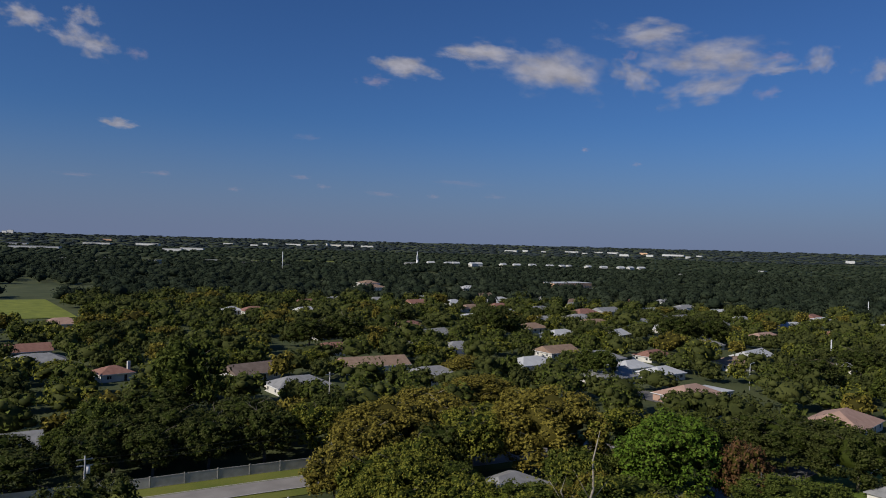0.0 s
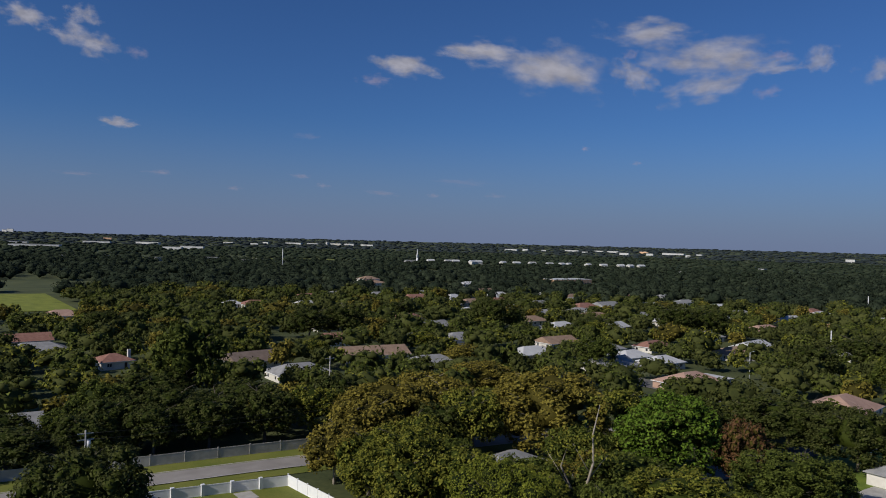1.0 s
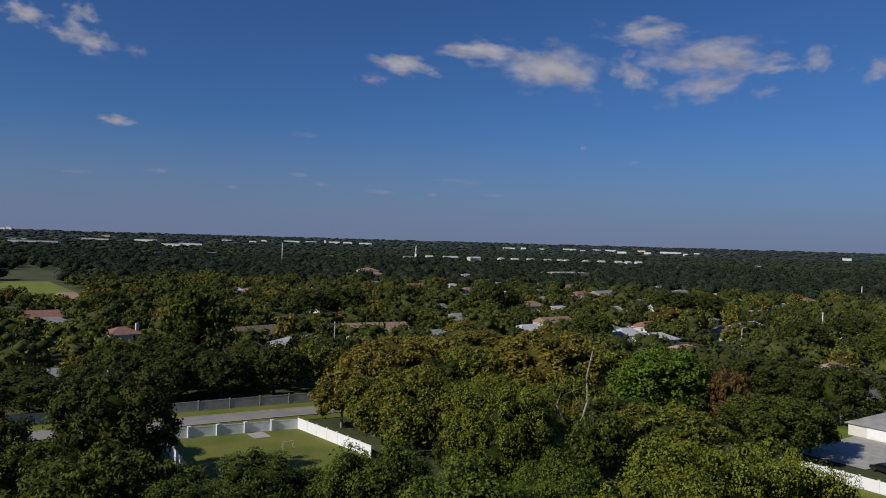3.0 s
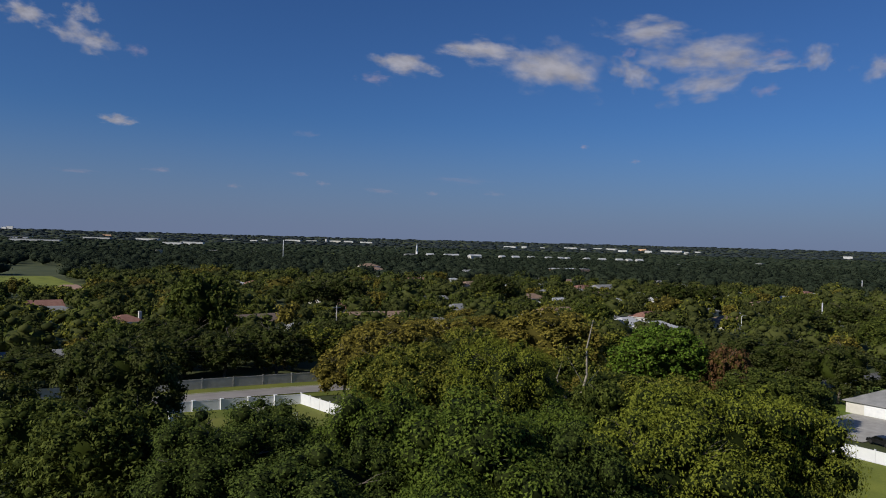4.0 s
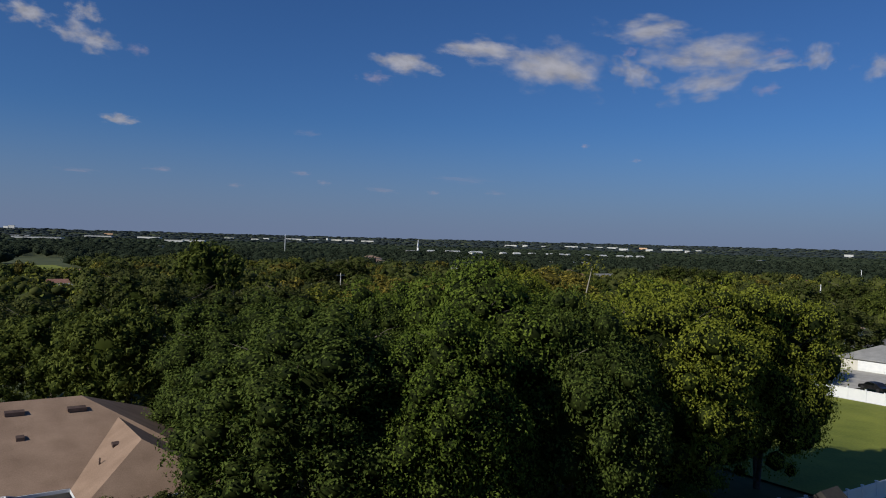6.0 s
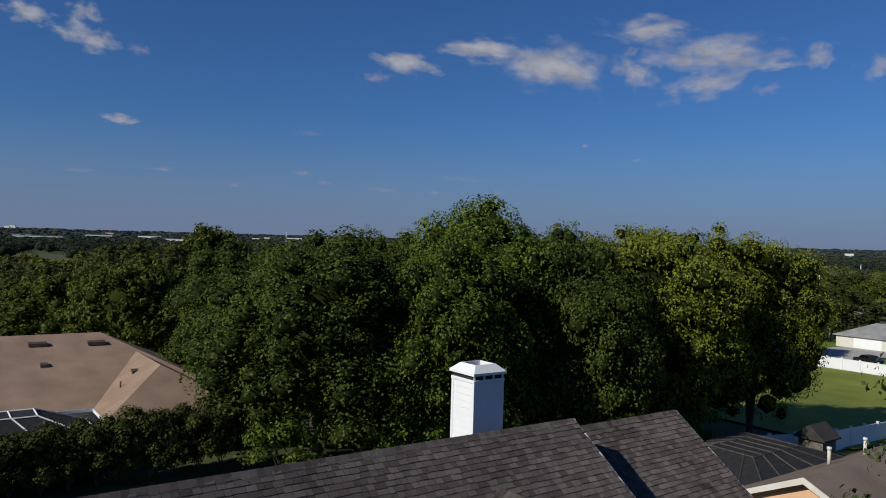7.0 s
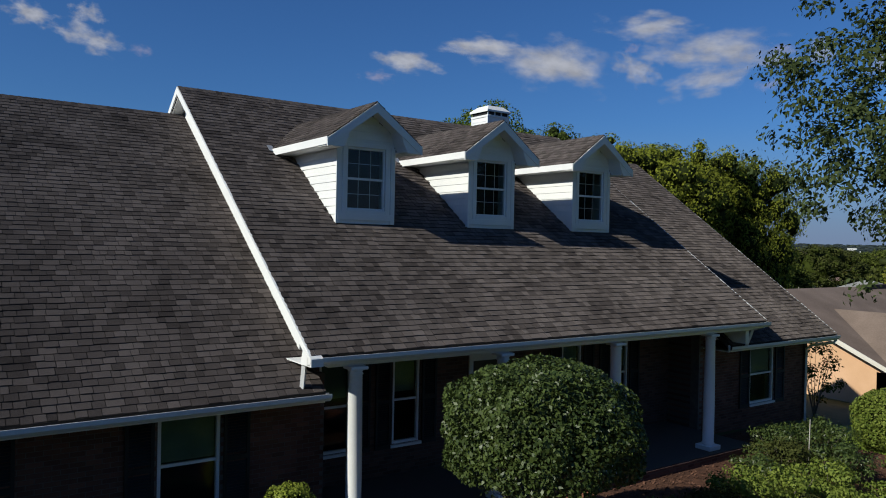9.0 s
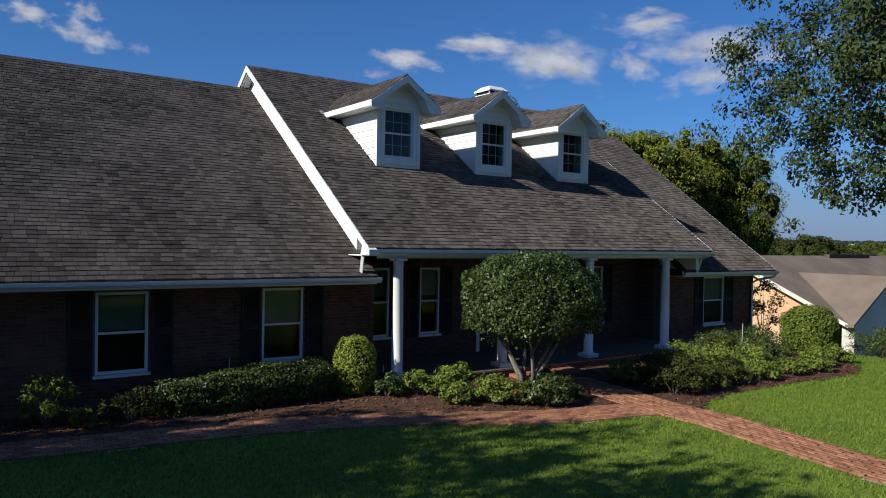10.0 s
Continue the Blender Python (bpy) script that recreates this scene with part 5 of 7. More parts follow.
# half-bare tree with a pale forked trunk
def bare_tree(x, y, fork):
    """Pale stems that fork low down, with thin sprays of leaves; fork: height of the fork."""
    t = tagged(empty("tree", (x, y, gz(x, y))), "half-bare tree with a pale forked trunk", "tree", "trees of the neighbourhood")
    z0 = fork - 4.0 - gz(x, y)
    bm = bmesh.new()
    add_tube(bm, [(0.3, 0.2, -0.4), (0.1, 0.1, z0 + 1.6), (0, 0, z0 + 4.0)], [0.6, 0.42, 0.36], 9)
    limbs = [[(0, 0, z0 + 3.8), (1.13, -1.20, z0 + 10.31), (1.03, -1.10, z0 + 14.58), (1.62, -1.73, z0 + 18.91)], [(0, 0, z0 + 3.8), (-2.08, 2.12, z0 + 9.54), (-1.27, 1.31, z0 + 13.49)], [(-0.3, 0.2, z0 + 4.6), (-3.53, 3.54, z0 + 11.56)], [(0.6, -0.4, z0 + 7.5), (3.4, -2.0, z0 + 11.5)], [(0.9, -0.6, z0 + 9.0), (-0.6, 1.4, z0 + 13.0)]]
    for pts, r in zip(limbs, (0.25, 0.2, 0.12, 0.09, 0.08)):
        add_tube(bm, pts, [r * (1 - 0.75 * i / (len(pts) - 1)) for i in range(len(pts))], 7)
    part("trunk", bm, "pale_bark", t, "pale forked trunk", smooth=True)
    rng = np.random.default_rng(91)
    ends = np.array([q[-1] for q in limbs] + [limbs[0][2], limbs[1][1]], dtype=float)
    sp = np.concatenate([e + rng.normal(size=(110, 3)) * (1.3, 1.3, 0.9) for e in ends])
    new("crown", leaf_mesh("crown", np.hstack((sp, rng.normal(size=sp.shape))), "leaf_olive", 0.24, 91)).parent = t
    return t


bare_tree(78.6, 74.8, -1.9)
# trees out of view beside and behind the front lawn, which shade it
shade_tree = airy_tree(62, "leaf_green", 6.0, 5.0, 11.0, 28, 13, 24, 0.8, 0.17, 0.3, "leafy green tree beside the front lawn")
for i, (x, y, top, r) in enumerate(((-24.0, -9.2, 10.4, 3.6), (-28.5, -8.9, 12.2, 3.8), (-24.8, -13.4, 11.7, 4.6), (-25.5, -19.5, 12.5, 5.2), (-31.0, -11.0, 12.0, 4.2), (-31.5, -16.5, 13.0, 5.5), (-28.0, -24.5, 12.5, 5.5), (-39.0, -9.5, 15.0, 5.5), (-40.0, -19.0, 15.5, 6.5), (-37.0, -30.0, 15.0, 6.5), (-24.0, -36.0, 14.5, 6.5), (-9.0, -41.0, 15.0, 7.0), (6.0, -42.0, 14.0, 6.5))):
    # the last six are unseen, added to cut sky light on lawn and walls
    if i > 6:
        set_tree("green", x, y, top, r, i * 60, "trees beside the front lawn")
    elif i:
        plant(shade_tree, x, y, top, i * 60, r / 6.0, 11.0, "trees beside the front lawn", "leafy green tree beside the front lawn")
    else:
        stow(shade_tree, x, y, top, 0, r / 6.0, 11.0)
# one more unseen dense tree, added to cast shade on the path
set_tree("green", -25.2, -7.9, 10.4, 2.4, 30, "trees beside the front lawn")
for i, (key, x, y, top, r) in enumerate(KNOWN):
    set_tree(key, x, y, top, r, i * 77)

# ---- neighbouring houses ----
def hip_roof(x0, x1, y0, y1, ze, zr, over, inset0, inset1, mat, parent, label=""):
    """A roof with its ridge along x; inset 0 gives a gable end, else a hip of that run."""
    a, b, c, d = x0 - over, x1 + over, y0 - over, y1 + over
    ym = (c + d) / 2
    t = 0.14
    verts = [(a, c, ze), (b, c, ze), (b, d, ze), (a, d, ze), (a + inset0, ym, zr), (b - inset1, ym, zr)]
    verts += [(x, y, z - t) for x, y, z in verts]
    faces = [(0, 1, 5, 4), (2, 3, 4, 5), (1, 2, 5), (3, 0, 4)]
    faces += [tuple(i + 6 for i in f[::-1]) for f in faces]
    faces += [(0, 6, 7, 1), (1, 7, 8, 2), (2, 8, 9, 3), (3, 9, 6, 0)]
    return solid("roof", verts, faces, mat, parent, label)


def small_house(x, y, w, d, turn, roof, label, walls="stucco", eave=2.4, rise=None, gable=False, chimney_at=None, flat=False, group="houses of the neighbourhood"):
    """A single-storey house with walls, eaves, windows and a door."""
    h = tagged(empty("neighbour_house", (x, y, gz(x, y)), turn), label, "house", group)
    rise = rise if rise is not None else d * 0.22
    box("wall", -w / 2, w / 2, -d / 2, d / 2, -0.6, eave, walls, h)
    if flat:
        box("roof", -w / 2 - 0.3, w / 2 + 0.3, -d / 2 - 0.3, d / 2 + 0.3, eave, eave + 0.25, roof, h)
    else:
        hip_roof(-w / 2, w / 2, -d / 2, d / 2, eave + 0.12, eave + 0.12 + rise, 0.5, 0.02 if gable else d / 2, 0.02 if gable else d / 2, roof, h)
        if gable:
            for sx in (-1, 1):
                prism("gable_wall", [(sx * w / 2, -d / 2, eave), (sx * w / 2, d / 2, eave), (sx * w / 2, 0, eave + rise * 0.95)], (-sx * 0.1, 0, 0), walls, h)
        bm = bmesh.new()
        for a, b, c, e in ((-w / 2 - 0.5, w / 2 + 0.5, -d / 2 - 0.52, -d / 2 - 0.49), (-w / 2 - 0.52, -w / 2 - 0.49, -d / 2 - 0.5, d / 2 + 0.5)):
            add_box(bm, a, b, c, e, eave - 0.06, eave + 0.12)
        part("fascia", bm, "white", h)
    n = max(2, int(w / 4))
    for i in range(n):
        cx = -w / 2 + w * (i + 0.5) / n
        if i == n // 2:
            dr = box("door", cx - 0.45, cx + 0.45, -d / 2 - 0.03, -d / 2 + 0.05, 0.0, 2.05, "door_paint", h)
            box("door_frame", cx - 0.53, cx + 0.53, -d / 2 - 0.02, -d / 2 + 0.04, 0.0, 2.13, "white", dr)
        else:
            fr = box("window", cx - 0.75, cx + 0.75, -d / 2 - 0.03, -d / 2 + 0.05, 0.85, 2.05, "white", h)
            for s in (-1, 1):
                box("pane", cx + s * 0.36 - 0.32, cx + s * 0.36 + 0.32, -d / 2 - 0.036, -d / 2 - 0.031, 0.93, 1.97, "opening_shade", fr)
    for s in (-0.25, 0.25):
        fr = box("window", -w / 2 - 0.03, -w / 2 + 0.05, d * s - 0.55, d * s + 0.55, 0.9, 2.0, "white", h)
        box("pane", -w / 2 - 0.036, -w / 2 - 0.031, d * s - 0.47, d * s + 0.47, 0.98, 1.92, "opening_shade", fr)
    if chimney_at is not None:
        box("chimney", chimney_at - 0.45, chimney_at + 0.45, -0.4, 0.4, eave, eave + rise + 1.0, "stucco", h)
    return h


# tan hipped house beyond the hedge
def tan_house():
    h = tagged(empty("tan_house", (0, 0, 0)), "tan hip-roofed house with a screened pool cage behind a hedge", "house")
    g = gz(0, 45)
    box("wall", -16, 7.6, 37.2, 53.0, g - 0.5, 2.0, "stucco", h)
    hip_roof(-16, 8.0, 37.2, 54.2, 2.05, 5.35, 0.6, 8, 6.6, "tan_roof", h, "tan shingle hip roof")
    # projecting wing with its own ridge towards the garden
    box("wall", 0.4, 7.4, 33.6, 38.0, g - 0.5, 1.9, "stucco", h)
    zr, xm = 4.3, 3.75
    verts = [(0.0, 33.0, 2.0), (8.0, 33.0, 2.0), (xm, 36.6, zr), (xm, 43.6, zr), (0.0, 38.6, 2.0), (8.0, 44.0, 2.0), (0.0, 33.0, 1.86), (8.0, 33.0, 1.86), (0.0, 38.6, 1.86), (8.0, 44.0, 1.86)]
    solid("roof", verts, [(0, 1, 2), (0, 2, 3, 4), (1, 5, 3, 2), (6, 7, 1, 0), (6, 0, 4, 8), (7, 9, 5, 1), (8, 9, 7, 6)], "tan_roof", h, "tan shingle roof of the wing")
    bm = bmesh.new()
    add_box(bm, -16.6, 0.0, 36.55, 36.6, 1.84, 2.03)
    add_box(bm, -0.02, 0.0, 33.0, 38.0, 1.8, 1.99)
    add_box(bm, 0.0, 8.0, 32.97, 33.0, 1.8, 1.99)
    part("fascia", bm, "white", h)
    for x, y, z, w in ((-2.6, 44.2, 4.85, 1.1), (0.9, 44.0, 4.8, 1.1), (-2.2, 41.6, 3.86, 0.45), (2.5, 38.4, 3.62, 0.42)):
        v = prism("roof_vent", [(x, y - 0.22, z - 0.08), (x, y - 0.16, z + 0.12), (x, y + 0.25, z + 0.2), (x, y + 0.3, z + 0.05)], (w, 0, 0), "vent", h, "low brown ridge vent")
    tube("vent_pipe", [(1.6, 37.2, 2.7), (1.6, 37.2, 3.35)], [0.05, 0.05], "vent", h, 8)
    fr = box("window", 2.6, 4.4, 33.56, 33.62, 0.6, 1.6, "white", h)
    box("pane", 2.7, 4.3, 33.545, 33.556, 0.68, 1.52, "opening_shade", fr)


tan_house()


def screen_cage(x0, x1, y0, y1, zb, zt, rise, n, frame, label):
    """A screened pool enclosure: frame bars with dark mesh between, a hipped top."""
    c = tagged(empty("pool_cage", ((x0 + x1) / 2, (y0 + y1) / 2, zb)), label, "pool enclosure")
    cx, cy = (x0 + x1) / 2, (y0 + y1) / 2
    w, d, h = (x1 - x0) / 2, (y1 - y0) / 2, zt - zb
    ix, iy = w * 0.45, d * 0.35
    verts = [(-w, -d, 0), (w, -d, 0), (w, d, 0), (-w, d, 0), (-w, -d, h), (w, -d, h), (w, d, h), (-w, d, h), (-ix, -iy, h + rise), (ix, -iy, h + rise), (ix, iy, h + rise), (-ix, iy, h + rise)]
    solid("screen_mesh", verts, [(0, 1, 5, 4), (1, 2, 6, 5), (2, 3, 7, 6), (3, 0, 4, 7), (4, 5, 9, 8), (5, 6, 10, 9), (6, 7, 11, 10), (7, 4, 8, 11), (8, 9, 10, 11)], "screen", c, "dark insect screen")
    def bar(p, q):
        bm = bmesh.new()
        add_tube(bm, [p, q], [0.05, 0.05], 4)
        part("frame_bar", bm, frame, c)
    V = [Vector(v) * 1.004 for v in verts]
    for i, j in ((4, 5), (5, 6), (6, 7), (7, 4), (8, 9), (9, 10), (10, 11), (11, 8), (4, 8), (5, 9), (6, 10), (7, 11), (0, 4), (1, 5), (2, 6), (3, 7)):
        bar(V[i], V[j])
    for k in range(1, n):
        f = k / n
        bar(V[4].lerp(V[5], f), V[8].lerp(V[9], f))
        bar(V[7].lerp(V[6], f), V[11].lerp(V[10], f))
        bar(V[8].lerp(V[9], f), V[11].lerp(V[10], f))
        bar(V[0].lerp(V[1], f), V[4].lerp(V[5], f))
        bar(V[0].lerp(V[3], f), V[4].lerp(V[7], f))
        bar(V[4].lerp(V[7], f), V[8].lerp(V[11], f))
    return c


screen_cage(-11.0, -0.4, 31.0, 36.4, gz(0, 33), 1.45, 1.25, 4, "alu", "dark screened pool cage with a pale frame")
screen_cage(25.8, 36.0, 9.8, 17.4, gz(30, 14), 0.35, 0.75, 5, "bronze", "dark screened pool cage beside a house")
tagged(box("pool", 27.5, 34.0, 17.45, 19.0, gz(30, 18) - 0.3, gz(30, 18) + 0.12, "water"), "turquoise swimming pool edge", "pool")

# tall hedge between the gardens
for i in range(12):
    x = -8.6 + i * 1.27
    t = loose_shrub(x, 29.6 + 0.3 * (i % 2), 1.5, 3.0 + 0.08 * i, "leaf_dark", 6000, "tall dense green hedge shrub between gardens", 300 + i, 0.085)
    tagged(t, group="tall hedge")
for i, (x, y, r, h) in enumerate(((12.2, 17.5, 1.3, 3.0), (9.6, 17.0, 1.0, 2.2), (30.5, 21.5, 1.4, 2.2), (13, 23, 2.4, 4.5), (18, 20.5, 2.4, 4.2), (23, 19.5, 2.6, 4.5), (28, 22, 2.6, 4.6), (33, 20.5, 2.2, 4.0), (37, 22.5, 2.4, 4.4), (26, 32, 3.5, 6), (34, 33, 3.5, 6), (7, 25, 2.2, 4.0), (19, 37, 3.5, 6))):
    loose_shrub(x, y, r, h, "leaf_green", 3000, "loose green shrub behind the house", 330 + i, 0.1)


# peach house on the lower lot
def peach_house():
    h = tagged(empty("peach_house", (0, 0, 0)), "peach stucco house with a brown shingle gable roof", "house")
    x0, ya, za, ye, ze = 22.4, 6.15, 2.7, -0.85, -0.6
    g = gz(26, 0) - 1.2
    k = (za - ze) / (ya - ye)
    yb = 11.2
    zb = za - k * (yb - ya)
    poly = [(22.85, ye + 0.5, g), (22.85, ye + 0.5, ze + 0.1), (22.85, ya, za - 0.3), (22.85, yb - 0.5, zb + 0.1), (22.85, yb - 0.5, g)]
    prism("wall", poly, (19.5, 0, 0), "peach", h, "peach stucco gable wall")
    sec = [(ye, ze), (ya, za), (yb, zb), (yb, zb - 0.16), (ya, za - 0.2), (ye, ze - 0.16)]
    roof = prism("roof", [(x0, y, z) for y, z in sec], (21.0, 0, 0), "brown_roof", h, "weathered brown shingle roof")
    sec = [(ye - 0.03, ze - 0.01), (ya, za + 0.01), (yb, zb), (yb, zb - 0.24), (ya, za - 0.28), (ye - 0.03, ze - 0.22)]
    prism("barge_board", [(x0 - 0.04, y, z) for y, z in sec], (0.04, 0, 0), "stucco", h, "pale barge board")
    # front cross gable in shade, with an arched window
    gx0, gx1, gy = 22.85, 30.35, -0.98
    gm, gp = (gx0 + gx1) / 2, 1.75
    prism("wall", [(gx0, gy, g), (gx0, gy, ze - 0.1), (gm, gy, gp - 0.25), (gx1, gy, ze - 0.1), (gx1, gy, g)], (0, 1.2, 0), "stucco", h, "pale stucco front gable")
    yk = ya - (za - gp) / k
    for a, b in ((gx0 - 0.5, gm), (gx1 + 0.5, gm)):
        s = 1 if a < b else -1
        pts = [(a, gy - 0.2, ze - 0.05), (b, gy - 0.2, gp), (b, yk + 0.3, gp), (a, ye + 0.1, ze - 0.05)]
        prism("roof", pts, (0, 0, -0.12), "brown_roof", h)
    bm = bmesh.new()
    arch = [(gm - 0.7, g + 1.2), (gm + 0.7, g + 1.2)] + [(gm + 0.7 * math.cos(a), g + 2.3 + 0.7 * math.sin(a)) for a in (math.pi * i / 10 for i in range(11))]
    add_prism(bm, [(x, gy - 0.03, z) for x, z in arch], (0, 0.06, 0))
    w = part("window", bm, "white", h, "arched window")
    arch = [(gm - 0.58, g + 1.3), (gm + 0.58, g + 1.3)] + [(gm + 0.58 * math.cos(a), g + 2.3 + 0.58 * math.sin(a)) for a in (math.pi * i / 10 for i in range(11))]
    prism("pane", [(x, gy - 0.038, z) for x, z in arch], (0, 0.006, 0), "opening_shade", w)
    for x, y in ((33.2, 8.6), (30.2, 9.0)):
        z = za - k * abs(y - ya)
        p = tube("vent_pipe", [(x, y, z - 0.1), (x, y, z + 0.75)], [0.09, 0.09], "stucco", h, 10)
        tube("pipe_cap", [(x, y, z + 0.75), (x, y, z + 0.9)], [0.13, 0.12], "alu", p, 10)
    box("ridge_vent", 33.5, 39.0, ya - 0.35, ya + 0.05, za - 0.18, za + 0.1, "vent", h)
    box("air_conditioner", 21.6, 22.3, 3.3, 4.1, g, g + 0.9, "alu", h, "pale outdoor cooling unit")


peach_house()


# ---- fences, walls, roads ----
def panel_fence(name, pts, height, post, mat, label, category="fence", pw=0.13):
    """A vinyl fence: posts with caps, panels between."""
    f = tagged(empty(name, (pts[0][0], pts[0][1], gz(*pts[0]))), label, category)
    o = Vector((pts[0][0], pts[0][1], gz(*pts[0])))
    for (xa, ya), (xb, yb) in zip(pts, pts[1:]):
        ln = math.hypot(xb - xa, yb - ya)
        n = max(1, round(ln / post))
        for i in range(n):
            f0, f1 = i / n, (i + 1) / n
            p, q = Vector((xa + (xb - xa) * f0, ya + (yb - ya) * f0, 0)), Vector((xa + (xb - xa) * f1, ya + (yb - ya) * f1, 0))
            p.z, q.z = gz(p.x, p.y), gz(q.x, q.y)
            d = (q - p).normalized()
            side = Vector((-d.y, d.x, 0)) * 0.025
            up = Vector((0, 0, height))
            bm = bmesh.new()
            add_prism(bm, [p - o - side, q - o - side, q - o - side + up, p - o - side + up], side * 2)
            for zz in (0.12, height - 0.1):
                add_prism(bm, [p - o - side * 2 + Vector((0, 0, zz)), q - o - side * 2 + Vector((0, 0, zz)), q - o - side * 2 + Vector((0, 0, zz + 0.14)), p - o - side * 2 + Vector((0, 0, zz + 0.14))], side * 4)
            part("panel", bm, mat, f)
            bm = bmesh.new()
            c = p - o
            add_box(bm, c.x - pw, c.x + pw, c.y - pw, c.y + pw, c.z - 0.3, c.z + height + 0.12, 0.01)
            add_box(bm, c.x - pw - 0.03, c.x + pw + 0.03, c.y - pw - 0.03, c.y + pw + 0.03, c.z + height + 0.12, c.z + height + 0.2, 0.01)
            part("post", bm, mat, f)
    return f


panel_fence("vinyl_fence", [(26.8, 112.6), (48.4, 109.3)], 1.75, 4.4, "vinyl", "white vinyl fence with square piers along the back of a garden", pw=0.26)
panel_fence("garden_wall", [(48.4, 109.3), (49.9, 87.5)], 1.9, 3.0, "white", "white painted garden wall with worn patches", "wall", pw=0.08)
panel_fence("garden_wall", [(26.8, 112.6), (24.2, 88.6)], 1.8, 3.0, "vinyl", "white vinyl side fence", "fence", pw=0.12)
panel_fence("road_wall", [(-22, 139.0), (11, 135.7), (33, 132.3), (56, 130.2), (96, 126.6)], 1.9, 6.0, "concrete", "long pale concrete wall beside the road", "wall", pw=0.08)
panel_fence("vinyl_fence", [(107.0, 60.0), (107.3, 46.0), (107.0, 38.0), (106, 24)], 1.75, 2.4, "vinyl", "white vinyl fence with a gate beyond a lawn", pw=0.1)
panel_fence("vinyl_fence", [(40.5, 20.4), (48.0, 18.6), (61.0, 19.2), (76, 20)], 1.55, 2.4, "vinyl", "white vinyl fence behind a pool cage", pw=0.08)

patch("lawn", 24.4, 50.2, 84, 112.4, "dry_lawn", 0.16, "fenced back lawn of dry yellow-green grass", "lawn", 2.0)
patch("lawn", 52, 106.5, 18, 62, "mown_lawn", 0.16, "bright mown back lawn", "lawn", 2.0)


def strip(name, pts, width, mat, lift, label, category):
    """A band of the ground's cover along a line of points."""
    verts, faces = [], []
    for (xa, ya), (xb, yb) in zip(pts, pts[1:]):
        ln = math.hypot(xb - xa, yb - ya)
        n = max(1, round(ln / 3.0))
        ox, oy = -(yb - ya) / ln * width / 2, (xb - xa) / ln * width / 2
        for i in range(n + 1):
            x, y = xa + (xb - xa) * i / n, ya + (yb - ya) * i / n
            for k in (-1, -0.33, 0.33, 1):
                verts.append((x + ox * k, y + oy * k, gz(x + ox * k, y + oy * k) + lift))
            if i:
                b = len(verts) - 8
                faces += [(b + k, b + k + 1, b + k + 5, b + k + 4) for k in range(3)]
    return tagged(solid(name, verts, faces, mat, smooth=True), label, category, kind="structure")


strip("verge", [(-45, 132.0), (130, 117.5)], 17.5, "dry_lawn", 0.10, "dry grass verge of a road", "verge")
strip("road", [(-45, 130.4), (130, 115.5)], 6.3, "pale_asphalt", 0.17, "two-lane suburban road of pale worn asphalt", "road")
for k in (-3.3, 3.3):
    strip("kerb", [(-45, 130.4 + k), (130, 115.5 + k)], 0.3, "concrete", 0.24, "concrete kerb of the road", "kerb")
patch("patio", 39.6, 42.4, 106.1, 109.8, "concrete", 0.2, "concrete pad beside the fence", "pad", 1.2)
patch("lawn", 28, 72, 445, 575, "mown_lawn", 0.3, "open green playing field", "field", 10)
patch("road", 100, 260, 78, 84.5, "asphalt", 0.2, "side street", "road", 4.0)
patch("driveway", 118, 140, 50, 62, "concrete", 0.2, "pale concrete driveway", "driveway", 3.0)
patch("lawn", 120, 230, 36, 78, "grass", 0.12, "front lawns along a side street", "lawn", 4.0, lambda x, y: not (118 < x < 140 and 50 < y < 62))
patch("parking_lot", 560, 640, 548, 592, "concrete", 0.3, "wide pale parking lot before a long building", "parking lot", 8.0)
patch("field", 330, 560, 1330, 1470, "dry_lawn", 0.6, "dry open field among far woods", "field", 20.0)
patch("field", 520, 760, 1420, 1500, "dry_lawn", 0.6, "dry open field among far woods", "field", 20.0)
patch("road", 180, 192, 100, 330, "asphalt", 0.2, "side street", "road", 4.0)


def goal(x, y):
    g = tagged(empty("small_goal", (x, y, gz(x, y) + 0.16)), "small white frame standing on the lawn", "goal")
    bm = bmesh.new()
    for p, q in (((-0.9, 0, 0), (-0.9, 0, 1.2)), ((0.9, 0, 0), (0.9, 0, 1.2)), ((-0.9, 0, 1.2), (0.9, 0, 1.2)), ((-0.9, 0, 1.2), (-0.9, 0.8, 0)), ((0.9, 0, 1.2), (0.9, 0.8, 0))):
        add_tube(bm, [p, q], [0.03, 0.03], 6)
    part("frame", bm, "alu", g)


goal(41.5, 97.5)


def playhouse(x, y):
    z = gz(x, y)
    h = tagged(empty("playhouse", (x, y, z)), "small dark wooden playhouse with a pitched roof", "playhouse")
    box("wall", -0.9, 0.9, -0.9, 0.9, -0.2, 2.0, "bark", h)
    prism("roof", [(-1.15, -1.15, 1.95), (-1.15, 0, 2.9), (-1.15, 1.15, 1.95), (-1.15, 1.15, 1.85), (-1.15, -1.15, 1.85)], (2.3, 0, 0), "roof_under", h)


playhouse(44.8, 17.2)


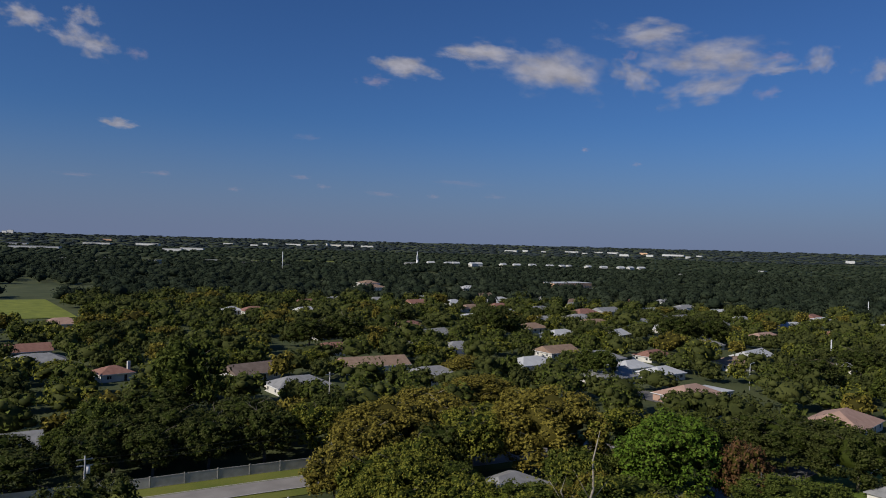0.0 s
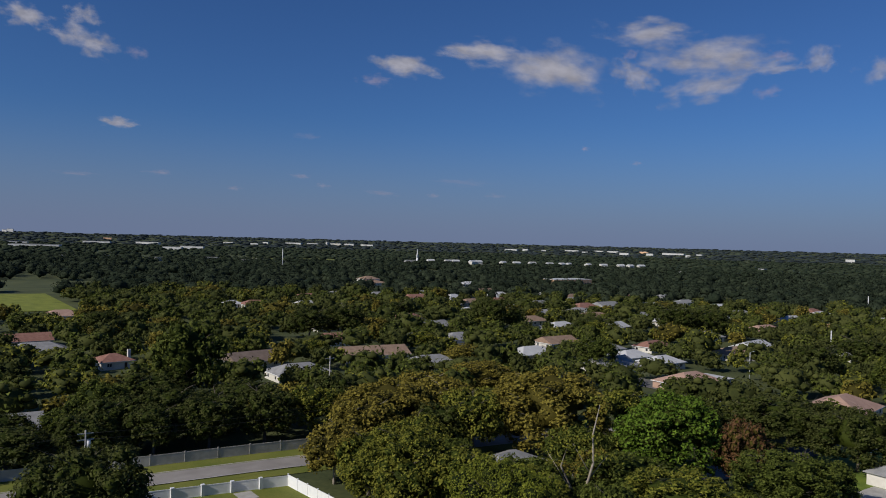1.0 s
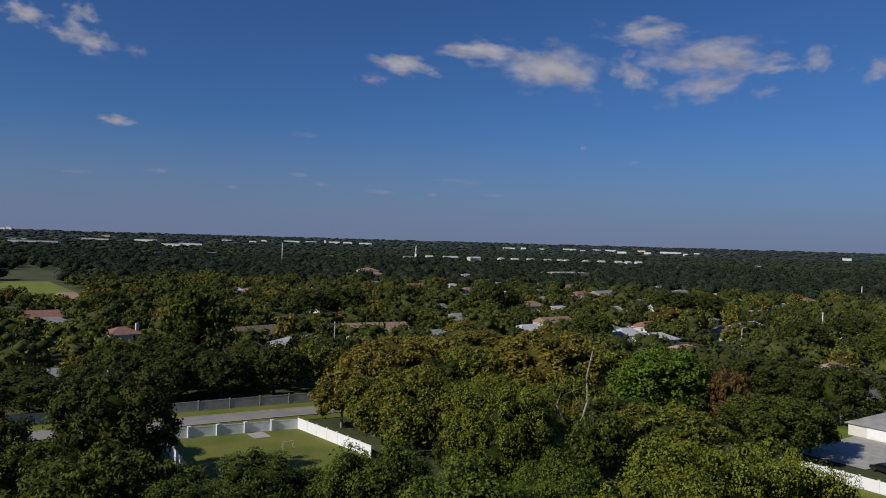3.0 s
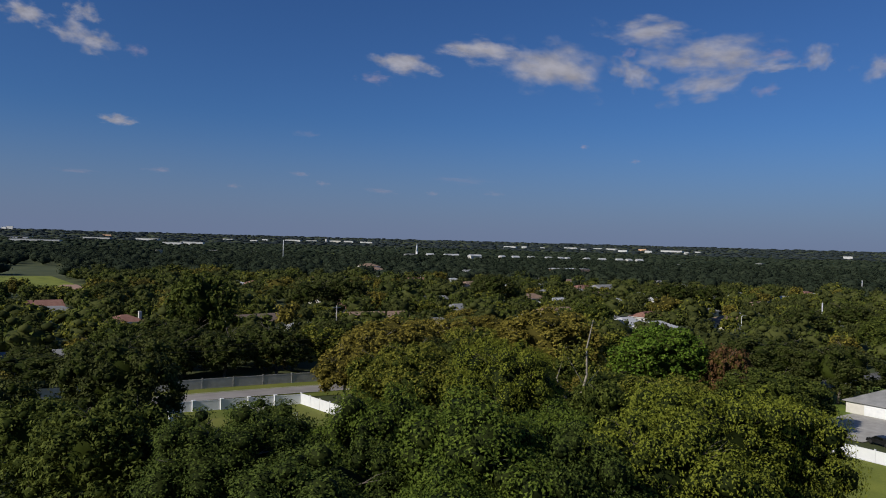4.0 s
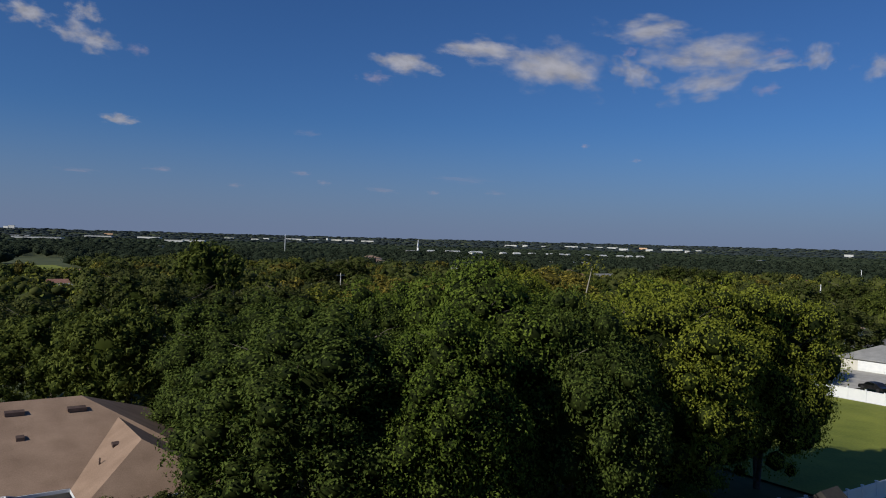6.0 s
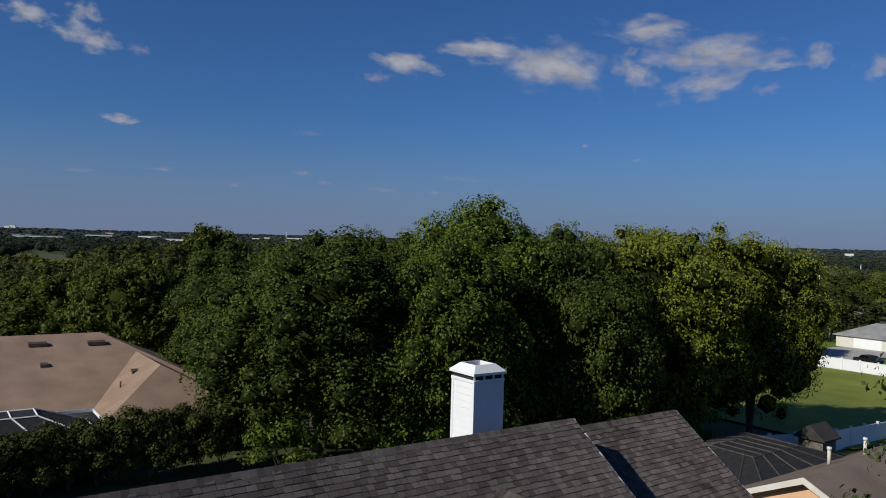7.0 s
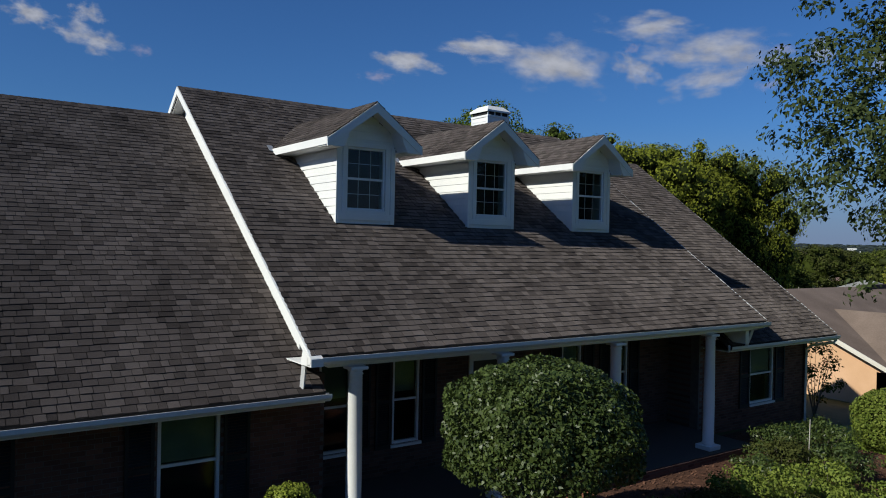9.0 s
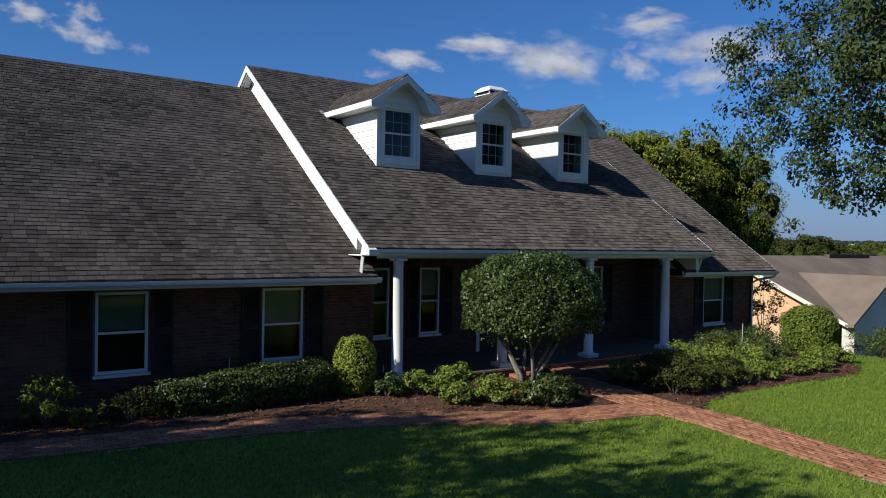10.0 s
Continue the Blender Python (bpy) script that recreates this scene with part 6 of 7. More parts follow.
def pole(x, y, top, label, mat="wood_pole", r=0.17, arms=1, lamp=False, name="utility_pole"):
    z = gz(x, y)
    p = tagged(empty(name, (x, y, z)), label, "pole")
    tube("post", [(0, 0, -0.5), (0, 0, top - z)], [r, r * 0.7], mat, p, 8)
    for i in range(arms):
        box("crossarm", -1.1, 1.1, -0.06, 0.06, top - z - 0.6 - i * 0.9, top - z - 0.45 - i * 0.9, "wood_pole", p)
    if lamp:
        bm = bmesh.new()
        add_tube(bm, [(0, 0, top - z - 0.2), (0.8, 0, top - z + 0.25), (1.9, 0, top - z + 0.3)], [0.06, 0.05, 0.04], 6)
        part("bracket", bm, "alu", p)
        box("lamp_head", 1.8, 2.5, -0.14, 0.14, top - z + 0.2, top - z + 0.34, "alu", p, bevel=0.03)
    return p


pole(20.0, 117.0, 7.0, "wooden utility pole with a crossarm and transformer by the road", arms=2)
tagged(tube("transformer", [(20.45, 117, 4.4), (20.45, 117, 5.4)], [0.28, 0.28], "alu", None, 12), "grey steel transformer on a wooden pole", "transformer")
pole(318.8, 160, 2.8, "tall pale concrete utility pole", "alu", 0.35, 1)
pole(226, 140, 2.0, "street lamp on a pole", "alu", 0.12, 0, True, "street_lamp")
pole(143, 64.0, -0.6, "street lamp on a short pole", "alu", 0.1, 0, True, "street_lamp")
pole(80, 158, 8.0, "wooden utility pole among trees", arms=1)
pole(575, 262, 5.0, "tall pale concrete utility pole", "alu", 0.4, 1)
pole(409, 955, 22.0, "tall pale mast among trees", "alu", 0.7, 0)
for a, b in (((20.0, 117.0, 6.5), (80, 124.5, 6.6)), ((20.0, 117.0, 5.6), (80, 124.5, 5.7)), ((20.0, 117.0, 6.5), (-30, 117, 6.5))):
    pts = [Vector(a).lerp(Vector(b), f) - Vector((0, 0, 1.2 * 4 * f * (1 - f))) for f in (i / 12 for i in range(13))]
    tagged(tube("power_line", pts, [0.02] * 13, "wire", None, 4), "thin dark overhead power line", "cable")
pole(80, 124.5, 7.0, "wooden utility pole behind the road wall", arms=1)

# ---- houses of the neighbourhood ----
HOUSES = [(33, 310, 15, 11, 5, "red_roof", "long dark red-roofed ranch house"), (33, 283, 18, 11, 0, "gray_roof", "long grey-roofed ranch house"), (50.5, 250, 10, 9, 8, "red_roof", "orange-roofed house with a white chimney"),
          (89, 233, 16, 12, 10, "brown_roof", "brown gabled house with a white garage"), (94, 206, 17, 11, 0, "gray_roof", "low pale grey-roofed house"), (168, 434, 16, 11, 0, "red_roof", "low maroon-roofed suburban house"),
          (198, 427, 10, 9, 20, "white_roof", "small white-roofed suburban house"), (156, 440, 11, 9, 0, "white_roof", "small white-roofed suburban house"), (180, 335, 18, 11, 15, "gray_roof", "low grey metal-roofed house"),
          (133, 229, 24, 12, -8, "tan_roof", "long low tan-roofed house"), (139, 201, 19, 13, -5, "gray_roof", "white house with a grey roof and a pool"), (188, 252, 15, 11, 0, "gray_roof", "low grey-roofed house among trees"),
          (204, 295, 17, 11, 10, "gray_roof", "low grey-roofed house among trees"), (455, 594, 18, 12, 0, "white_roof", "low white-roofed suburban house"), (367, 350, 20, 13, 0, "red_roof", "low orange-roofed suburban house"), (394, 355, 20, 12, 5, "gray_roof", "low grey-roofed suburban house"),
          (320, 298, 22, 12, -6, "tan_roof", "low tan-roofed suburban house"), (221, 204, 21, 13, 0, "gray_roof", "low grey-roofed suburban house"), (193, 172, 17, 12, 4, "gray_roof", "low grey flat-roofed house"), (217, 183, 14, 10, 0, "white_roof", "low white-roofed suburban house"),
          (283, 149, 20, 12, -10, "brown_roof", "low brown-roofed pink house"), (298, 143, 9, 7, 0, "white_roof", "small white garden shed house"), (357, 214, 22, 12, 0, "pink_roof", "low faded pink-roofed house"), (197, 95.5, 19, 14, 10, "pink_roof", "low pink hip-roofed house"),
          (394, 296, 20, 12, 0, "gray_roof", "low grey-roofed suburban house"), (264, 268, 18, 11, 3, "white_roof", "low white-roofed suburban house"), (271, 297, 16, 11, 0, "tan_roof", "low tan-roofed suburban house"), (220, 225, 16, 11, 0, "tan_roof", "low tan-roofed suburban house"),
          (188, 206, 17, 11, 0, "white_roof", "low pale-roofed suburban house"), (216, 168, 14, 10, 0, "white_roof", "low pale-roofed carport house"), (574, 260, 22, 12, 0, "brown_roof", "white house with brown roof"), (483, 250, 20, 12, 0, "white_roof", "low white-roofed suburban house"),
          (57, 398, 17, 12, 0, "pink_roof", "low faded pink-roofed house"), (13.5, 168, 14, 11, 0, "gray_roof", "blue-grey house with a pale grey roof"), (84, 97.5, 13, 9, 12, "gray_roof", "low grey-roofed house among trees"),
          (40, 172, 16, 10, 0, "pink_roof", "pink-roofed house behind the wall"), (58, 172, 12, 10, 5, "pink_roof", "pink gabled house behind the wall")]
rng = random.Random(23)
STREET_HOUSES = []
while len(STREET_HOUSES) < 50:
    a, dist = radians(35.5 + rng.gauss(12, 8)), rng.uniform(300, 660)
    x, y = dist * math.sin(a), dist * math.cos(a)
    if all(math.hypot(x - q[0], y - q[1]) > 27 for q in HOUSES + STREET_HOUSES + [(344, 598), (191, 138), (607, 609)]):
        STREET_HOUSES.append((x, y, rng.uniform(13, 20), rng.uniform(9, 12), rng.uniform(-15, 15), rng.choice(("gray_roof", "white_roof", "tan_roof", "gray_roof", "white_roof", "red_roof")), "low suburban house half hidden by trees"))
HOUSES += STREET_HOUSES
for i, (x, y, w, d, turn, roof, label) in enumerate(HOUSES):
    small_house(x, y, w, d, turn, roof, label, "stucco", gable=i % 3 == 0, chimney_at=5.0 if "chimney" in label else None)
small_house(191, 138, 18, 13, 0, "pink_roof", "pink-roofed house with a white flat-roofed wing", "pink_roof")
small_house(203, 139, 9, 10, 0, "white_roof", "white flat-roofed wing of a house", "stucco", flat=True)
garage = small_house(146, 57.5, 12, 11, 90, "gray_roof", "pale stucco garage house with a wide white door", "stucco")
gd = box("garage_door", -2.6, 2.6, 5.5, 5.58, 0.0, 2.15, "white", garage)
for i in range(4):
    box("door_panel", -2.55, 2.55, 5.58, 5.6, 0.05 + i * 0.53, 0.5 + i * 0.53, "white", gd)
tagged(box("pool", 134, 139, 186, 190, gz(136, 188) - 0.2, gz(136, 188) + 0.25, "water"), "bright blue garden pool", "pool")


def parked_car(x, y, turn):
    c = tagged(empty("car", (x, y, gz(x, y) + 0.2), turn), "black parked car behind a white fence", "car")
    sec = [(-2.2, 0.35), (-2.25, 0.8), (-1.6, 0.95), (-0.9, 1.42), (0.6, 1.45), (1.25, 0.98), (2.1, 0.85), (2.25, 0.5), (2.2, 0.3)]
    bm = bmesh.new()
    add_prism(bm, [(a, -0.85, b) for a, b in sec], (0, 1.7, 0))
    part("body", bm, "car_paint", c)
    for s in (-1, 1):
        prism("side_window", [(-0.8, s * 0.86, 1.0), (-0.72, s * 0.86, 1.36), (0.55, s * 0.86, 1.38), (1.05, s * 0.86, 1.0)], (0, s * 0.01, 0), "glass", c)
        for wx in (-1.4, 1.4):
            w = lathe("wheel", [(0.3, 0), (0.33, 0.04), (0.33, 0.18), (0.3, 0.22)], (0, 0, 0), "rubber", c, 16)
            w.matrix_local = pose(wx, s * 0.85 + 0.11, 0.33, 90, 0, 0)


parked_car(119, 47.5, 75)


def church():
    c = tagged(empty("church", (790, 1216, gz(790, 1216)), 5), "pale church with a tall white steeple", "church")
    box("wall", -14, 14, -9, 9, -0.5, 4.5, "stucco", c)
    hip_roof(-14, 14, -9, 9, 4.6, 9.0, 0.5, 0.02, 0.02, "gray_roof", c)
    tube("steeple_tower", [(10, -6, 0), (10, -6, 14)], [2.6, 2.6], "white", c, 4)
    tube("spire", [(10, -6, 14), (10, -6, 31)], [2.6, 0.05], "white", c, 8)


church()
for x, y, w, d, h, roof, label in ((344, 598, 26, 18, 4.5, "tan_roof", "large tan hip-roofed hall"), (348, 610, 17, 14, 7.5, "tan_roof", "upper block of a tan hip-roofed hall")):
    small_house(x, y, w, d, 0, roof, label, "stucco", eave=h, rise=2.6, group="large buildings")
small_house(607, 609, 60, 26, 0, "white_roof", "long flat-roofed tan building", "peach", eave=6, flat=True, group="large buildings")

rng = random.Random(77)
for i in range(16):
    x = 880 + i * 26 + rng.uniform(-8, 8)
    y = 1150 - (i - 8) * 18 + rng.uniform(-20, 20)
    small_house(x, y, 15, 10, rng.uniform(-20, 20), "white_roof", "pale two-storey apartment block", "stucco", eave=6, rise=3, gable=True, group="pale apartment blocks")


# ---- far buildings ----
def far_building(x, y, w, d, h, turn, mat, label):
    b = tagged(empty("far_building", (x, y, gz(x, y)), turn), label, "building", "far commercial buildings")
    box("wall", -w / 2, w / 2, -d / 2, d / 2, -1, h, mat, b)
    box("roof", -w / 2 - 0.5, w / 2 + 0.5, -d / 2 - 0.5, d / 2 + 0.5, h, h + 0.8, "gray_roof", b)
    return b


def ahead(px_angle, dist):
    """A place at that bearing in degrees, from the line the camera looks along, and that distance."""
    a = radians(35.5 + px_angle)
    return dist * math.sin(a), dist * math.cos(a)


FAR = [(-29.0, 2220, 146, 9.7), (-30.07, 2620, 70, 8.7), (-25.18, 2880, 110, 9.9), (-24.54, 3580, 42, 12.2), (-27.0, 1360, 35, 7.8), (-24.79, 1420, 18, 6.9), (-21.85, 2980, 108, 8.9), (-20.2, 2220, 65, 10.8), (-18.83, 2360, 84, 11.1), (-21.33, 1340, 18, 7.2), (-17.47, 1400, 27, 7.7), (-16.25, 3360, 64, 9.3), (-14.41, 3260, 41, 9.1), (-13.58, 3540, 39, 9.5), (-11.49, 3580, 101, 9.5), (-10.09, 3580, 61, 9.5), (-8.98, 3580, 11, 18.3), (-8.34, 3580, 67, 11.7), (-7.3, 3580, 55, 11.6), (-5.91, 3580, 77, 9.4), (-14.17, 1360, 30, 7.6), (-15.12, 1300, 12, 7.1), (-11.96, 1240, 10, 6.6), (-7.74, 1360, 8, 6.7), (5.25, 3360, 78, 11.2), (6.34, 3440, 37, 11.4), (7.72, 3420, 26, 9.2), (9.87, 3480, 76, 11.5), (10.85, 3320, 31, 9.1), (11.9, 3580, 50, 9.5), (12.95, 3580, 68, 9.5), (15.22, 3580, 57, 11.8), (13.78, 3220, 51, 11.1), (15.63, 3240, 36, 11.2), (17.32, 3380, 114, 12.6), (18.36, 3140, 30, 11.1), (19.15, 3420, 39, 9.4), (17.88, 1320, 21, 7.6), (28.89, 3140, 38, 13.8), (-30.81, 4680, 33, 18.4), (-30.48, 4680, 42, 25.0), (23.44, 1740, 15, 7.3), (18.71, 740, 5, 6.4)]
for i, (a, dist, w, h) in enumerate(FAR):
    x, y = ahead(a, dist)
    far_building(x, y, w * 0.85, w * 0.16 if w > 20 else w, h * 0.8, -65.5 - a + rng.uniform(-14, 14), ("white_roof", "stucco", "white_roof", "peach")[i % 4 if i % 7 == 3 else 0], "long pale commercial building far off" if h < 18 else "tall pale building on the horizon")

# ---- filler trees between the houses ----
placed = [(x, y, r * 0.8) for _, x, y, _, r in KNOWN] + [(x, y, 5.0 * w) for _, x, y, _, w, _ in GROVE]
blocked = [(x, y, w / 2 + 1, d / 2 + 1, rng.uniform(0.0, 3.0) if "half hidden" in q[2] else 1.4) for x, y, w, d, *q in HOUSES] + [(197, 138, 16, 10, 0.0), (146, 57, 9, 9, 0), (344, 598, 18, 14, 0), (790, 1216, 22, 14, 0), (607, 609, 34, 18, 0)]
AREAS = [(20, 52, 70, 132), (-40, 140, 110, 133), (50, 112, 12, 60), (100, 215, 40, 86), (-25, 14, -60, 60), (-60, 60, -60, 40), (14, 40, 40, 56), (26, 76, 442, 580), (20, 72, 405, 442), (178, 194, 100, 250), (128, 142, 176, 196), (555, 645, 545, 596), (330, 560, 1330, 1470), (520, 760, 1420, 1500)]


def free_place(x, y, r, h):
    if any(a < x < b and c < y < d for a, b, c, d in AREAS):
        return False
    if any((x - a) ** 2 + (y - b) ** 2 < (0.72 * (r + c)) ** 2 for a, b, c in placed):
        return False
    for a, b, w, d, slack in blocked:
        if abs(x - a) < w + r * 0.6 and abs(y - b) < d + r * 0.6:
            return False
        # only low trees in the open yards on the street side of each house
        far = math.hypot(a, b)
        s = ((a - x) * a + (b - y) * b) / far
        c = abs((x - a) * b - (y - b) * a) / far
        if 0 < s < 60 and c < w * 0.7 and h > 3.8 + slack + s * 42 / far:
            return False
    return True


rng = random.Random(11)
count = 0
crowns = {"leaf_dark": [], "leaf_garden": [], "leaf_olive": [], "leaf_yellow": []}
SHAPES = []
for i in range(6):
    c, r = lobe_places(400 + i, 6.0, 5.0, 26, 1.55, -0.6, 0.7)
    SHAPES.append((*lump_points(np.vstack((c[::2], ((0, 0, 0),))), np.append(r[::2] * 0.72, 4.2), 500 + i, 1, 0.85, 1.1), lobe_leaves(c, r, 400 + i, 300)))
for tries in range(14000):
    a, dist = radians(35.5 + rng.uniform(-36, 36)), math.sqrt(rng.uniform(70 ** 2, 570 ** 2))
    x, y = dist * math.sin(a), dist * math.cos(a)
    r = rng.uniform(3.6, 6.0) if rng.random() < 0.5 else rng.uniform(6.0, 9.5)
    h = rng.uniform(6.5, 12.0) * (0.62 + r / 17)
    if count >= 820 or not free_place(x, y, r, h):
        continue
    placed.append((x, y, r))
    count += 1
    z = gz(x, y)
    if dist < 165:
        set_tree(rng.choice(("dark", "dark", "green", "olive", "green", "dark", "yellow")), x, y, z + h, r, rng.uniform(0, 360))
        continue
    t = rng.uniform(0, 2 * math.pi)
    spin = np.array(((math.cos(t), math.sin(t), 0), (-math.sin(t), math.cos(t), 0), (0, 0, 1)))
    grow, lift = np.array((r / 6, r / 6, h / 10.5)), np.array((x, y, z + h * 0.52))
    co, faces, sp = SHAPES[rng.randrange(6)]
    sp = np.hstack((sp[:, :3] @ spin * grow + lift, sp[:, 3:] @ spin))
    crowns[rng.choice(("leaf_dark",) * 5 + ("leaf_garden",) * 5 + ("leaf_olive",) * 2 + ("leaf_yellow",))].append((co @ spin * grow + lift, faces, sp))
for leaf, sets in crowns.items():
    start = np.cumsum([0] + [len(q[0]) for q in sets])
    # cores mostly darker than their sprays: shade in the gaps, by colour
    tagged(new("suburban_trees", facet_mesh("suburban_trees", np.vstack([q[0] for q in sets]), np.vstack([q[1] + k for q, k in zip(sets, start)]), "leaf_ochre_shade" if leaf == "leaf_yellow" else "leaf_dark")), "rounded green trees between far houses", "trees", kind="stuff")
    tagged(new("suburban_leaves", leaf_mesh("suburban_leaves", np.vstack([q[2] for q in sets]), leaf, 0.52, 7, 0.7, 3)), "outer leaf sprays of rounded green trees", "trees", kind="stuff")


# ---- far woods ----
def wood_places(d0, d1, count, rng):
    """Places of far trees, in drifts with gaps between."""
    a = np.radians(35.5 + rng.uniform(-37, 37, count))
    dist = np.sqrt(rng.uniform(d0 ** 2, d1 ** 2, count))
    out = []
    for x, y in zip(dist * np.sin(a), dist * np.cos(a)):
        if any(p < x < q and r < y < u for p, q, r, u in AREAS):
            continue
        if any(abs(x - b[0]) < b[2] + 5 and abs(y - b[1]) < b[3] + 5 for b in blocked):
            continue
        if noise.noise((x * 0.008, y * 0.005, 3)) + 0.5 * noise.noise((x * 0.03, y * 0.02, 8)) > -0.3:
            out.append((x, y, gz(x, y)))
    return np.array(out)


def far_woods(name, d0, d1, count, r0, r1, h0, h1, sprays, size, seed, leaf, core):
    """Far trees, joined: each a rugged core under sprays of leaves."""
    rng = np.random.default_rng(seed)
    at = wood_places(d0, d1, count, rng)
    n = len(at)
    rad = r0 + (r1 - r0) * rng.random(n) ** 1.6
    half = (h0 + (h1 - h0) * rng.random(n)) * (0.6 + 0.4 * rad / r1) * 0.5
    mid = at + np.stack((np.zeros(n), np.zeros(n), half), axis=1)
    grow = np.stack((rad, rad, half), axis=1)
    bv, bf = ball_points(1)
    m = len(bv)
    co = mid[:, None, :] + bv[None] * grow[:, None, :] * rng.uniform(0.62, 0.98, (n, m))[:, :, None]
    faces = (bf[None] + (np.arange(n) * m)[:, None, None]).reshape(-1, 3)
    me = facet_mesh(name, co.reshape(-1, 3), faces, core)
    me.polygons.foreach_set("use_smooth", [True] * len(me.polygons))
    tagged(new(name, me), "unbroken dark green woods of a distant suburb", "woods", kind="stuff")
    if sprays:
        d = rng.normal(size=(n, sprays, 3))
        d /= np.linalg.norm(d, axis=2)[:, :, None]
        d[:, :, 2] = np.where(d[:, :, 2] < -0.25, -d[:, :, 2], d[:, :, 2])
        ph = rng.uniform(0, 6.28, (n, 1, 3))
        lump = 0.92 + 0.2 * np.sin(d[:, :, 0] * 4 + ph[:, :, 0]) * np.sin(d[:, :, 1] * 4 + ph[:, :, 1]) + 0.1 * np.sin(d[:, :, 2] * 5 + ph[:, :, 2])
        pos = mid[:, None, :] + d * grow[:, None, :] * lump[:, :, None]
        sp = np.concatenate((pos, d), axis=2).reshape(-1, 6)
        tagged(new(name + "_leaves", leaf_mesh(name, sp, leaf, size, seed, 0.8, 3)), "outer leaf sprays of distant woods", "woods", kind="stuff")


far_woods("near_woods", 550, 900, 2600, 3.6, 8.5, 7, 13, 80, 0.8, 31, "far_leaf", "far_leaf")
far_woods("far_woods", 900, 1500, 5200, 4.0, 9.5, 6, 12, 32, 1.25, 34, "far_leaf", "far_leaf")
far_woods("distant_woods", 1500, 2700, 8500, 5.0, 13.0, 5, 9, 0, 0, 32, "far_leaf", "far_leaf")
far_woods("horizon_woods", 2700, 4880, 6000, 9.0, 26.0, 5, 9, 0, 0, 33, "horizon_haze_leaf", "horizon_haze_leaf")


# ---- clouds ----
def cloud_material(seed, soft, light):
    m = bpy.data.materials.new("cloud")
    m.use_nodes = True
    t = m.node_tree
    t.nodes.remove(t.nodes["Principled BSDF"])
    co = t.nodes.new("ShaderNodeTexCoord")
    mp = t.nodes.new("ShaderNodeMapping")
    mp.inputs["Location"].default_value = (seed * 3.7, seed * 1.3, seed * 0.7)
    mp.inputs["Scale"].default_value = (1.3, 0.95, 1)
    n1 = t.nodes.new("ShaderNodeTexNoise")
    n1.inputs["Scale"].default_value, n1.inputs["Detail"].default_value, n1.inputs["Roughness"].default_value = 1.9, 7, 0.5
    t.links.new(co.outputs["Object"], mp.inputs["Vector"])
    t.links.new(mp.outputs["Vector"], n1.inputs["Vector"])
    ln = t.nodes.new("ShaderNodeVectorMath")
    ln.operation = "LENGTH"
    t.links.new(co.outputs["Object"], ln.inputs[0])
    body = t.nodes.new("ShaderNodeMath")
    body.operation = "MULTIPLY_ADD"
    t.links.new(n1.outputs["Fac"], body.inputs[0])
    body.inputs[1].default_value = 1.6
    body.inputs[2].default_value = 0.0
    sub = t.nodes.new("ShaderNodeMath")
    sub.operation = "SUBTRACT"
    t.links.new(body.outputs[0], sub.inputs[0])
    t.links.new(ln.outputs["Value"], sub.inputs[1])
    ramp = t.nodes.new("ShaderNodeMapRange")
    ramp.interpolation_type = "SMOOTHSTEP"
    ramp.inputs["From Min"].default_value, ramp.inputs["From Max"].default_value = 0.0, soft
    ramp.inputs["To Max"].default_value = light[3]
    t.links.new(sub.outputs[0], ramp.inputs["Value"])
    # the cloud's sunlit brightness is a glow, paler and greyer by noise
    em, tr, mx = t.nodes.new("ShaderNodeEmission"), t.nodes.new("ShaderNodeBsdfTransparent"), t.nodes.new("ShaderNodeMixShader")
    shade = t.nodes.new("ShaderNodeMix")
    shade.data_type = "RGBA"
    shade.inputs["A"].default_value = (*[c * 0.86 for c in light[:3]], 1)
    shade.inputs["B"].default_value = (*[c * 1.16 for c in light[:3]], 1)
    n2 = t.nodes.new("ShaderNodeTexNoise")
    n2.inputs["Scale"].default_value, n2.inputs["Detail"].default_value = 2.6, 5
    t.links.new(mp.outputs["Vector"], n2.inputs["Vector"])
    spread = t.nodes.new("ShaderNodeMapRange")
    spread.inputs["From Min"].default_value, spread.inputs["From Max"].default_value = 0.35, 0.65
    t.links.new(n2.outputs["Fac"], spread.inputs["Value"])
    t.links.new(spread.outputs["Result"], shade.inputs["Factor"])
    t.links.new(shade.outputs["Result"], em.inputs["Color"])
    t.links.new(ramp.outputs["Result"], mx.inputs["Fac"])
    t.links.new(tr.outputs["BSDF"], mx.inputs[1])
    t.links.new(em.outputs["Emission"], mx.inputs[2])
    t.links.new(mx.outputs["Shader"], t.nodes["Material Output"].inputs["Surface"])
    return m


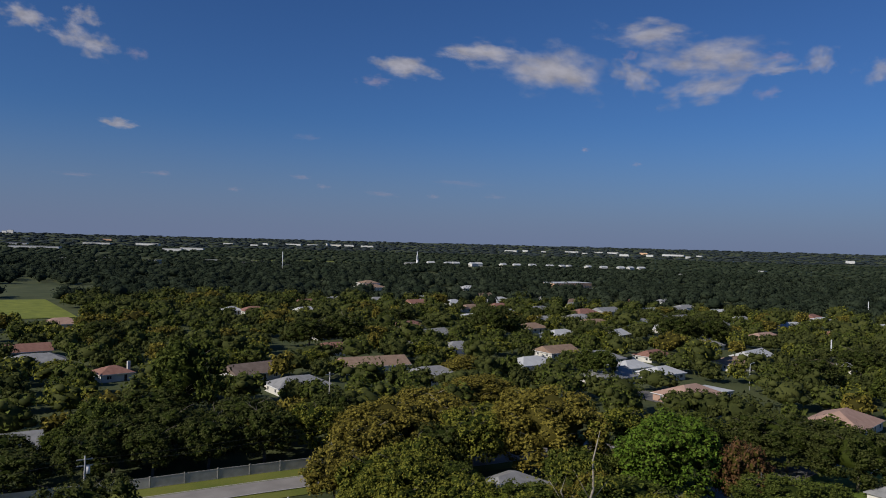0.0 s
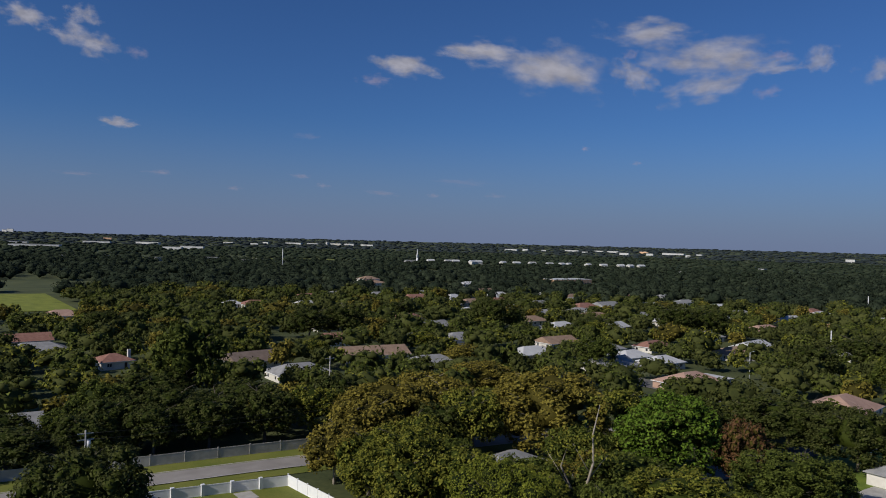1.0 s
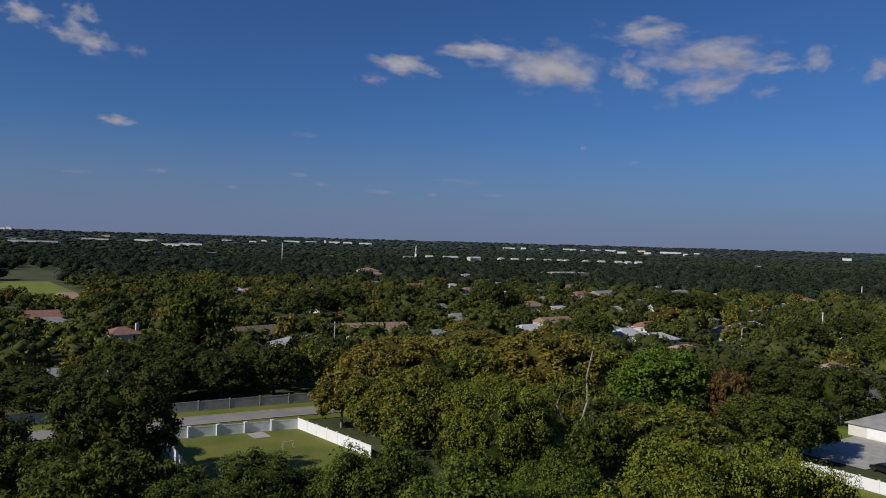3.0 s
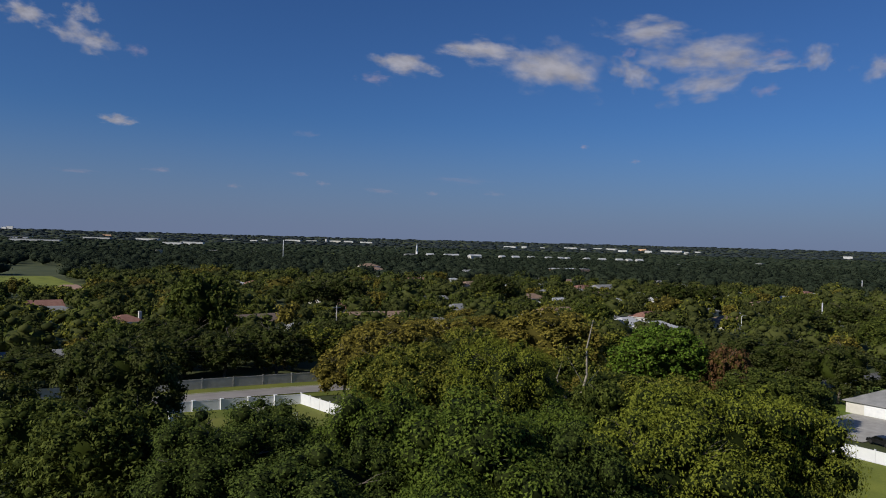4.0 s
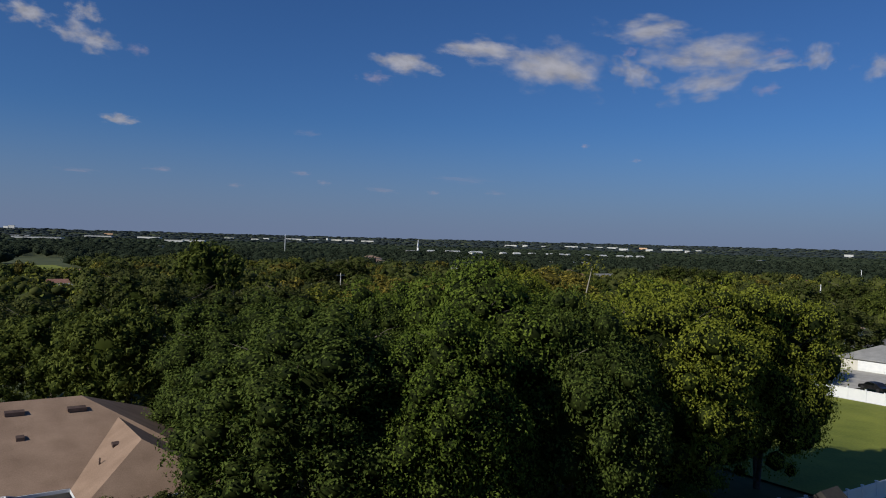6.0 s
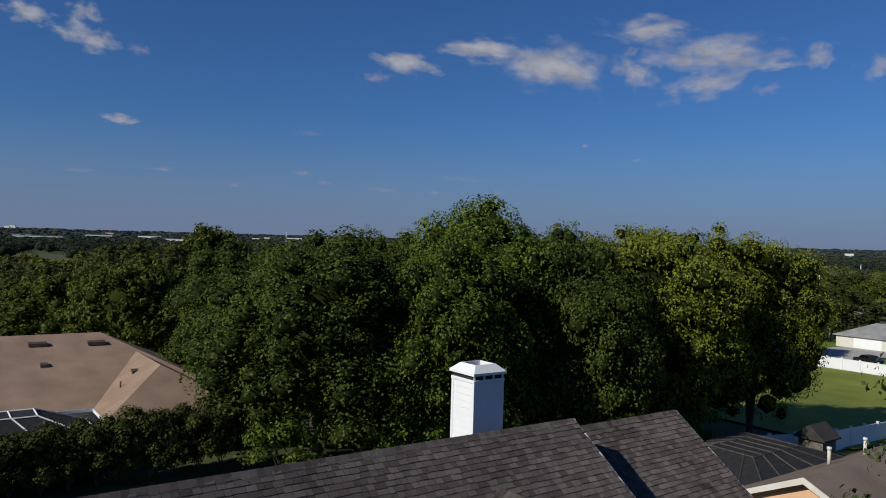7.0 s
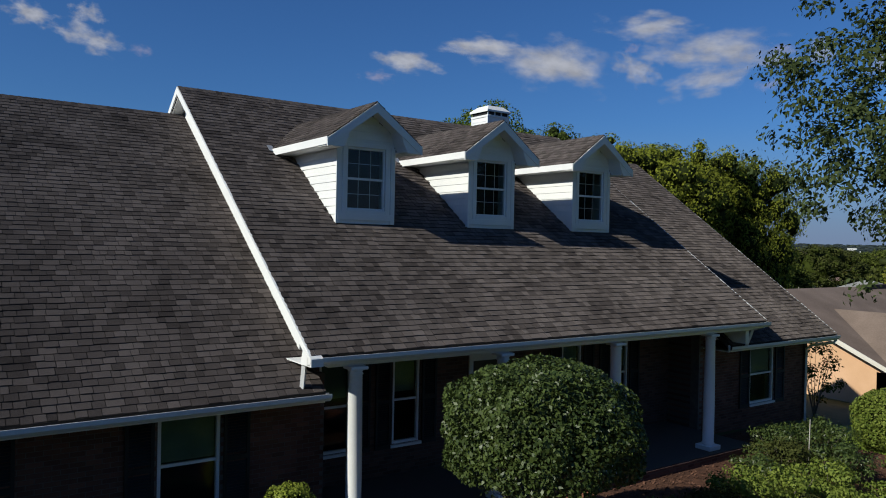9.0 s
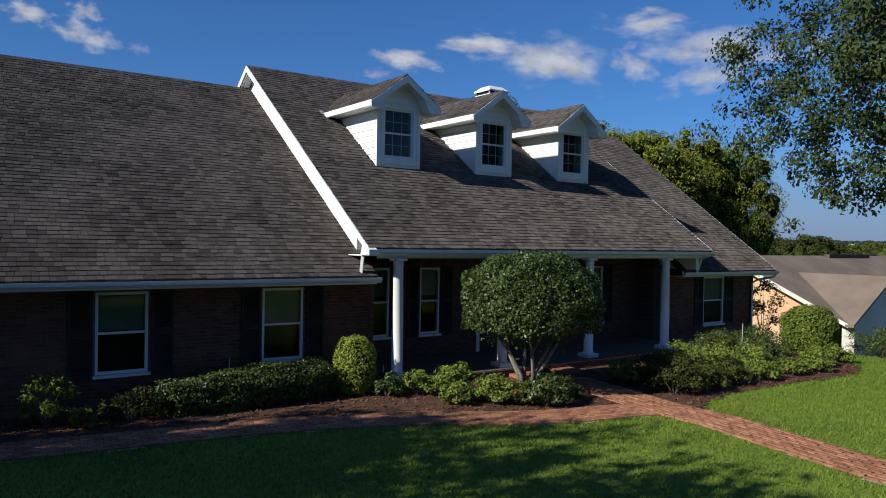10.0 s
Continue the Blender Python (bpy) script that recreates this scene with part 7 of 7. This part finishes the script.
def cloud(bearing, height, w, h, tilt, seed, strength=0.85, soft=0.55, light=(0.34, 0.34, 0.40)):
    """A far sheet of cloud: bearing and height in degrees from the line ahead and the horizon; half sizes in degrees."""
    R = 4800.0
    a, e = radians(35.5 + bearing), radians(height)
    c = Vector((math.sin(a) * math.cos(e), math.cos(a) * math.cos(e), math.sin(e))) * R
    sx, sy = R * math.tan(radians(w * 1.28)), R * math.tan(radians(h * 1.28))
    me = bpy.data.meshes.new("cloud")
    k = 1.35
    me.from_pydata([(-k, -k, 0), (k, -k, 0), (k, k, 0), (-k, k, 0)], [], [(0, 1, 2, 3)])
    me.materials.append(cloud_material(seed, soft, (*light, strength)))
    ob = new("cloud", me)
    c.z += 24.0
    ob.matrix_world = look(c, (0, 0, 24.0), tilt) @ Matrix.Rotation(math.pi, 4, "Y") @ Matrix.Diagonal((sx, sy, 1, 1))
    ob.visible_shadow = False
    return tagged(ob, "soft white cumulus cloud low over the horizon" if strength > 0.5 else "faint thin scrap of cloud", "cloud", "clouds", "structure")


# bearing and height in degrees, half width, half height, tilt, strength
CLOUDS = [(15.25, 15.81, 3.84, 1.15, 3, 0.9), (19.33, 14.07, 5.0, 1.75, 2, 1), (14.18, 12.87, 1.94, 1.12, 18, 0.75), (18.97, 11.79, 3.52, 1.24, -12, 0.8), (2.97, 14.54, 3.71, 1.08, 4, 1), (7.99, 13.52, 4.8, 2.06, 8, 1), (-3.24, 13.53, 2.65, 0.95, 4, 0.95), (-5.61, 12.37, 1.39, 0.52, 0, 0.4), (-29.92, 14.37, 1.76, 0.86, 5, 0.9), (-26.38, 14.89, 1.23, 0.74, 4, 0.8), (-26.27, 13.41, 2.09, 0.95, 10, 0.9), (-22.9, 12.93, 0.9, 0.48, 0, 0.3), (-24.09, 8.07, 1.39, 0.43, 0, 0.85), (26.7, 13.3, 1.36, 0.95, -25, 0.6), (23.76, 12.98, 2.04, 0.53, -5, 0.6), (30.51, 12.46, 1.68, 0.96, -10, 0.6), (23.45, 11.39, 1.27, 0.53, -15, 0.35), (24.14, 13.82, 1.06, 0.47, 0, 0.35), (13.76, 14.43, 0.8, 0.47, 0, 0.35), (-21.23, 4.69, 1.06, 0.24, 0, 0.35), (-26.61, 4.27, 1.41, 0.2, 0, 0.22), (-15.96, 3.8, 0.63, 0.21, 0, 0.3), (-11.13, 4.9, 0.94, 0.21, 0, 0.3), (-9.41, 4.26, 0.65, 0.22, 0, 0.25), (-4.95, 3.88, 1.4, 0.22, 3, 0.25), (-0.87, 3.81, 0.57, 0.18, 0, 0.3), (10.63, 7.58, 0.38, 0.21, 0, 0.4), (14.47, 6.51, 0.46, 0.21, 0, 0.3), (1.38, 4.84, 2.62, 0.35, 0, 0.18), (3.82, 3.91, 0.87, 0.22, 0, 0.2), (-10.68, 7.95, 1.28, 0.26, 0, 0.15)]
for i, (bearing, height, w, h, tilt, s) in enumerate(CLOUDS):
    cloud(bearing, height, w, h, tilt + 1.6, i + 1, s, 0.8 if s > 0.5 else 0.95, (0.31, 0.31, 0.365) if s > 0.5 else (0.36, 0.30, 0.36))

# ---- shingles ----
for r, roof, x0, x1, seed, pick in ((MN, roof_main, -8.26, 3.84, 1, 300), (LW, roof_left, -21.0, -7.87, 2, 0), (RW, roof_right, 3.36, 8.47, 3, 0)):
    up, ln = slope(r)
    def hidden(u, v, x0=x0, r=r, up=up):
        if r is not MN:
            return False
        x, y = x0 + u, r["ye"] + up.y * v
        return any(abs(x - c) < 0.62 and y > -2.9 and main_z(y) < 6.7 for c in DORMERS)
    tabs = shingles((x0, r["ye"] - 0.03, r["ze"] - 0.02), (1, 0, 0), up, ln, lambda v, w=x1 - x0: (0, w), seed, hidden)
    lay_shingles(tabs, roof, pick)
    caps = []
    x = x0
    while x < x1 - 0.1:
        for s in (-1, 1):
            p0, p1 = Vector((x, r["yr"], r["zr"] + 0.025)), Vector((x, r["yr"] + s * 0.15, r["zr"] + 0.018 - 0.15 * K))
            q0, q1 = p0 + Vector((0.17, 0, -0.01)), p1 + Vector((0.17, 0, -0.01))
            caps.append((p0, p1, q1, q0, p0 - Vector((0, 0, 0.03)), p1 - Vector((0, 0, 0.03))))
        x += 0.145
    lay_shingles(caps, roof)
    back = Vector((0, up.y, -up.z))
    tabs = shingles((x0, r["yr"] + ln * up.y, r["zr"] - ln * up.z - 0.02), (1, 0, 0), (0, -up.y, up.z), ln, lambda v, w=x1 - x0: (0, w), seed + 10, course=0.28)
    lay_shingles(tabs, roof)

# ---- bricks of the front walls ----
def lay_bricks(wall, x0, x1, y, z0, z1, holes, seed, near=None):
    """Running bond, each brick 8 mm proud of the mortar; those between the two near bounds are pieces of their own."""
    rng = random.Random(seed)
    verts, faces = [], []
    shape = [(0, 1, 2, 3), (0, 4, 5, 1), (1, 5, 6, 2), (2, 6, 7, 3), (3, 7, 4, 0)]
    shared = {}
    row, z = 0, z0
    while z + 0.06 < z1:
        x = x0 + (0.105 if row % 2 else 0.0)
        while x < x1 - 0.05:
            a, b = x, min(x + 0.198, x1)
            x += 0.21
            if any(b > ha - 0.005 and a < hb + 0.005 and z + 0.062 > ha2 and z < hb2 for ha, hb, ha2, hb2 in holes):
                continue
            out = 0.008 + rng.uniform(-0.002, 0.0)
            if near and near[0] < a < near[1] and z > near[2] and b - a > 0.19:
                if row % 2 not in shared:
                    me = bpy.data.meshes.new("brick")
                    me.from_pydata([(0, -0.008, 0), (0.198, -0.008, 0), (0.198, -0.008, 0.062), (0, -0.008, 0.062), (0, 0, 0), (0.198, 0, 0), (0.198, 0, 0.062), (0, 0, 0.062)], [], shape)
                    me.materials.append(M["brick_piece"])
                    shared[row % 2] = me
                ob = new("brick", shared[row % 2])
                ob.parent = wall
                ob.location = (a, y + rng.uniform(0, 0.002), z)
                continue
            k = len(verts)
            verts += [(a, y - out, z), (b, y - out, z), (b, y - out, z + 0.062), (a, y - out, z + 0.062), (a, y, z), (b, y, z), (b, y, z + 0.062), (a, y, z + 0.062)]
            faces += [tuple(k + i for i in f) for f in shape]
        row += 1
        z += 0.073
    tagged(solid("bricks", verts, faces, "brick_rest", wall), "brown bricks in running bond", kind="stuff")


lay_bricks(wall_l, -20.58, -7.51, -4.672, -0.28, 2.56, WL, 5, (-12.0, -10.6, 0.55))
lay_bricks(wall_r, 3.2, 8.09, -4.342, -1.18, 2.56, WR, 6)
